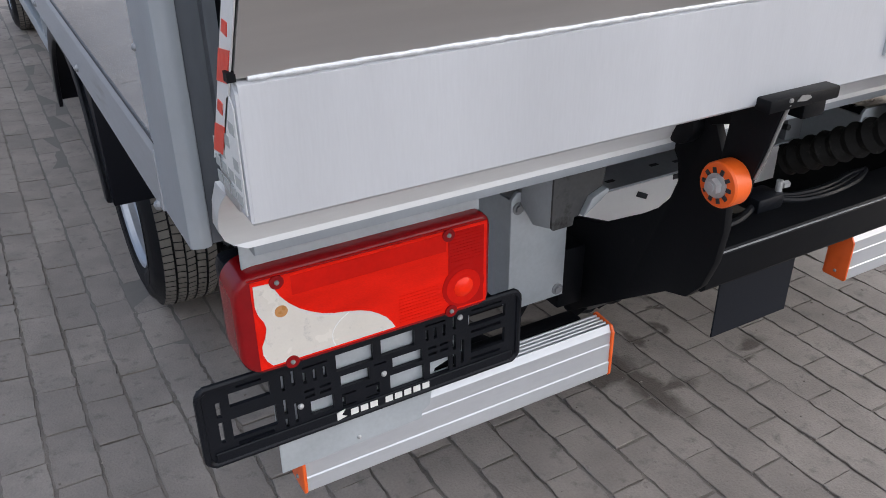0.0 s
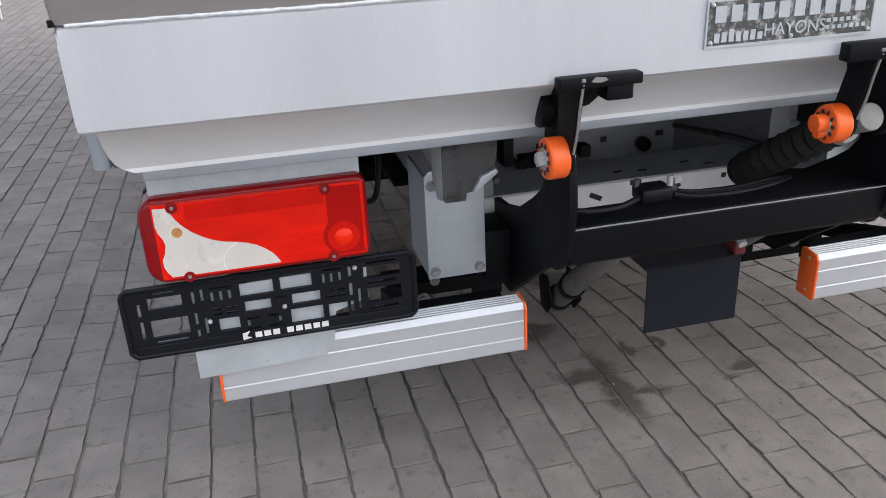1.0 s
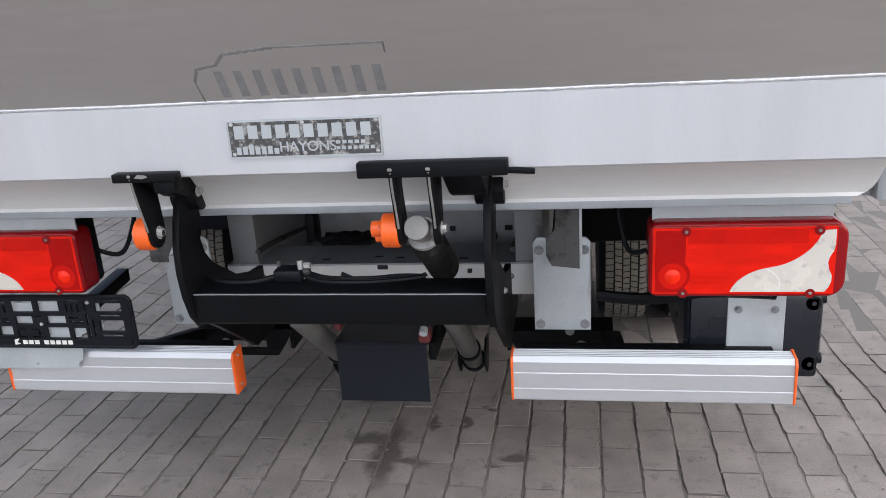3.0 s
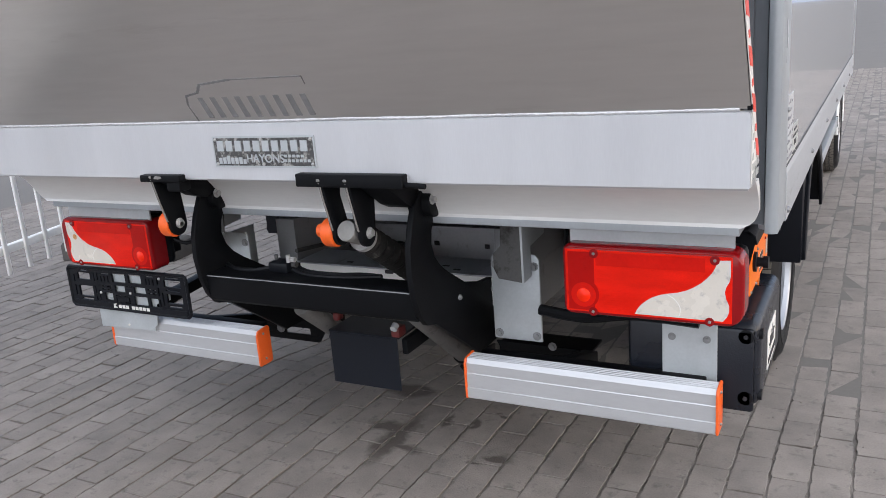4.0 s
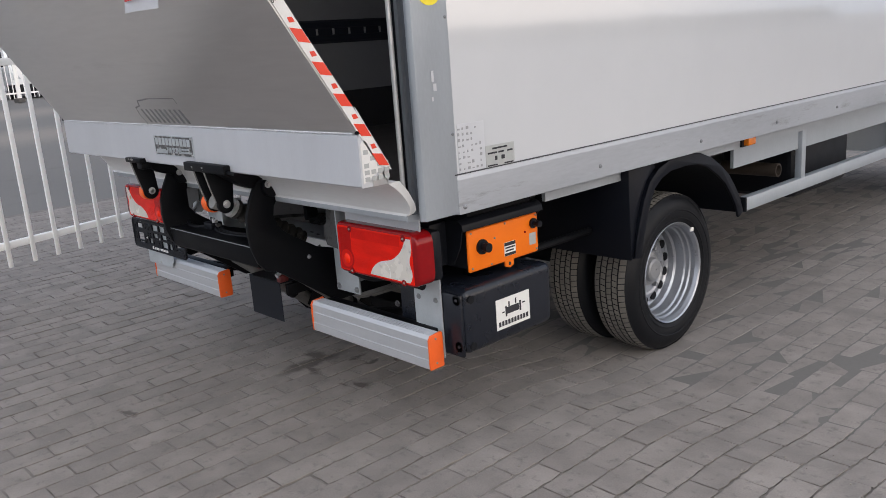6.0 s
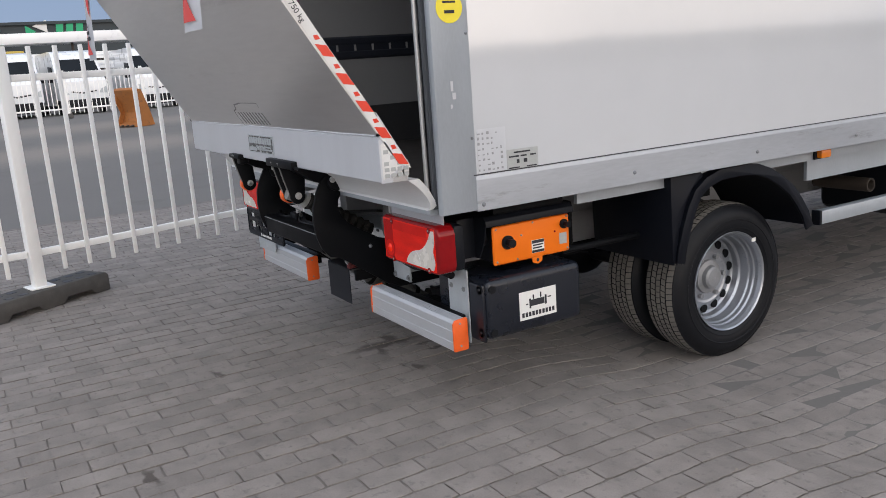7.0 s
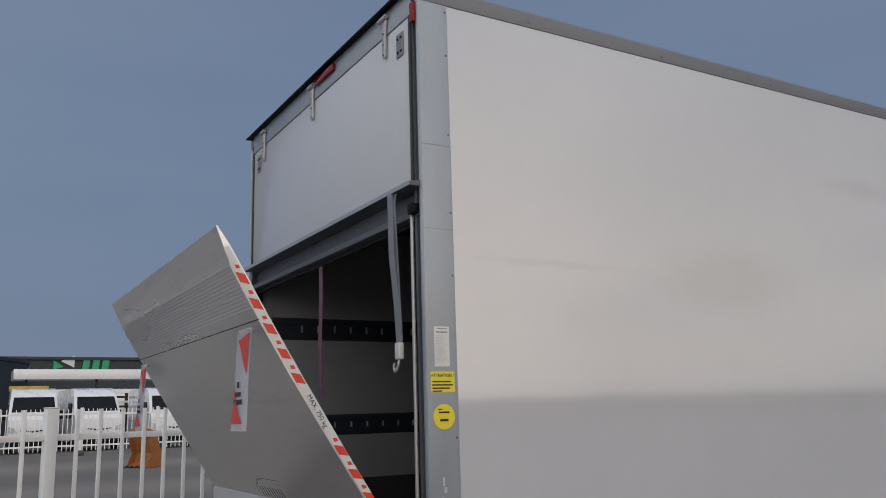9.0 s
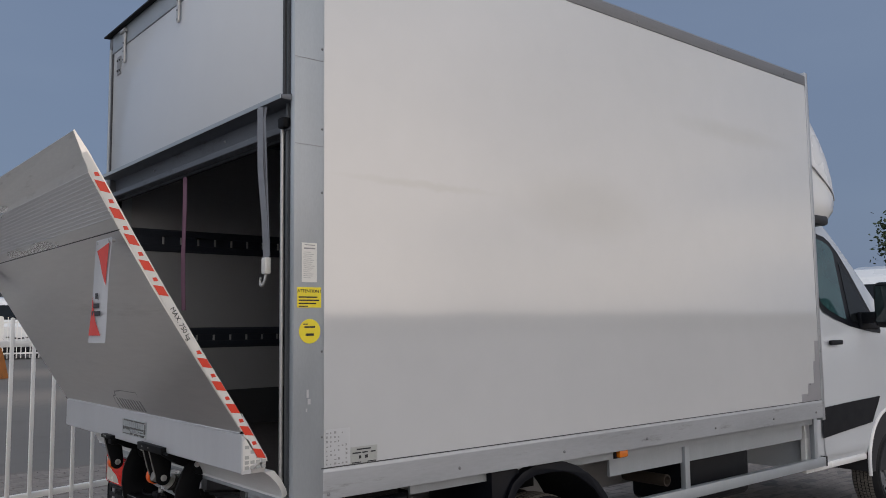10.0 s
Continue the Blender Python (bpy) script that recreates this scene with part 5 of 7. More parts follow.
part("underfloor", box(XL + 0.05, XR - 0.05, 0.11, Y_FRONT - 0.05, 0.800, 0.8045), M_BLACK, T)
# added block, keeps bright paving from showing behind the cross member
part("dark_filler", box(-0.36, 0.31, 0.60, 0.735, 0.420, 0.450, 0.006), M_BLACK, T, "black block added to darken the gap under the floor")
part("pivot_bracket", box(-0.432, -0.373, 0.18, 0.285, 0.40, 0.527, 0.004), M_BLACK, T)
part("silencer", rod((-0.28, 0.90, 0.62), (-0.10, 1.35, 0.60), 0.085, 28, bevel=0.03), M_UNDER, T, "dark silencer under the floor")
random.seed(23)
for k in range(5):
    part("loom", sweep([(-0.262 + 0.032 * q + 0.01 * k, 0.485 + 0.012 * k + random.uniform(-0.008, 0.008), 0.556 + 0.006 * (k % 3) + random.uniform(-0.009, 0.011)) for q in range(6)], 0.009 + 0.003 * (k % 2)), M_RUBBER, T)
part("loom_clip", box(-0.085, -0.055, 0.49, 0.53, 0.552, 0.584, 0.006), M_RUBBER, T)
part("loom_clip", box(-0.29, -0.262, 0.48, 0.54, 0.556, 0.640, 0.006), M_RUBBER, T)
part("axle_beam", join(rod((-0.80, 1.447, 0.272), (0.78, 1.447, 0.272), 0.045, 20), ball((-0.025, 1.455, 0.28), 0.15, 1, 20)), M_BLACK, T, "black rear axle")
for x in (-0.46, 0.41):
    part("leaf_spring", join(*[box(x - 0.035, x + 0.035, 1.475 - 0.6 + 0.12 * k, 1.475 + 0.6 - 0.12 * k, 0.40 - 0.016 * k, 0.412 - 0.016 * k) for k in range(4)]), M_BLACK, T, "black leaf spring")

# control box with an orange front, under a black hood
cb = part("control_box", box(0.80, 0.985, 0.237, 0.560, 0.578, 0.700, 0.008), M_PLASTIC, T, "black control box with an orange front panel")
part("front_panel", box(0.984, 0.997, 0.232, 0.562, 0.570, 0.705, 0.008, 3), M_BOX, cb, "orange front panel")
part("hood", prism([(0.78, 0.745), (0.995, 0.745), (1.012, 0.732), (1.016, 0.712), (1.010, 0.711), (1.006, 0.728), (0.99, 0.737), (0.78, 0.737)], "y", 0.195, 0.568, 0.001), M_PLASTIC, cb, "black hood")
part("hood_side", prism([(0.82, 0.74), (1.0, 0.74), (1.012, 0.72), (1.0, 0.665), (0.965, 0.60), (0.82, 0.60)], "y", 0.195, 0.199), M_PLASTIC, cb)
part("hood_side", prism([(0.82, 0.74), (1.0, 0.74), (1.012, 0.72), (0.985, 0.69), (0.82, 0.62)], "y", 0.564, 0.568), M_PLASTIC, cb)
part("connector", join(rod((0.93, 0.21, 0.66), (0.93, 0.237, 0.66), 0.027, 20), rod((0.93, 0.20, 0.66), (0.93, 0.212, 0.66), 0.02, 20)), M_RUBBER, cb)
for y, z, r in ((0.290, 0.645, 0.024), (0.535, 0.672, 0.017)):
    kn = part("rotary_knob", join(rod((0.996, y, z), (1.004, y, z), r, 24), rod((1.003, y, z), (1.028, y, z), r * 0.5, 16, r * 0.42), rod((1.018, y, z), (1.03, y, z), r * 0.62, 16)), M_PLASTIC, cb, "black rotary knob")
lb = part("panel_label", box(0.9965, 0.9978, 0.392, 0.446, 0.588, 0.634), M_PAPER, cb, "small black and white label")
part("print", bars([(0.393, 0.445, 0.622, 0.633), (0.393, 0.445, 0.589, 0.598), (0.397, 0.442, 0.613, 0.618), (0.397, 0.436, 0.603, 0.608)], lambda u, v, d: (0.9977 + d, u, v)), M_INK, lb)
part("panel_label", box(0.9965, 0.9975, 0.515, 0.548, 0.60, 0.64), M_TAPE_G, cb)
part("lug", prism([(0.395, 0.572), (0.44, 0.572), (0.437, 0.553), (0.418, 0.546), (0.399, 0.553)], "x", 0.988, 0.994), M_BOX, cb)
part("lug_hole", rod((0.9935, 0.418, 0.560), (0.995, 0.418, 0.560), 0.006, 12), M_INK, cb)
for y, z in ((0.245, 0.695), (0.40, 0.697), (0.55, 0.697), (0.245, 0.582), (0.33, 0.579), (0.55, 0.582), (0.495, 0.65), (0.35, 0.66)):
    part("screw", ball((0.997, y, z), 0.004, 1, 8), M_HUB if z != 0.65 else M_DEEP, cb)
part("bracket", box(0.84, 0.98, 0.25, 0.55, 0.745, 0.800), M_BLACK, T)
# battery box
bb = part("battery_box", box(0.72, 1.030, 0.172, 0.584, 0.322, 0.534, 0.026, 4), M_TUB, T, "black moulded battery box with rounded edges")
part("lid_rim", box(0.73, 1.018, 0.162, 0.176, 0.315, 0.520, 0.008), M_TUB, bb)
for z in (0.350, 0.502):
    part("corner_recess", join(rod((1.0, 0.162, z), (1.0, 0.185, z), 0.017, 20), rod((1.02, 0.195, z), (1.033, 0.195, z), 0.013, 20)), M_RUBBER, bb)
    part("screw", rod((1.0, 0.158, z), (1.0, 0.163, z), 0.005, 12), M_INK, bb)
sk = part("white_sticker", box(1.0302, 1.0318, 0.303, 0.462, 0.367, 0.468), M_PAPER, bb, "white sticker with a black emblem")
part("emblem", bars([(0.352, 0.41, 0.412, 0.435), (0.345, 0.352, 0.405, 0.44), (0.412, 0.42, 0.408, 0.442), (0.36, 0.366, 0.436, 0.452), (0.392, 0.398, 0.438, 0.456), (0.33, 0.34, 0.42, 0.424), (0.425, 0.44, 0.43, 0.434)], lambda u, v, d: (1.0316 + d, u, v)), M_INK, sk)
part("name_bars", bars([(0.312 + 0.0145 * k, 0.312 + 0.0145 * k + 0.010, 0.377, 0.393) for k in range(10)], lambda u, v, d: (1.0316 + d, u, v)), M_INK, sk)
bpz = part("battery_plate", box(0.812, 0.938, 0.154, 0.160, 0.300, 0.560, 0.001, 1), M_ZINC, T, "galvanised plate beside the battery box")
for x in (0.835, 0.915):
    part("bolt", moved(bolt((0, 0, 0), (0, 0, 1), 0.006, 0.006), Matrix.Translation((x, 0.154, 0.490)) @ Matrix.Rotation(radians(90), 4, "X")), M_HUB, bpz)

# ---- wheels ----
def wheel(cx, s, cy, outer, name="rear_wheel"):
    """A tyre on a steel rim; cx is the middle of the tyre, s the outward side."""
    cz, R = 0.272, 0.335
    c = (cx, cy, cz)
    hw = 0.098
    FLAT = -0.0545 if cy < 3 else -0.063        # the tyre is pressed flat where it stands
    tyre = lathe([(0.208, -hw * 0.80), (0.222, -hw * 0.92), (0.25, -hw), (0.278, -hw * 0.99), (0.300, -hw * 0.93), (0.314, -hw * 0.80), (R - 0.006, -hw * 0.68), (R - 0.006, hw * 0.68), (0.314, hw * 0.80), (0.300, hw * 0.93), (0.278, hw * 0.99), (0.25, hw), (0.222, hw * 0.92), (0.208, hw * 0.80)], c, 72)
    for v in tyre.verts:
        if v.co.z < FLAT + 0.001:
            v.co.z = FLAT + 0.001
    ty = part(name, tyre, M_RUBBER, T, "black tyre on a silver steel rim", smooth=0.9)
    verts, faces = [], []
    lanes = [(-0.072, -0.045), (-0.039, -0.016), (-0.011, 0.011), (0.016, 0.039), (0.045, 0.072)]
    n_blocks = 84
    for li, (a, b) in enumerate(lanes):
        for k in range(n_blocks):
            t0 = 2 * math.pi * (k + 0.5 * (li % 2)) / n_blocks
            t1 = t0 + 2 * math.pi / n_blocks * 0.87
            skew = 0.012 * (1 if li % 2 else -1)
            base = len(verts)
            for r in (R - 0.008, R):
                for t, x in ((t0, a), (t1, a), (t1 + skew, b), (t0 + skew, b)):
                    rr = r - (0.006 if li in (0, 4) and x in (a if li == 0 else b,) else 0)
                    verts.append((cx + x, cy + rr * math.cos(t), max(cz + rr * math.sin(t), FLAT)))
            faces += [(base + 4, base + 5, base + 6, base + 7), (base, base + 1, base + 5, base + 4), (base + 1, base + 2, base + 6, base + 5), (base + 2, base + 3, base + 7, base + 6), (base + 3, base, base + 4, base + 7)]
    me = bpy.data.meshes.new("tread")
    me.from_pydata([tuple(Vector(v) - ORIGIN[ty.name]) for v in verts], [], faces)
    bm = bmesh.new()
    bm.from_mesh(me)
    bpy.data.meshes.remove(me)
    bmesh.ops.recalc_face_normals(bm, faces=bm.faces[:])
    bmesh.ops.translate(bm, vec=ORIGIN[ty.name], verts=bm.verts[:])
    tread = tagged(part("tread", bm, M_TREAD, ty, "dusty block tread", smooth=0), kind="stuff")
    tread.data.materials.append(M_RUBBER)
    tread.data.polygons.foreach_set("material_index", [0, 1, 1, 1, 1] * (len(faces) // 5))
    part("sidewall_ring", join(lathe([(0.262, s * 0.0985), (0.264, s * 0.1000), (0.267, s * 0.1000), (0.269, s * 0.0985)], c, 64), lathe([(0.229, s * 0.0945), (0.231, s * 0.096), (0.234, s * 0.096), (0.236, s * 0.0965)], c, 64)), M_RUBBER, ty)
    if not outer:
        part("rim", lathe([(0.21, -0.08), (0.19, -0.06), (0.19, 0.06), (0.21, 0.08)], c, 48), M_RIM, ty)
        return ty
    o = s
    barrel = [(0.200, o * 0.070), (0.206, o * 0.086), (0.212, o * 0.091), (0.214, o * 0.088), (0.208, o * 0.078), (0.201, o * 0.072), (0.200, o * 0.052), (0.195, o * 0.046), (0.194, o * 0.030), (0.189, o * 0.024), (0.186, o * 0.010), (0.184, -o * 0.012), (0.176, -o * 0.020), (0.172, -o * 0.045), (0.162, -o * 0.052), (0.150, -o * 0.050), (0.118, -o * 0.036), (0.108, -o * 0.040), (0.003, -o * 0.040)]
    if name == "front_wheel":
        barrel = barrel[:10] + [(0.186, o * 0.02), (0.175, o * 0.03), (0.13, o * 0.045), (0.09, o * 0.052), (0.003, o * 0.052)]
    rim = part("rim", lathe(barrel, c, 72), M_RIM, ty, "silver painted steel rim", smooth=0.30)
    zf = -o * 0.044 if name != "front_wheel" else o * 0.040
    for k in range(14):
        a = 2 * math.pi * (k + 0.3) / 14
        rr = 0.145
        part("vent_hole", rod((cx + zf - o * 0.004, cy + rr * math.cos(a), cz + rr * math.sin(a)), (cx + zf + o * 0.003, cy + rr * math.cos(a), cz + rr * math.sin(a)), 0.0190, 18), M_BLACK, rim)
    h0 = -0.042 * o if name != "front_wheel" else 0.05 * o
    part("hub", join(lathe([(0.075, h0), (0.072, h0 + o * 0.016), (0.052, h0 + o * 0.022), (0.048, h0 + o * 0.040), (0.038, h0 + o * 0.046), (0.020, h0 + o * 0.047), (0.003, h0 + o * 0.048)], c, 32), *[rod((cx + h0, cy + 0.092 * math.cos(a), cz + 0.092 * math.sin(a)), (cx + h0 + o * 0.02, cy + 0.092 * math.cos(a), cz + 0.092 * math.sin(a)), 0.011, 6) for a in [2 * math.pi * k / 6 for k in range(6)]]), M_HUB, rim, "grey hub with wheel nuts")
    part("balance_weight", box(cx + o * 0.086, cx + o * 0.092, cy + 0.13, cy + 0.152, cz + 0.150, cz + 0.166), M_PAPER, rim)
    return ty


for s in (1, -1):
    for cx, outer in ((XC + s * 0.900, True), (XC + s * 0.665, False)):
        wheel(cx, s, 1.447, outer)
    wheel(XC + s * 0.90, s, 5.36, True, "front_wheel")
    # mudguard over the twin wheels
    crown = [(1.036, 0.44), (1.048, 0.50), (1.07, 0.57), (1.10, 0.65), (1.14, 0.715), (1.20, 0.755), (1.28, 0.778), (1.40, 0.781), (1.50, 0.772), (1.58, 0.745), (1.66, 0.70), (1.73, 0.65), (1.785, 0.59), (1.83, 0.53), (1.86, 0.465)]
    under = []
    for k, (y, z) in enumerate(crown):
        a_, b_ = Vector(crown[max(0, k - 1)]), Vector(crown[min(len(crown) - 1, k + 1)])
        d = (b_ - a_).normalized()
        under.append((y + d.y * 0.010, z - d.x * 0.010))
    xa, xb = sorted((XC + s * 0.615, XC + s * 1.078))
    mg = part("mudguard", prism(crown + under[::-1], "x", xa, xb), M_FENDER, T, "black plastic mudguard")
    deep = []
    for k, (y, z) in enumerate(crown):
        a_, b_ = Vector(crown[max(0, k - 1)]), Vector(crown[min(len(crown) - 1, k + 1)])
        d = (b_ - a_).normalized()
        deep.append((y + d.y * 0.045, z - d.x * 0.045))
    la, lb_ = sorted((XC + s * 1.070, XC + s * 1.082))
    part("guard_lip", prism(crown + deep[::-1], "x", la, lb_, 0.003), M_FENDER, mg)
    ra, rb_ = sorted((XC + s * 0.615, XC + s * 1.070))
    part("rear_apron", prism([(1.030, 0.43), (1.022, 0.60), (1.018, 0.781), (1.18, 0.781), (1.195, 0.76), (1.135, 0.72), (1.094, 0.65), (1.064, 0.57), (1.040, 0.44)], "x", ra, rb_, 0.004), M_FENDER, mg)
    part("inner_plate", box(*sorted((XC + s * 0.56, XC + s * 0.565)), 1.12, 1.80, 0.55, 0.79), M_BLACK, mg)
    # longitudinal under the side rail, amber lamp, side guard
    part("floor_side_member", join(box(*sorted((XC + s * 1.02, XC + s * 1.035)), 0.59, 4.03, 0.735, 0.786), box(*sorted((XC + s * 0.985, XC + s * 1.0)), 1.92, 3.95, 0.64, 0.733)), M_GALV, T, "pale longitudinal member under the box")
    la_ = part("side_marker", box(*sorted((XC + s * 1.034, XC + s * 1.068)), 1.925, 1.992, 0.742, 0.778, 0.006), M_AMBER, T, "amber side marker lamp")
    part("lamp_base", box(*sorted((XC + s * 1.03, XC + s * 1.045)), 1.91, 2.007, 0.737, 0.783), M_PLASTIC, la_)
    gx0, gx1 = sorted((XC + s * 0.985, XC + s * 1.025))
    gd = part("side_guard", box(gx0, gx1, 2.0, 4.22, 0.435, 0.495, 0.002), M_GALV, T, "galvanised side guard rail")
    for ya_, yb_ in ((1.985, 2.0), (4.22, 4.238)):
        part("end_plug", box(gx0 - 0.002, gx1 + 0.002, ya_, yb_, 0.432, 0.498, 0.002), M_PLASTIC, gd)
    for y in (2.585, 4.10):
        part("guard_post", box(gx0 + 0.002, gx1 - 0.004, y - 0.022, y + 0.022, 0.495, 0.79, 0.002), M_GALV, gd)
part("tank", box(0.45, 0.88, 2.75, 3.45, 0.34, 0.66, 0.05, 3), M_PLASTIC, T, "black plastic tank")
part("exhaust_tip", lathe([(0.026, 0.0), (0.034, 0.0), (0.034, -0.30), (0.026, -0.30)], (0.90, 2.52, 0.535), 24, True), M_RUST, T, "rusty exhaust outlet")
part("tool_box", box(0.46, 0.78, 0.62, 0.76, 0.50, 0.70, 0.012), M_BLACK, T, "black steel box under the floor")
part("air_pipe", rod((0.90, 0.60, 0.545), (0.86, 1.02, 0.53), 0.014, 12), M_BLACK, T)
# ---- cab ----
def cab_ring(y):
    """Half outline of the cab at y, from the sill over the roof: rows of (half width, z)."""
    if y < 4.75:
        roof = 2.40 - 0.02 * max(0, y - 4.35) / 0.4
    elif y < 5.62:
        roof = 2.38 - 0.96 * ((y - 4.75) / 0.87) ** 1.25
    else:
        roof = 1.42 - 0.34 * ((y - 5.62) / 0.55) ** 1.6
    belt = min(1.34, roof - 0.10)
    nose = 1.0 if y < 5.7 else 1.0 - 0.22 * ((y - 5.7) / 0.47) ** 2
    w0, w1 = 0.955 * nose, 0.985 * nose
    lean = 0.985 * nose - 0.20 * max(0, roof - 0.14 - belt) / 0.8
    return [(w0, 0.40), (w1, 0.50), (w1, 0.85), (w1 + 0.003, belt - 0.1), (w1 - 0.004, belt), (lean + 0.01, max(belt + 0.02, roof - 0.16)), (lean - 0.05, max(belt + 0.04, roof - 0.055)), (lean - 0.20, roof - 0.008), (0.0, roof + 0.012)]


def cab_x(y, z):
    """Half width of the cab at a place on its side."""
    ring = cab_ring(y)
    for (wa, za), (wb, zb) in zip(ring, ring[1:]):
        if za <= z <= zb:
            return wa + (wb - wa) * (z - za) / max(1e-6, zb - za)
    return ring[-2][0]


rows_ = []
for k in range(30):
    y = 4.13 + (6.17 - 4.13) * k / 29
    half = cab_ring(y)
    rows_.append([(XC + w, y, z) for w, z in half] + [(XC - w, y, z) for w, z in half[-2::-1]])
part("cab_shell", loft(rows_), M_CABPAINT, T, "white cab with a raked windscreen")


def skin(outline, off, s):
    """A patch that follows the side of the cab, off metres outside it: outline is a closed line of (y, z)."""
    bm = bmesh.new()
    ring = [bm.verts.new((XC + s * (cab_x(y, z) + off), y, z)) for y, z in outline]
    bm.faces.new(ring)
    bmesh.ops.triangulate(bm, faces=bm.faces[:])
    bmesh.ops.subdivide_edges(bm, edges=bm.edges[:], cuts=3, use_grid_fill=True)
    for v in bm.verts:
        v.co.x = XC + s * (cab_x(v.co.y, v.co.z) + off)
    bmesh.ops.recalc_face_normals(bm, faces=bm.faces[:])
    return bm


WINDOW = [(4.42, 1.62), (4.43, 1.57), (4.47, 1.52), (4.62, 1.46), (4.80, 1.415), (5.05, 1.38), (5.29, 1.355), (5.31, 1.38), (5.18, 1.60), (5.05, 1.80), (4.95, 1.95), (4.87, 2.03), (4.80, 2.065), (4.65, 2.09), (4.52, 2.08), (4.48, 2.04), (4.45, 1.85)]
for s in (1, -1):
    door = part("cab_door", skin([(4.285, 0.50), (4.30, 0.47), (4.93, 0.47), (5.0, 0.58), (5.18, 0.74), (5.40, 0.80), (5.42, 1.31), (5.0, 1.36), (4.30, 1.50), (4.275, 1.2)], 0.006, s), M_CABPAINT, T, "white cab door")
    part("door_seam", sweep([(XC + s * (cab_x(4.28, z) + 0.004), 4.28 + 0.02 * math.sin(z * 2), z) for z in (0.45, 0.7, 0.95, 1.2, 1.45, 1.8, 2.1, 2.2)], 0.004, 6), M_INK, door)
    part("window_trim", skin([(y + (-0.02 if y < 4.5 else 0.0), z + (0.02 if z > 1.7 else -0.022)) for y, z in WINDOW], 0.008, s), M_PLASTIC, door, "black window trim")
    gl = part("side_window", skin([(4.44, 1.62), (4.45, 1.575), (4.49, 1.535), (4.63, 1.478), (4.77, 1.44), (4.82, 1.7), (4.87, 1.96), (4.84, 2.01), (4.78, 2.04), (4.65, 2.065), (4.54, 2.06), (4.50, 2.02), (4.47, 1.85)], 0.012, s), M_CABGLASS, door, "teal tinted side window")
    part("quarter_window", skin([(4.84, 1.43), (5.24, 1.38), (5.10, 1.62), (4.92, 1.89)], 0.012, s), M_VANGLASS, door)
    part("side_strip", skin([(4.25, 0.615), (4.25, 0.825), (4.6, 0.838), (5.0, 0.848), (5.20, 0.852), (5.14, 0.80), (5.08, 0.73), (5.04, 0.665), (4.7, 0.645)], 0.014, s), M_PLASTIC, door, "black protective side strip")
    hd = part("door_handle", box(*sorted((XC + s * 1.002, XC + s * 1.028)), 4.395, 4.575, 1.262, 1.296, 0.010, 3), M_PLASTIC, door, "black door handle")
    mr = part("door_mirror", box(*sorted((XC + s * 1.10, XC + s * 1.30)), 4.92, 5.04, 1.38, 1.72, 0.04, 3), M_PLASTIC, T, "black door mirror")
    part("mirror_arm", join(box(*sorted((XC + s * 0.96, XC + s * 1.13)), 4.96, 5.09, 1.41, 1.50, 0.015), box(*sorted((XC + s * 0.965, XC + s * 1.0)), 4.95, 5.28, 1.37, 1.50, 0.01)), M_PLASTIC, mr)
    part("mirror_glass", box(*sorted((XC + s * 1.12, XC + s * 1.28)), 4.916, 4.921, 1.42, 1.69, 0.002), M_GLASS, mr)
    wc = (5.38, 0.34)
    part("wheel_arch", prism([(wc[0] + 0.40 * math.cos(radians(a)), wc[1] + 0.40 * math.sin(radians(a))) for a in range(-12, 193, 9)], "x", *sorted((XC + s * 0.70, XC + s * 0.992))), M_INK, T, "dark wheel arch")
    part("arch_edge", sweep([(XC + s * 0.988, wc[0] + 0.405 * math.cos(radians(a)), wc[1] + 0.405 * math.sin(radians(a))) for a in range(-10, 191, 25)], 0.014), M_BODY, T)
    part("step_sill", box(*sorted((XC + s * 0.90, XC + s * 0.985)), 4.02, 4.95, 0.395, 0.44, 0.012), M_BODY, T)
    part("fuel_side", box(*sorted((XC + s * 0.93, XC + s * 0.962)), 4.06, 4.20, 0.40, 1.3), M_BODY, T)
part("windscreen", loft([[(XC - w, y, z), (XC + w, y, z), (XC + w, y - 0.012, z - 0.006), (XC - w, y - 0.012, z - 0.006)] for y, z, w in ((4.95, 2.26, 0.62), (5.1, 2.106, 0.66), (5.3, 1.862, 0.70), (5.50, 1.594, 0.74))]), M_GLASS, T, "dark raked windscreen")
# roof fairing against the box front
rows_ = []
DEPTH = [0.70, 0.76, 0.79, 0.80, 0.79, 0.76, 0.72, 0.66, 0.59, 0.51, 0.42, 0.32, 0.20]
for k in range(13):
    f = k / 12
    z = 2.19 + 0.90 * f
    hw = 0.985 - 0.05 * f ** 2 - (0.03 if k == 0 else 0)
    rows_.append([(XC + a * hw, 4.09 + DEPTH[k] * b, z) for a, b in ((-1, 0), (-1, 0.55), (-0.985, 0.72), (-0.94, 0.86), (-0.80, 0.96), (-0.5, 1.0), (0, 1.0), (0.5, 1.0), (0.80, 0.96), (0.94, 0.86), (0.985, 0.72), (1, 0.55), (1, 0))])
fair = part("roof_fairing", loft(rows_), M_BODY, T, "white roof fairing with a dark seam", smooth=1.0)
for s in (1, -1):
    part("seam", sweep([(XC + s * 0.985, 4.10, 2.635), (XC + s * 0.985, 4.30, 2.57), (XC + s * 0.984, 4.50, 2.47), (XC + s * 0.972, 4.64, 2.40), (XC + s * 0.93, 4.76, 2.35)], 0.006, 6), M_INK2, fair)
    part("fairing_foot", box(*sorted((XC + s * 0.72, XC + s * 0.97)), 4.2, 4.58, 2.14, 2.215, 0.025), M_INK, fair)

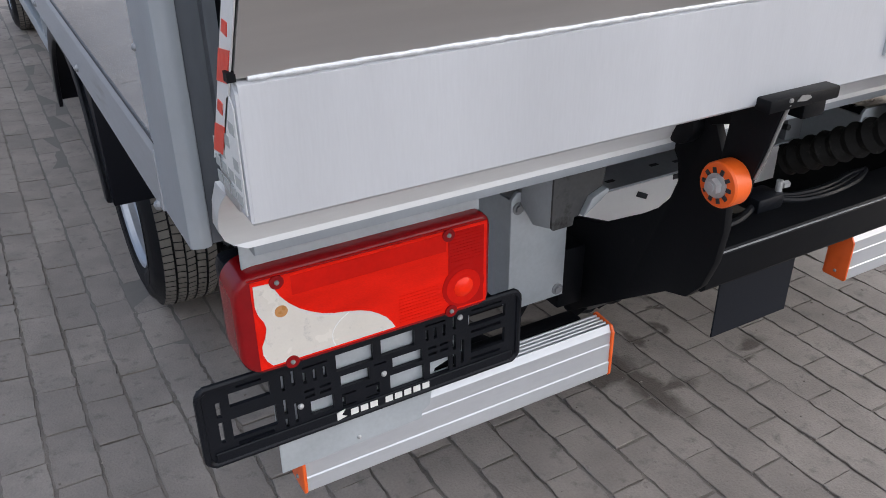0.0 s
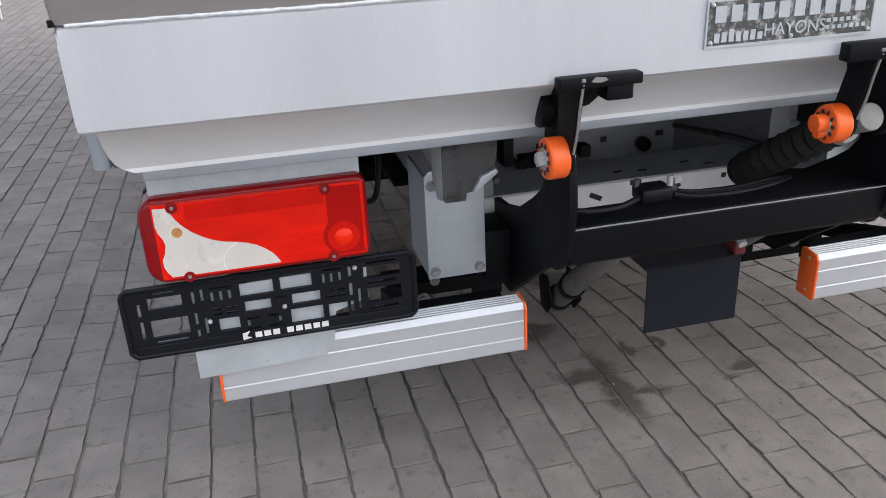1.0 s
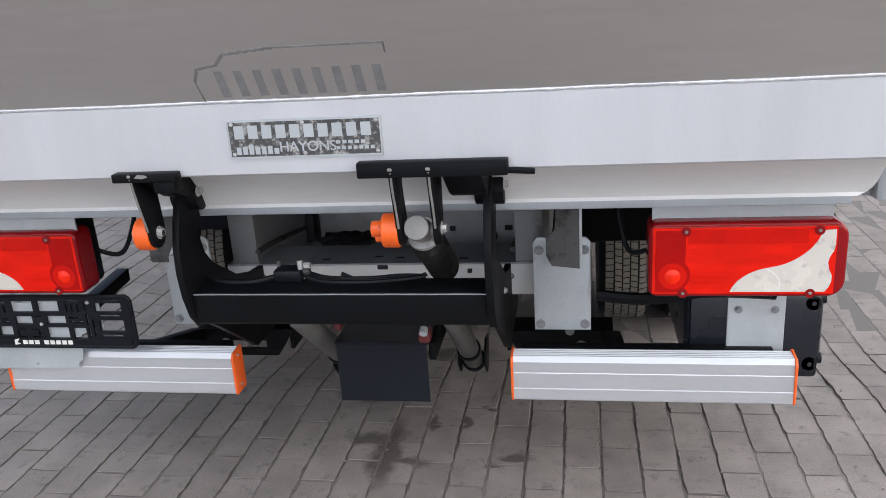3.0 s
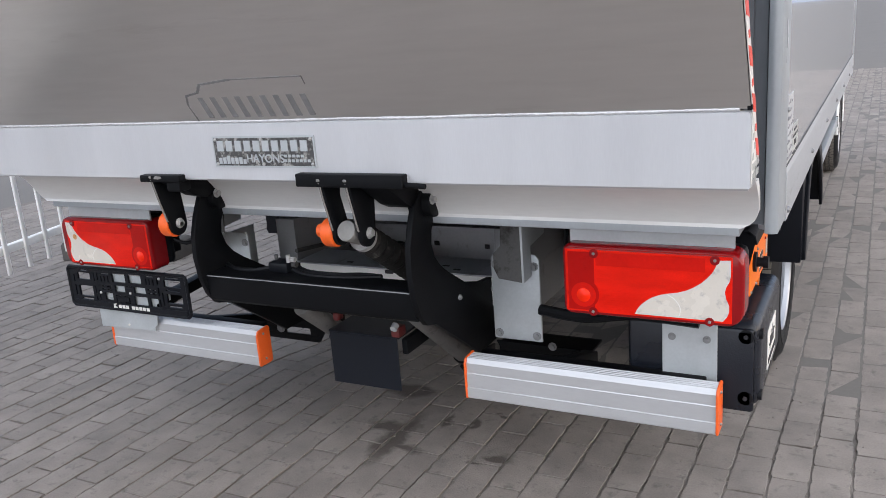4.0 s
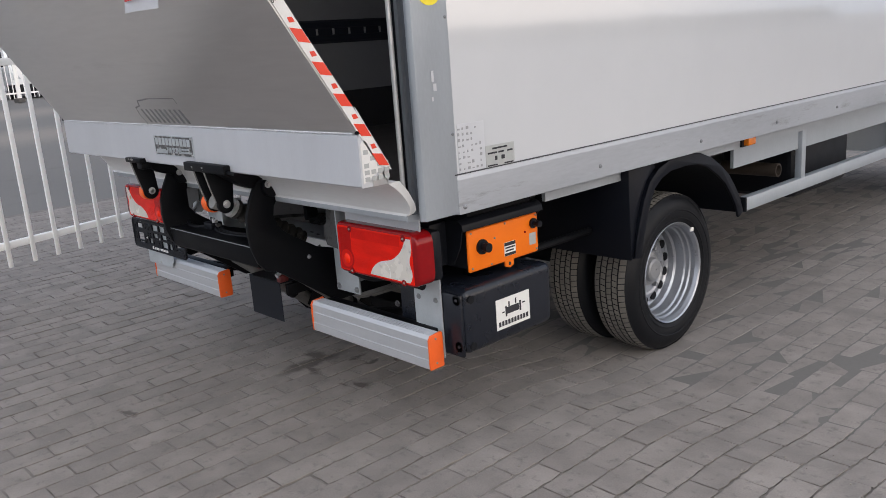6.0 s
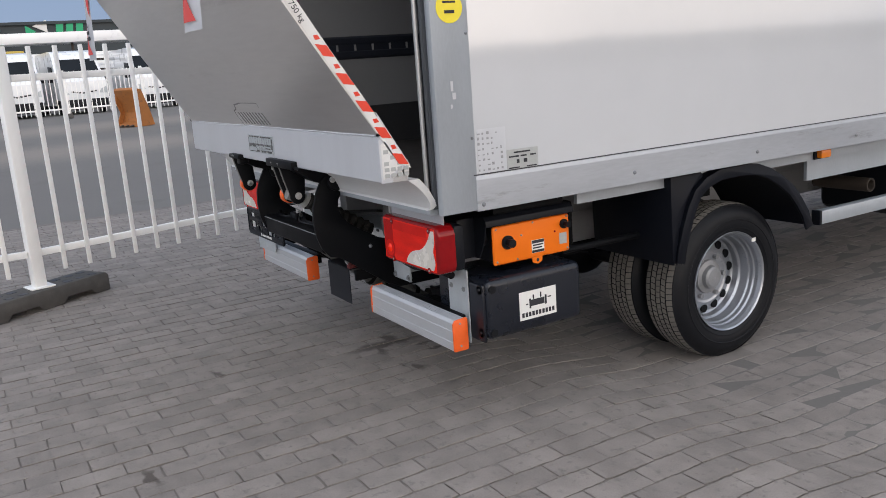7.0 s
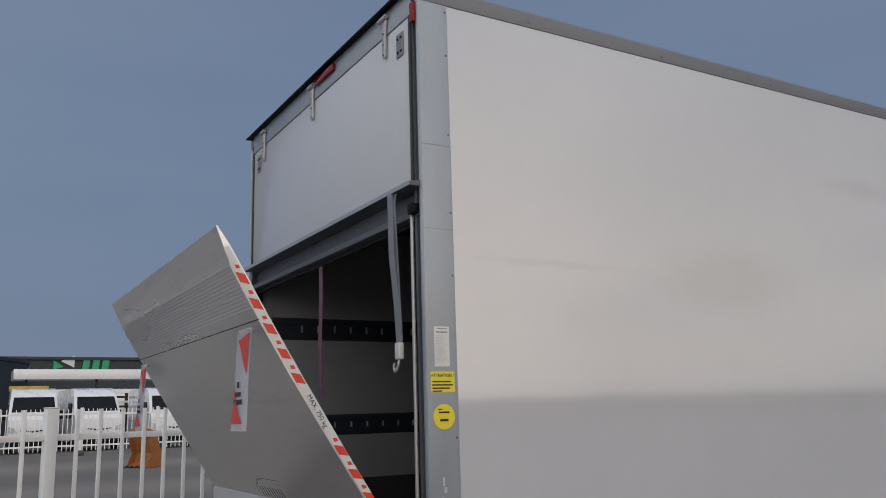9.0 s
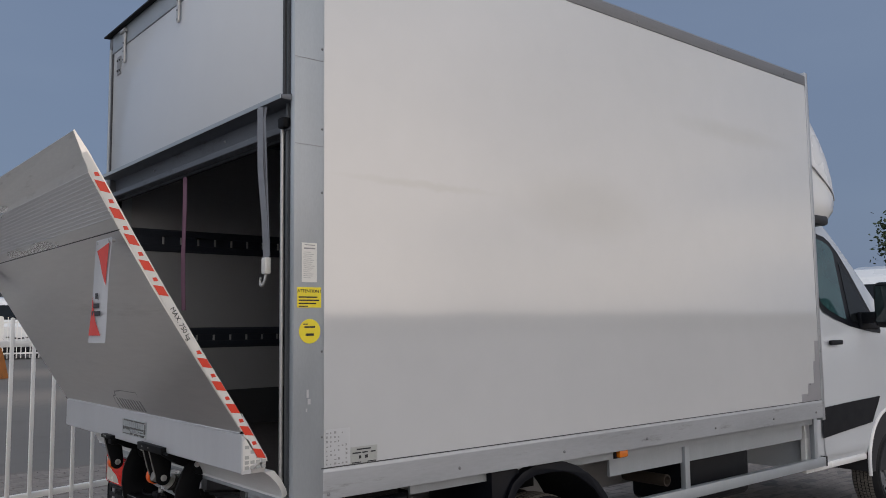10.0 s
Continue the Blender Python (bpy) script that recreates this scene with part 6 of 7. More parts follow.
# ---- straps and flags hanging on the truck ----
def band_strip(points, width, axis, thick=0.002):
    """A flat strap along points, width wide along the given axis vector."""
    w = Vector(axis).normalized() * width / 2
    rows = []
    pts = [Vector(p) for p in points]
    for i, p in enumerate(pts):
        d = (pts[min(i + 1, len(pts) - 1)] - pts[max(i - 1, 0)]).normalized()
        nrm = d.cross(w).normalized() * thick / 2
        rows.append([p - w - nrm, p + w - nrm, p + w + nrm, p - w + nrm])
    return loft(rows)


st = thing("hanging_strap", (0.90, -0.04, 1.62), "grey webbing strap with a hook, hanging from the lintel", "strap")
part("webbing", join(band_strip([(0.895, -0.040, 2.315), (0.905, -0.055, 2.29), (0.905, -0.052, 2.05), (0.90, -0.03, 1.85), (0.897, -0.02, 1.70)], 0.032, (1, 0.3, 0)), band_strip([(0.915, -0.040, 2.315), (0.915, -0.05, 2.25), (0.907, -0.03, 1.9), (0.90, -0.018, 1.71)], 0.03, (1, 0.35, 0))), M_STRAP, st)
part("buckle", box(0.878, 0.916, -0.034, -0.008, 1.640, 1.705, 0.006), M_PAPER, st, "pale plastic buckle")
part("hook", sweep([(0.896, -0.02, 1.645), (0.894, -0.025, 1.615), (0.880, -0.03, 1.595), (0.868, -0.03, 1.610), (0.872, -0.03, 1.628)], 0.006), M_STEEL, st)
ps = thing("hanging_strap", (-0.05, 0.03, 1.5), "faded purple webbing strap hanging from the lintel", "strap")
part("webbing", band_strip([(-0.05, 0.035, 2.20), (-0.048, 0.035, 2.0), (-0.046, 0.03, 1.8), (-0.04, 0.03, 1.65), (-0.03, 0.03, 1.52)], 0.030, (0.9, 0.2, 0)), M_STRAP_P, ps)


def warning_flag(x, s_top, off):
    """A cloth flag of white and red triangles, hung on the outer face of the platform."""
    y0, z0 = on_plate(s_top, -0.012 - (0.023 if x > 0 else 0.008))
    f = thing("warning_flag", (x, y0, z0 - 0.40), "white cloth warning flag with red triangles, hung on the platform", "flag", "platform flags")
    cols, rws = 6, 14
    verts, faces = [], []
    for j in range(rws + 1):
        v = j / rws
        for i in range(cols + 1):
            u = i / cols
            yy = y0 - 0.004 + v * 0.02 * off + 0.006 * math.sin(u * 5 + v * 3) * v
            verts.append(Vector((x - 0.083 + 0.166 * u, yy - 0.02 * v, z0 - 0.352 * v)))
    bm = bmesh.new()
    vs = [bm.verts.new(v) for v in verts]
    for j in range(rws):
        for i in range(cols):
            a = j * (cols + 1) + i
            bm.faces.new((vs[a], vs[a + 1], vs[a + cols + 2], vs[a + cols + 1]))
    solid = bmesh.ops.solidify(bm, geom=bm.faces[:], thickness=0.002)
    cl = part("cloth", bm, M_CLOTH, f)

    def tri(pts):
        bm2 = bmesh.new()
        n = 7
        grid_ = []
        for (ua, va), (ub, vb), (uc, vc) in [pts]:
            for a in range(n + 1):
                for b in range(n + 1 - a):
                    c = n - a - b
                    u, v = (ua * a + ub * b + uc * c) / n, (va * a + vb * b + vc * c) / n
                    yy = y0 - 0.004 + v * 0.02 * off + 0.006 * math.sin(u * 5 + v * 3) * v - 0.02 * v - 0.004
                    grid_.append(((a, b), bm2.verts.new((x - 0.083 + 0.166 * u, yy, z0 - 0.352 * v))))
        at_ = dict(grid_)
        for a in range(n):
            for b in range(n - a):
                bm2.faces.new((at_[(a, b)], at_[(a + 1, b)], at_[(a, b + 1)]))
                if a + b < n - 1:
                    bm2.faces.new((at_[(a + 1, b)], at_[(a + 1, b + 1)], at_[(a, b + 1)]))
        bmesh.ops.recalc_face_normals(bm2, faces=bm2.faces[:])
        return bm2
    part("red_triangle", tri([(0.18, 0.11), (0.93, 0.05), (0.93, 0.46)]), M_CLOTH_R, f)
    part("red_triangle", tri([(0.10, 0.55), (0.10, 0.93), (0.80, 0.93)]), M_CLOTH_R, f)
    part("print", bars([(x - 0.03, x + 0.03, z0 - 0.235, z0 - 0.220), (x - 0.045, x + 0.045, z0 - 0.262, z0 - 0.245), (x - 0.012, x + 0.012, z0 - 0.205, z0 - 0.185)], lambda u, v, d: (u, y0 - 0.024 - d, v)), M_INK, f)
    for dx in (-0.06, 0.06):
        part("eyelet", rod((x + dx, y0 - 0.008, z0 - 0.01), (x + dx, y0 + 0.012, z0 - 0.01), 0.006, 10), M_STEEL, f)


warning_flag(0.915, 0.815, 0.0)
warning_flag(-0.975, 0.800, 0.0)
# ---- white bar fence on recycled blocks ----
def fence(a, b, foot_turn):
    """One length of bar fence from a to b, with the post and the foot at a."""
    a, b = Vector((*a, 0)), Vector((*b, 0))
    d = b - a
    length = d.length
    f = thing("fence", (0, 0, 0), "white painted steel bar fence on a dark grey recycled foot", "fence", "yard fence")
    part("top_rail", box(0.036, length - 0.036, -0.018, 0.018, 1.325, 1.365, 0.003), M_FENCE, f)
    part("bottom_rail", box(0.036, length - 0.036, -0.018, 0.018, 0.305, 0.345, 0.003), M_FENCE, f)
    n, step = int((length - 0.25) / 0.152) + 1, 0.1517
    first = part("bar", box(-0.0135, 0.0135, -0.032, -0.019, 0.20, 1.52, 0.003), M_FENCE, f)
    first.location = (0.160, 0, 0)
    for k in range(1, n):
        ob = first.copy()
        scene.collection.objects.link(ob)
        ob.location = (0.160 + step * k, 0, 0)
    post = part("post", box(-0.035, 0.035, -0.035, 0.035, 0.117, 1.525, 0.004), M_FENCE, f)
    part("post_cap", box(-0.037, 0.037, -0.037, 0.037, 1.526, 1.534, 0.003), M_FENCE, post)
    part("base_plate", box(-0.07, 0.07, -0.07, 0.07, 0.119, 0.127, 0.002), M_FENCE, post)
    turn = math.atan2(d.y, d.x)
    lay = Matrix.Rotation(radians(foot_turn) - turn, 4, "Z")
    pts = [(-0.41, 0.0), (-0.41, 0.10), (-0.39, 0.118), (0.39, 0.118), (0.41, 0.10), (0.41, 0.0), (0.30, 0.0), (0.27, 0.035), (0.10, 0.035), (0.07, 0.0), (-0.07, 0.0), (-0.10, 0.035), (-0.27, 0.035), (-0.30, 0.0)]
    foot = part("foot", moved(prism(pts, "y", -0.11, 0.11, 0.006), lay), M_BLOCK, f, "dark grey recycled plastic foot")
    for x in (-0.33, -0.24, -0.15, 0.15, 0.24, 0.33):
        for y in (-0.055, 0.055):
            part("socket", moved(box(x - 0.022, x + 0.022, y - 0.02, y + 0.02, 0.117, 0.1195), lay), M_INK, foot)
    f.matrix_world = Matrix.Translation(a) @ Matrix.Rotation(turn, 4, "Z")


FP = [(-1.95, -3.85), (-2.13, -0.96), (-2.90, 1.80), (-2.86, 4.6), (-2.95, 7.4)]
for k, (a, b) in enumerate(zip(FP, FP[1:])):
    fence(a, b, (121, 121, 10, 100)[k])

# ---- far side of the yard ----
def far_fence(x, y0, y1):
    z = rise(x)
    f = thing("far_fence", (0, 0, 0), "distant white bar fence across the yard", "fence")
    y, first = y0, None
    while y < y1 - 0.1:
        e = min(y1, y + 2.8)
        part("rail", join(box(x - 0.02, x + 0.02, y, e, z + 1.45, z + 1.51), box(x - 0.02, x + 0.02, y, e, z + 0.28, z + 0.34)), M_FENCE, f)
        part("post", box(x - 0.05, x + 0.05, y - 0.05, y + 0.05, z, z + 1.72), M_FENCE, f)
        part("foot", box(x - 0.3, x + 0.3, y - 0.12, y + 0.12, z - 0.03, z + 0.13, 0.02), M_BLOCK, f)
        n = int((e - y) / 0.16)
        for k in range(n):
            if first is None:
                first = part("bar", box(x - 0.0, x + 0.014, -0.014, 0.014, z + 0.12, z + 1.68), M_FENCE, f)
                ob = first
            else:
                ob = first.copy()
                scene.collection.objects.link(ob)
            ob.location = (0, y + 0.16 * (k + 0.5), 0)
        y = e
    return f


far_fence(-31.0, -14, 24)


def van(name, label, sill=1.72, brow=2.34):
    """A white panel van seen from the front: body, windscreen, side windows, grille slots, lamps, dark bumper, wheels. Nose towards +x."""
    v = thing(name, (0, 0, 0), label, "van", "parked vans")
    prof = [(0.0, 0.62), (0.02, 0.80), (-0.03, sill - 0.34), (-0.45, sill - 0.06), (-1.05, brow), (-1.20, brow + 0.16), (-1.5, 2.66), (-1.9, 2.74), (-5.6, 2.74), (-5.72, 2.5), (-5.75, 0.45), (-5.5, 0.40), (-1.5, 0.40), (-1.5, 0.62)]
    rows = []
    for w, inset in ((-0.98, 0.05), (-0.93, 0.0), (0.93, 0.0), (0.98, 0.05)):
        rows.append([(x - inset if x > -3 else x + inset, w if z < 1.4 else w * (1 - 0.10 * (z - 1.4) / 1.2), z) for x, z in prof])
    part("body", loft(rows), M_BODY, v, smooth=0.25)
    lean = Vector((-0.60, brow - sill + 0.06)).normalized()
    out_ = Vector((lean.y, -lean.x)) * 0.03
    lo_, hi_ = Vector((-0.45, sill - 0.06)) + lean * 0.06, Vector((-1.05, brow)) - lean * 0.02
    glass = []
    for p, w in ((lo_, 0.84), (hi_, 0.78)):
        glass.append([(p.x + out_.x, -w, p.y + out_.y), (p.x + out_.x, w, p.y + out_.y), (p.x - out_.x, w, p.y - out_.y), (p.x - out_.x, -w, p.y - out_.y)])
    part("windscreen", loft(glass), M_WSCREEN, v, "dark windscreen", smooth=0)
    part("wiper", join(*[rod((lo_.x + out_.x * 1.3, y, lo_.y + out_.y * 1.3 + 0.01), (lo_.x + out_.x * 1.3 + lean.x * 0.2, y + 0.42, lo_.y + out_.y * 1.3 + lean.y * 0.2), 0.012, 6) for y in (-0.55, 0.05)]), M_INK, v)
    for s in (1, -1):
        part("side_window", prism([(-1.0, 1.50), (-1.32, 2.05), (-2.05, 2.10), (-2.05, 1.50)], "y", *sorted((s * 0.90, s * 0.965))), M_WSCREEN, v)
        part("headlight", prism([(0.93 * s, 0.84), (0.93 * s, 1.12), (0.72 * s, 1.04), (0.60 * s, 0.86)], "x", -0.12, 0.024), M_ZINC, v)
        part("mirror", box(-1.05, -0.93, *sorted((s * 1.0, s * 1.2)), 1.40, 1.76, 0.03), M_PLASTIC, v)
        for x in (-0.95, -4.6):
            part("wheel", moved(lathe([(0.18, -0.1), (0.33, -0.1), (0.345, -0.07), (0.345, 0.07), (0.33, 0.1), (0.18, 0.1)], (0, 0, 0), 28), Matrix.Translation((x, s * 0.86, 0.345)) @ Matrix.Rotation(radians(90), 4, "Z")), M_RUBBER, v)
    for k in range(7):
        y = -0.45 + 0.15 * k
        part("grille_slot", box(-0.03, 0.026, y - 0.055, y + 0.055, 0.86 + 0.06 * abs(k - 3) / 3, 0.92 + 0.06 * abs(k - 3) / 3), M_INK, v)
    part("bumper", box(-1.2, 0.05, -0.93, 0.93, 0.20, 0.63, 0.05), M_PLASTIC, v, "dark plastic bumper")
    return v


v0 = van("panel_van", "white panel van parked nose-on behind the far fence")
v1 = van("minibus", "white minibus with a tall dark windscreen behind the far fence", 1.34, 2.44)
VANS = [(-35.5, -8.6), (-35.2, -5.5), (-35.2, -1.1), (-35.4, 1.5), (-35.6, 4.1), (-35.3, 7.2), (-35.7, 10.6), (-35.4, 13.6), (-36, 16.6)]
for i, (x, y) in enumerate(VANS):
    m = Matrix.Translation((x, y, rise(x) - 0.055)) @ Matrix.Rotation(radians((-3, 2, 4, -2, 3, 1, -4, 2, 0)[i]), 4, "Z")
    if i in (0, 2):
        (v0 if i == 0 else v1).matrix_world = m
    else:
        copy_thing(v0, m)
# white trailers standing behind the vans
for x, y0, y1, z0, z1 in ((-47, -16, -2, 1.2, 3.2), (-48, 1.25, 14.5, 3.55, 4.1), (-46, 16, 30, 1.2, 3.5)):
    z = rise(x)
    tr = thing("flat_trailer", (x, (y0 + y1) / 2, z), "white trailer body standing behind the vans", "trailer")
    part("body", box(x - 1.2, x + 1.2, y0, y1, z + z0, z + z1, 0.02), M_BODY, tr)
    part("chassis", box(x - 0.5, x + 0.5, y0 + 0.3, y1 - 0.3, z + 0.9, z + min(z0, 1.5)), M_PLASTIC, tr)
    if z0 > 3:
        part("lower_body", box(x - 1.0, x + 1.0, y0 + 0.2, y1 - 0.6, z + 1.5, z + 3.0, 0.02), M_BODY, tr)
        for y in (y0 + 0.6, y0 + 4.2, y0 + 7.9, y1 - 1.0):
            part("post", box(x + 0.6, x + 0.75, y, y + 0.12, z + 3.0, z + z0), M_RUST, tr)
    for y in (y0 + 1.5, y0 + 2.8, y1 - 1.6):
        part("wheel", lathe([(0.2, -0.15), (0.5, -0.15), (0.52, 0), (0.5, 0.15), (0.2, 0.15)], (x + 1.05, y, z + 0.5), 28), M_RUBBER, tr)
M_OCHRE = mat("ochre_paint", (0.50, 0.36, 0.06), 0.55, var=0.2, scale=3, dirt=(0.25, 0.20, 0.10), dirt_at=0.58)
yl = thing("yellow_beam", (-44, 3.2, 0.2), "yellow steel beam on the trailer", "beam")
part("beam", box(-44.3, -43.9, 0.93, 2.75, 3.10, 3.36, 0.03), M_OCHRE, yl)
part("beam_leg", join(box(-44.2, -44.0, 1.1, 1.25, 0.2, 3.10), box(-44.2, -44.0, 2.4, 2.55, 0.2, 3.10)), M_PLASTIC, yl)
# stacked trailer frames behind the vans
for x, y, z, l in ((-41.5, 4.2, 2.15, 2.2), (-41.8, 7.6, 2.05, 2.6), (-41.6, -2.6, 2.0, 2.4)):
    fr = thing("trailer_frame", (x, y + l / 2, rise(x)), "dark and white stacked trailer frames behind the vans", "trailer", "stacked frames")
    for k in range(4):
        part("frame_beam", box(x - 0.1, x + 0.1, y + 0.1 * (k % 2), y + l - 0.15 * (k % 3), z + 0.24 * k, z + 0.24 * k + 0.10, 0.01), M_BODY if k % 2 else M_RUST, fr)
    for yy in (y + 0.2, y + l - 0.3):
        part("upright", box(x - 0.08, x + 0.08, yy, yy + 0.14, rise(x) - 0.02, z + 0.8), M_RUST, fr)
# excavator bucket on the ground
bk = thing("digger_bucket", (0, 0, 0), "rusty orange digger bucket lying on the yard", "bucket")
shell = [(0.0, 0.0), (0.62, 0.02), (0.72, 0.10), (0.60, 0.55), (0.42, 0.95), (0.30, 1.25), (0.12, 1.38), (0.02, 1.30), (0.10, 1.15), (0.28, 0.80), (0.36, 0.50), (0.30, 0.18), (0.0, 0.05)]
part("shell", prism([(x * 1.15 - 0.4, z) for x, z in shell], "y", -0.5, 0.5, 0.01), M_BUCKET, bk)
part("cheek", join(*[prism([(-0.40, 0.0), (0.42, 0.02), (0.25, 0.62), (0.0, 1.3), (-0.25, 1.35), (-0.30, 0.9), (-0.15, 0.5)], "y", y, y + 0.03) for y in (-0.53, 0.50)]), M_BUCKET, bk)
part("tooth", join(*[prism([(-0.42, 0.0), (-0.62, 0.03), (-0.42, 0.09)], "y", y, y + 0.09) for y in (-0.42, -0.16, 0.10, 0.34)]), M_RUST, bk)
bk.matrix_world = Matrix.Translation((-22.0, 3.45, rise(-22.0) - 0.055)) @ Matrix.Rotation(radians(120), 4, "Z") @ Matrix.Scale(0.80, 4)
# dark hall with a lit sign far behind
hall = thing("dealer_hall", (-96, 20, 0.5), "long dark clad hall with a green and white sign", "building")
hz = rise(-60)
part("wall", box(-110, -96, -8, 90, hz - 0.4, hz + 8.0), M_HALL, hall)
part("roof_edge", box(-110.3, -95.7, -8.3, 90.3, hz + 8.0, hz + 8.3), M_HALL, hall)
part("annex", box(-108, -95, -60, -9, hz - 0.4, hz + 7.9), M_HALL2, hall, "paler grey annex")
part("annex_roof", box(-108.3, -94.7, -60.3, -8.7, hz + 7.9, hz + 8.7), M_HALL, hall)
for k in range(6):
    wn_ = part("window", box(-94.99, -94.9, -56 + 7.5 * k, -52 + 7.5 * k, hz + 5.6, hz + 7.0), M_GLASS, hall)
    part("window_frame", join(box(-94.92, -94.85, -56.2 + 7.5 * k, -51.8 + 7.5 * k, hz + 7.0, hz + 7.2), box(-94.92, -94.85, -54.1 + 7.5 * k, -53.9 + 7.5 * k, hz + 5.6, hz + 7.0)), M_PAPER, wn_)
sy = 7.7
part("sign_mark", prism([(sy, hz + 6.85), (sy, hz + 7.95), (sy + 1.0, hz + 7.25)], "x", -95.95, -95.8), M_GREEN, hall)
part("sign_mark", prism([(sy + 0.7, hz + 7.85), (sy + 2.1, hz + 8.45), (sy + 2.1, hz + 7.15)], "x", -95.95, -95.8), M_PAPER, hall)
part("sign_bars", join(*[prism([(sy + 2.9 + 1.0 * k, hz + 7.00), (sy + 3.05 + 1.0 * k, hz + 8.20), (sy + 3.75 + 1.0 * k, hz + 8.20), (sy + 3.6 + 1.0 * k, hz + 7.00)], "x", -95.95, -95.8) for k in range(3)]), M_GREEN, hall, "green sign letters as plain blocks")
for y in (30, 45, 60):
    part("gate", box(-95.98, -95.9, y, y + 5, hz, hz + 4.5), M_HALL2, hall)

drum = thing("round_hall", (-88, -4.5, hz), "round dark clad hall with small framed windows", "building")
part("wall", moved(lathe([(9.2, 0.0), (9.2, 6.85), (9.35, 6.9), (9.35, 7.2), (0.02, 7.25)], (0, 0, 0), 64), Matrix.Translation((-88, -4.5, hz)) @ Matrix.Rotation(radians(-90), 4, "Y")), M_DRUM, drum)
for k in range(4):
    a_ = radians(-12 + 16 * k)
    fr_ = part("window", moved(box(9.2, 9.27, -0.65, 0.65, 5.45, 6.25), Matrix.Translation((-88, -4.5, hz)) @ Matrix.Rotation(a_, 4, "Z")), M_GLASS, drum)
    part("window_frame", moved(join(box(9.25, 9.32, -0.72, 0.72, 6.22, 6.32), box(9.25, 9.32, -0.72, 0.72, 5.38, 5.48), box(9.25, 9.32, -0.05, 0.05, 5.48, 6.22), box(9.25, 9.32, -0.72, -0.62, 5.48, 6.22), box(9.25, 9.32, 0.62, 0.72, 5.48, 6.22)), Matrix.Translation((-88, -4.5, hz)) @ Matrix.Rotation(a_, 4, "Z")), M_HALL2, fr_)

# vehicle beside the cab and a tree, beyond the front of the truck
copy_thing(v0, Matrix.Translation((-2.05, 12.4, 0)) @ Matrix.Rotation(radians(-84), 4, "Z") @ Matrix.Scale(0.88, 4))


def tree(p, h, r, seed):
    rnd = random.Random(seed)
    t = thing("tree", p, "dark green broadleaf tree beyond the yard", "tree")
    base = Vector(p)
    limbs = [rod(base, base + Vector((0, 0, h * 0.45)), 0.22, 10, 0.14)]
    tips = []
    for k in range(9):
        a = rnd.uniform(0, 6.28)
        st_ = base + Vector((0, 0, h * rnd.uniform(0.25, 0.45)))
        en = base + Vector((math.cos(a) * r * rnd.uniform(0.4, 0.8), math.sin(a) * r * rnd.uniform(0.4, 0.8), h * rnd.uniform(0.5, 0.9)))
        limbs.append(rod(st_, en, 0.09, 7, 0.03))
        tips += [st_.lerp(en, f) for f in (0.5, 0.75, 1.0)]
    part("trunk", join(*limbs), M_BARK, t)
    verts, faces = [], []
    for k in range(26000):
        c = rnd.choice(tips) + Vector((rnd.gauss(0, r * 0.14), rnd.gauss(0, r * 0.14), rnd.gauss(0, h * 0.07)))
        u = Vector((rnd.gauss(0, 1), rnd.gauss(0, 1), rnd.gauss(0, 1))).normalized()
        w = u.cross(Vector((rnd.gauss(0, 1), rnd.gauss(0, 1), rnd.gauss(0, 1)))).normalized()
        s_ = rnd.uniform(0.07, 0.17)
        i = len(verts)
        verts += [c - base + u * s_, c - base + w * s_ * 0.6, c - base - u * s_, c - base - w * s_ * 0.6]
        faces.append((i, i + 1, i + 2, i + 3))
    me = bpy.data.meshes.new("crown")
    me.from_pydata([tuple(v) for v in verts], [], faces)
    me.materials.append(M_LEAF)
    ob = new("crown", me)
    ob.parent = t
    tagged(ob, kind="stuff")


tree((-10.6, 42.0, 0), 8.0, 3.4, 4)

# low hedge and sheds along the far side of the yard, on the bright side
bm_ = bmesh.new()
rnd_ = random.Random(9)
line_ = [(-140 + 4 * k, 3.3 + rnd_.uniform(-0.25, 0.35)) for k in range(91)]
lo_row = [bm_.verts.new((90, y, -0.05)) for y, z in line_]
hi_row = [bm_.verts.new((90, y, z)) for y, z in line_]
for k in range(90):
    bm_.faces.new((lo_row[k], lo_row[k + 1], hi_row[k + 1], hi_row[k]))
tagged(part("backdrop", bm_, M_WOODS, smooth=0), "low dark hedge line far across the yard", "hedge", kind="structure")

# ---- paving: bricks of 10 x 20 cm laid along the truck ----
def dip(x, y):
    """The paving sinks a little towards the drain under the truck."""
    f = max(0.0, min(1.0, (x + 1.7) / 0.6)) * max(0.0, min(1.0, (y - 0.55) / 0.6))
    return -0.054 * f * f * (3 - 2 * f)


def sand_bed():
    bm = bmesh.new()
    xs = [-5.6, -4, -3, -2.2] + [-1.9 + 0.016 * k for k in range(225)] + [2, 4, 8]
    ys = [-6, -3] + [-1.8 + 0.022 * k for k in range(137)] + [1.5, 3, 6, 10, 16]
    grid = [[bm.verts.new((x, y, dip(x, y) + min(-0.0030, -0.0042 + 0.0030 * noise.noise((x * 9, y * 5, 0.3)) + 0.0020 * noise.noise((x * 60, y * 40, 7.7))))) for y in ys] for x in xs]
    for i in range(len(xs) - 1):
        for j in range(len(ys) - 1):
            bm.faces.new((grid[i][j], grid[i + 1][j], grid[i + 1][j + 1], grid[i][j + 1]))
    return bm


pave = tagged(part("pavement", sand_bed(), M_SAND), "brick pavers in stretcher bond, worn and dirty", "pavement", kind="structure")
rng = random.Random(21)


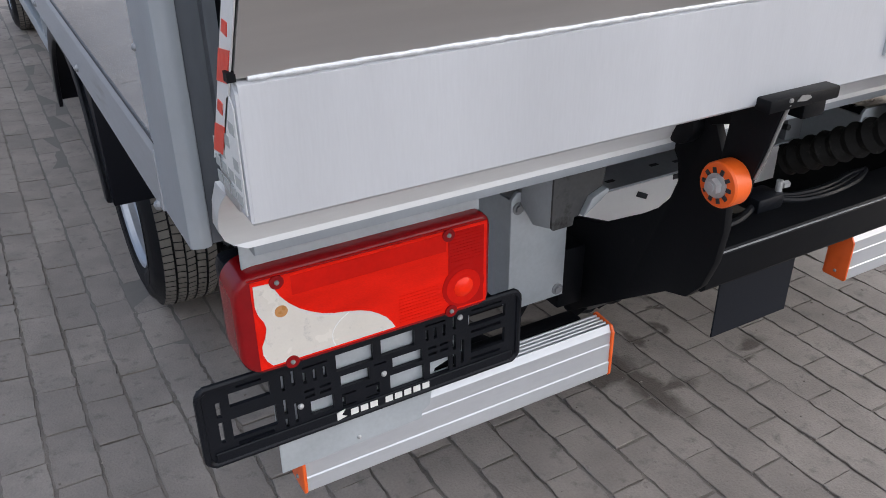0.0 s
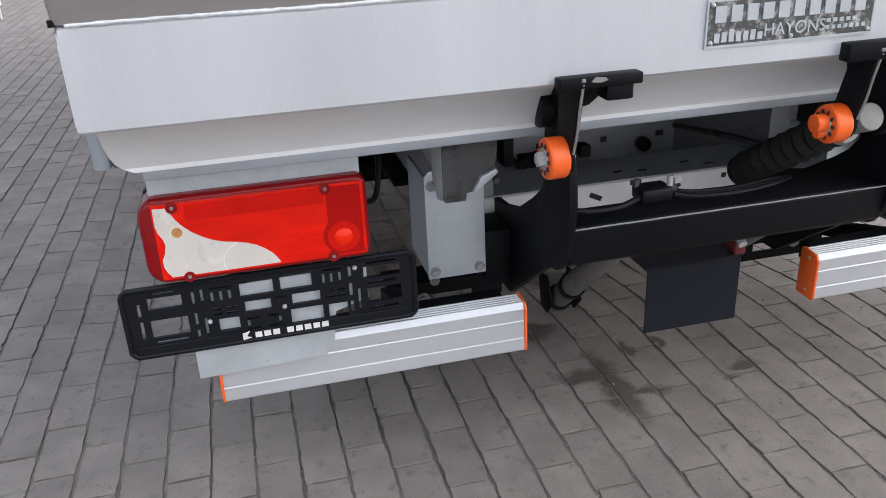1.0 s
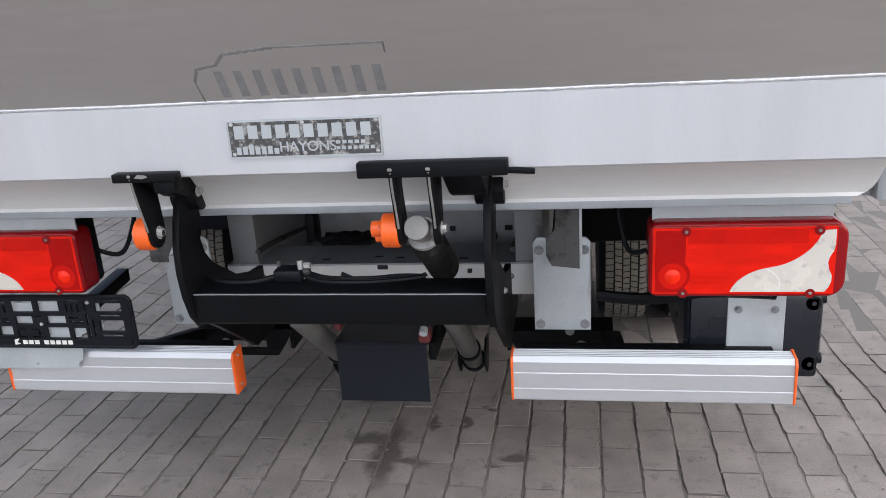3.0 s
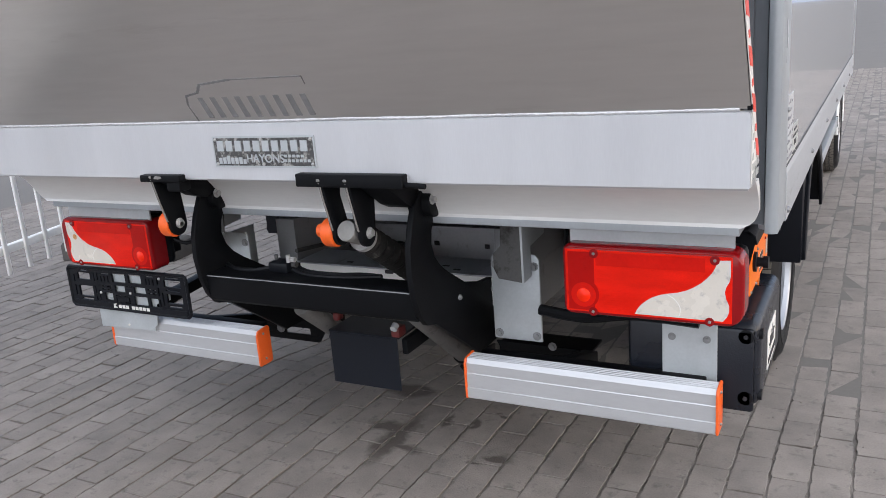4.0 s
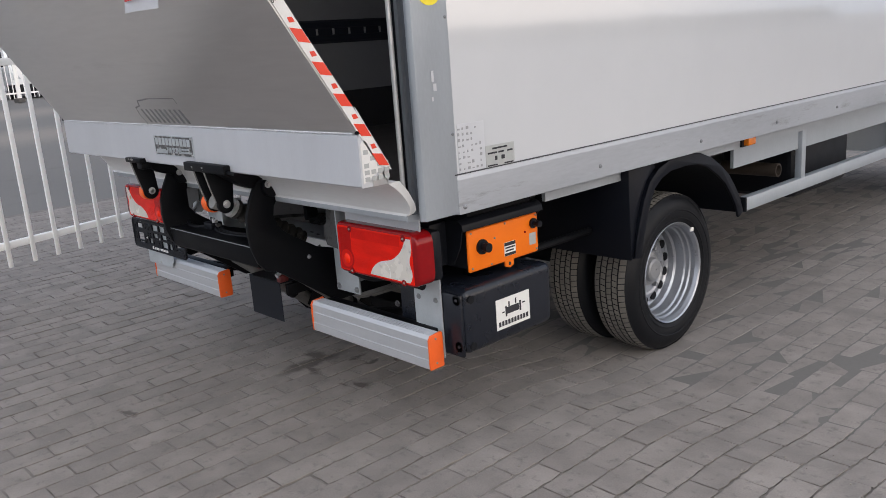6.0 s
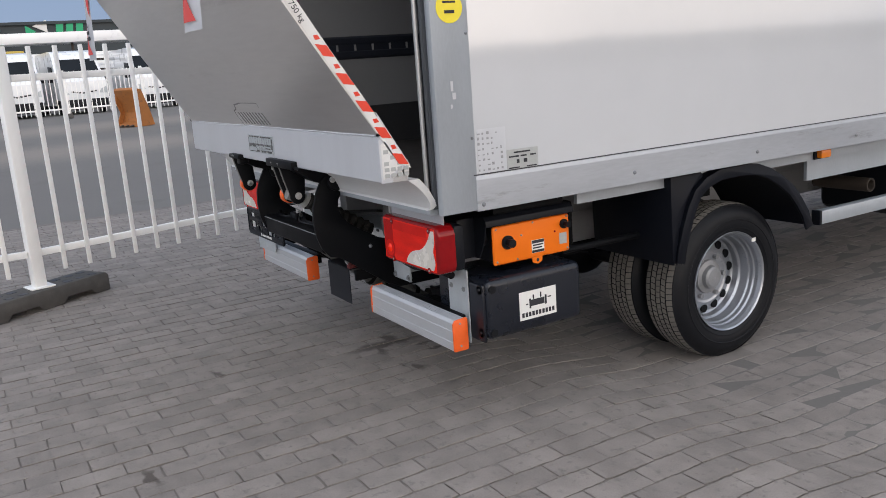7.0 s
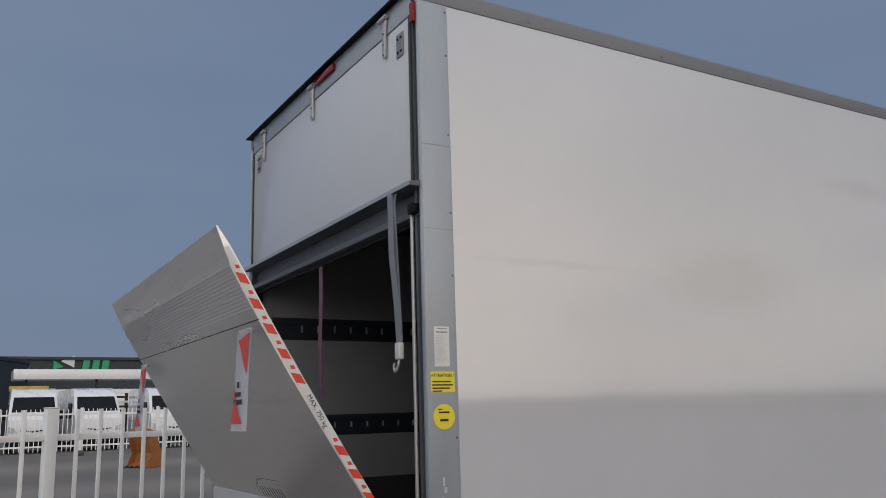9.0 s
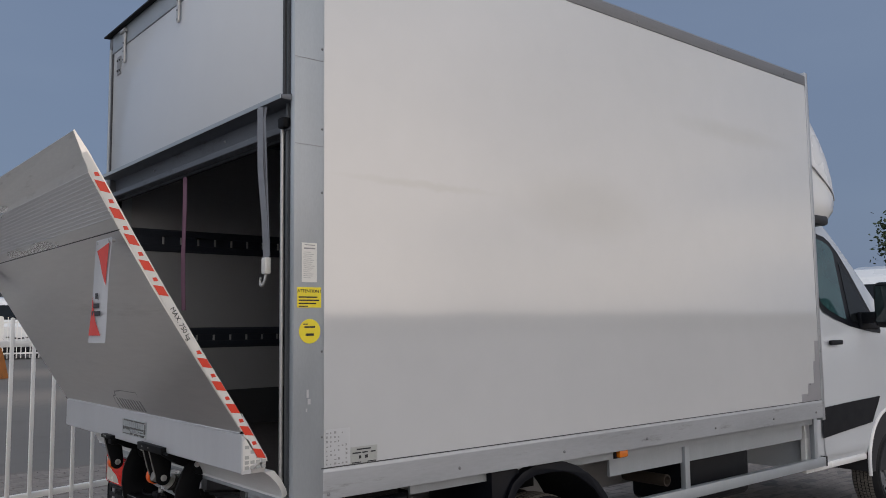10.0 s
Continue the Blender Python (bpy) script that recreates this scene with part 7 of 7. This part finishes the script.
LONG_N, END_N = 9, 3
RIM_N = 2 * (LONG_N + END_N) + 4
CHIPS = (0.0, 0.0004, 0.0008, 0.0014, 0.002, 0.003, 0.0042)


def brick_corners(cx, cy, rnd):
    """Rings of a worn paver: ragged long sides, broken corners, nicked ends, from the joint up to the top face."""
    hx, hy, z = 0.0486 + rnd.uniform(-0.0010, 0.0005), 0.0984 + rnd.uniform(-0.0012, 0.0006), rnd.uniform(-0.0012, 0.0010)
    tx, ty, a = rnd.uniform(-0.0010, 0.0010), rnd.uniform(-0.0008, 0.0008), rnd.uniform(-0.007, 0.007)
    q = [rnd.uniform(0.002, 0.007) for _ in range(4)]
    side = [-1 + 2 * (k + 1) / (LONG_N + 1) for k in range(LONG_N)]
    end = [-1 + 2 * (k + 1) / (END_N + 1) for k in range(END_N)]
    line = [(-hx + q[0], -hy)] + [(hx * v, -hy + 0.5 * rnd.choice(CHIPS)) for v in end] + [(hx - q[1], -hy)]
    line += [(hx - rnd.choice(CHIPS), hy * (v + rnd.uniform(-0.05, 0.05))) for v in side]
    line += [(hx - q[2], hy)] + [(-hx * v, hy - 0.5 * rnd.choice(CHIPS)) for v in end] + [(-hx + q[3], hy)]
    line += [(-hx + rnd.choice(CHIPS), -hy * (v + rnd.uniform(-0.05, 0.05))) for v in side]
    ring = []
    for inset, zz in ((0.0, -0.016), (0.0002, -0.0016), (0.0011, 0.0)):
        for x, y in line:
            x2 = x - inset * (1 if x > 0 else -1)
            y2 = y - inset * 0.8 * (1 if y > 0 else -1) * (abs(y) > hy * 0.96)
            ring.append((cx + x2 - y2 * a, cy + y2 + x2 * a, zz + (z + tx * x / hx + ty * y / hy if zz > -0.01 else 0)))
    return ring


BRICK_FACES = [tuple(range(2 * RIM_N, 3 * RIM_N))] + [(r * RIM_N + k, r * RIM_N + (k + 1) % RIM_N, (r + 1) * RIM_N + (k + 1) % RIM_N, (r + 1) * RIM_N + k) for r in (0, 1) for k in range(RIM_N)]
BRICK_SKIN = [0] + [1] * RIM_N + [0] * RIM_N          # worn face and edge, sides caked with joint sand
shapes = []
for k in range(24):
    me = bpy.data.meshes.new("paver")
    me.from_pydata(brick_corners(0, 0, rng), [], BRICK_FACES)
    me.materials.append(M_PAVER)
    me.materials.append(M_SAND)
    me.polygons.foreach_set("material_index", BRICK_SKIN)
    shapes.append(me)
verts, faces, singles = [], [], 0
for i in range(-54, 78):
    cx = -0.02 + 0.1 * i
    for j in range(-29, 79):
        cy = 0.04 + 0.2 * j + (0.1 if i % 2 else 0.0) + rng.uniform(-0.002, 0.002)
        if -1.62 < cx < 1.35 and -0.46 < cy < 0.60 and singles < 300 and (cx < -1.05 or cy < 0.46):
            ob = new("paver", shapes[rng.randrange(24)])
            ob.location = (cx, cy, rng.uniform(-0.001, 0.001) + dip(cx, cy))
            ob.parent = pave
            singles += 1
        else:
            b = len(verts)
            verts += [(x, y, z + dip(x, y)) for x, y, z in brick_corners(cx, cy, rng)]
            faces += [tuple(b + q for q in f) for f in BRICK_FACES]
me = bpy.data.meshes.new("paver_field")
me.from_pydata(verts, [], faces)
me.materials.append(M_PAVER_FAR)
me.materials.append(M_SAND)
me.polygons.foreach_set("material_index", BRICK_SKIN * (len(faces) // len(BRICK_SKIN)))
field = new("paver_field", me)
field.parent = pave
tagged(field, "worn brick pavers further off", kind="stuff")

# grit, small stones and dry leaf scraps lying on the paving
rng2 = random.Random(77)
verts, faces = [], []
for k in range(6500):
    x, y = rng2.uniform(-2.2, 3.2), rng2.uniform(-1.7, 1.4)
    r = rng2.choice((0.0015, 0.002, 0.002, 0.0025, 0.003, 0.004))
    z = 0.0012 + dip(x, y)
    if k >= 900:                               # most of it lies in the long joints
        x = 0.03 + 0.1 * round((x - 0.03) * 10) + rng2.gauss(0, 0.0035)
        r = rng2.choice((0.0012, 0.0016, 0.002, 0.0026))
        z = -0.0020 + dip(x, y)
        if noise.noise((x * 3, y * 6, 2.1)) < -0.12:
            continue
    b = len(verts)
    n = 5
    for lift_, q in ((0.0, 1.0), (r * 0.8, 0.7)):
        for j in range(n):
            a = 2 * math.pi * j / n + rng2.uniform(-0.3, 0.3)
            verts.append((x + r * q * rng2.uniform(0.7, 1.3) * math.cos(a), y + r * q * rng2.uniform(0.7, 1.3) * math.sin(a), z + lift_))
    faces += [tuple(b + n + j for j in range(n))] + [(b + j, b + (j + 1) % n, b + n + (j + 1) % n, b + n + j) for j in range(n)]
me = bpy.data.meshes.new("grit")
me.from_pydata(verts, [], faces)
M_GRIT = mat("grit", (0.22, 0.195, 0.17), 0.9, var=0.85, scale=60, random="island")
me.materials.append(M_GRIT)
tagged(new("grit", me), "loose grit and small stones on the pavers", "grit", kind="stuff")
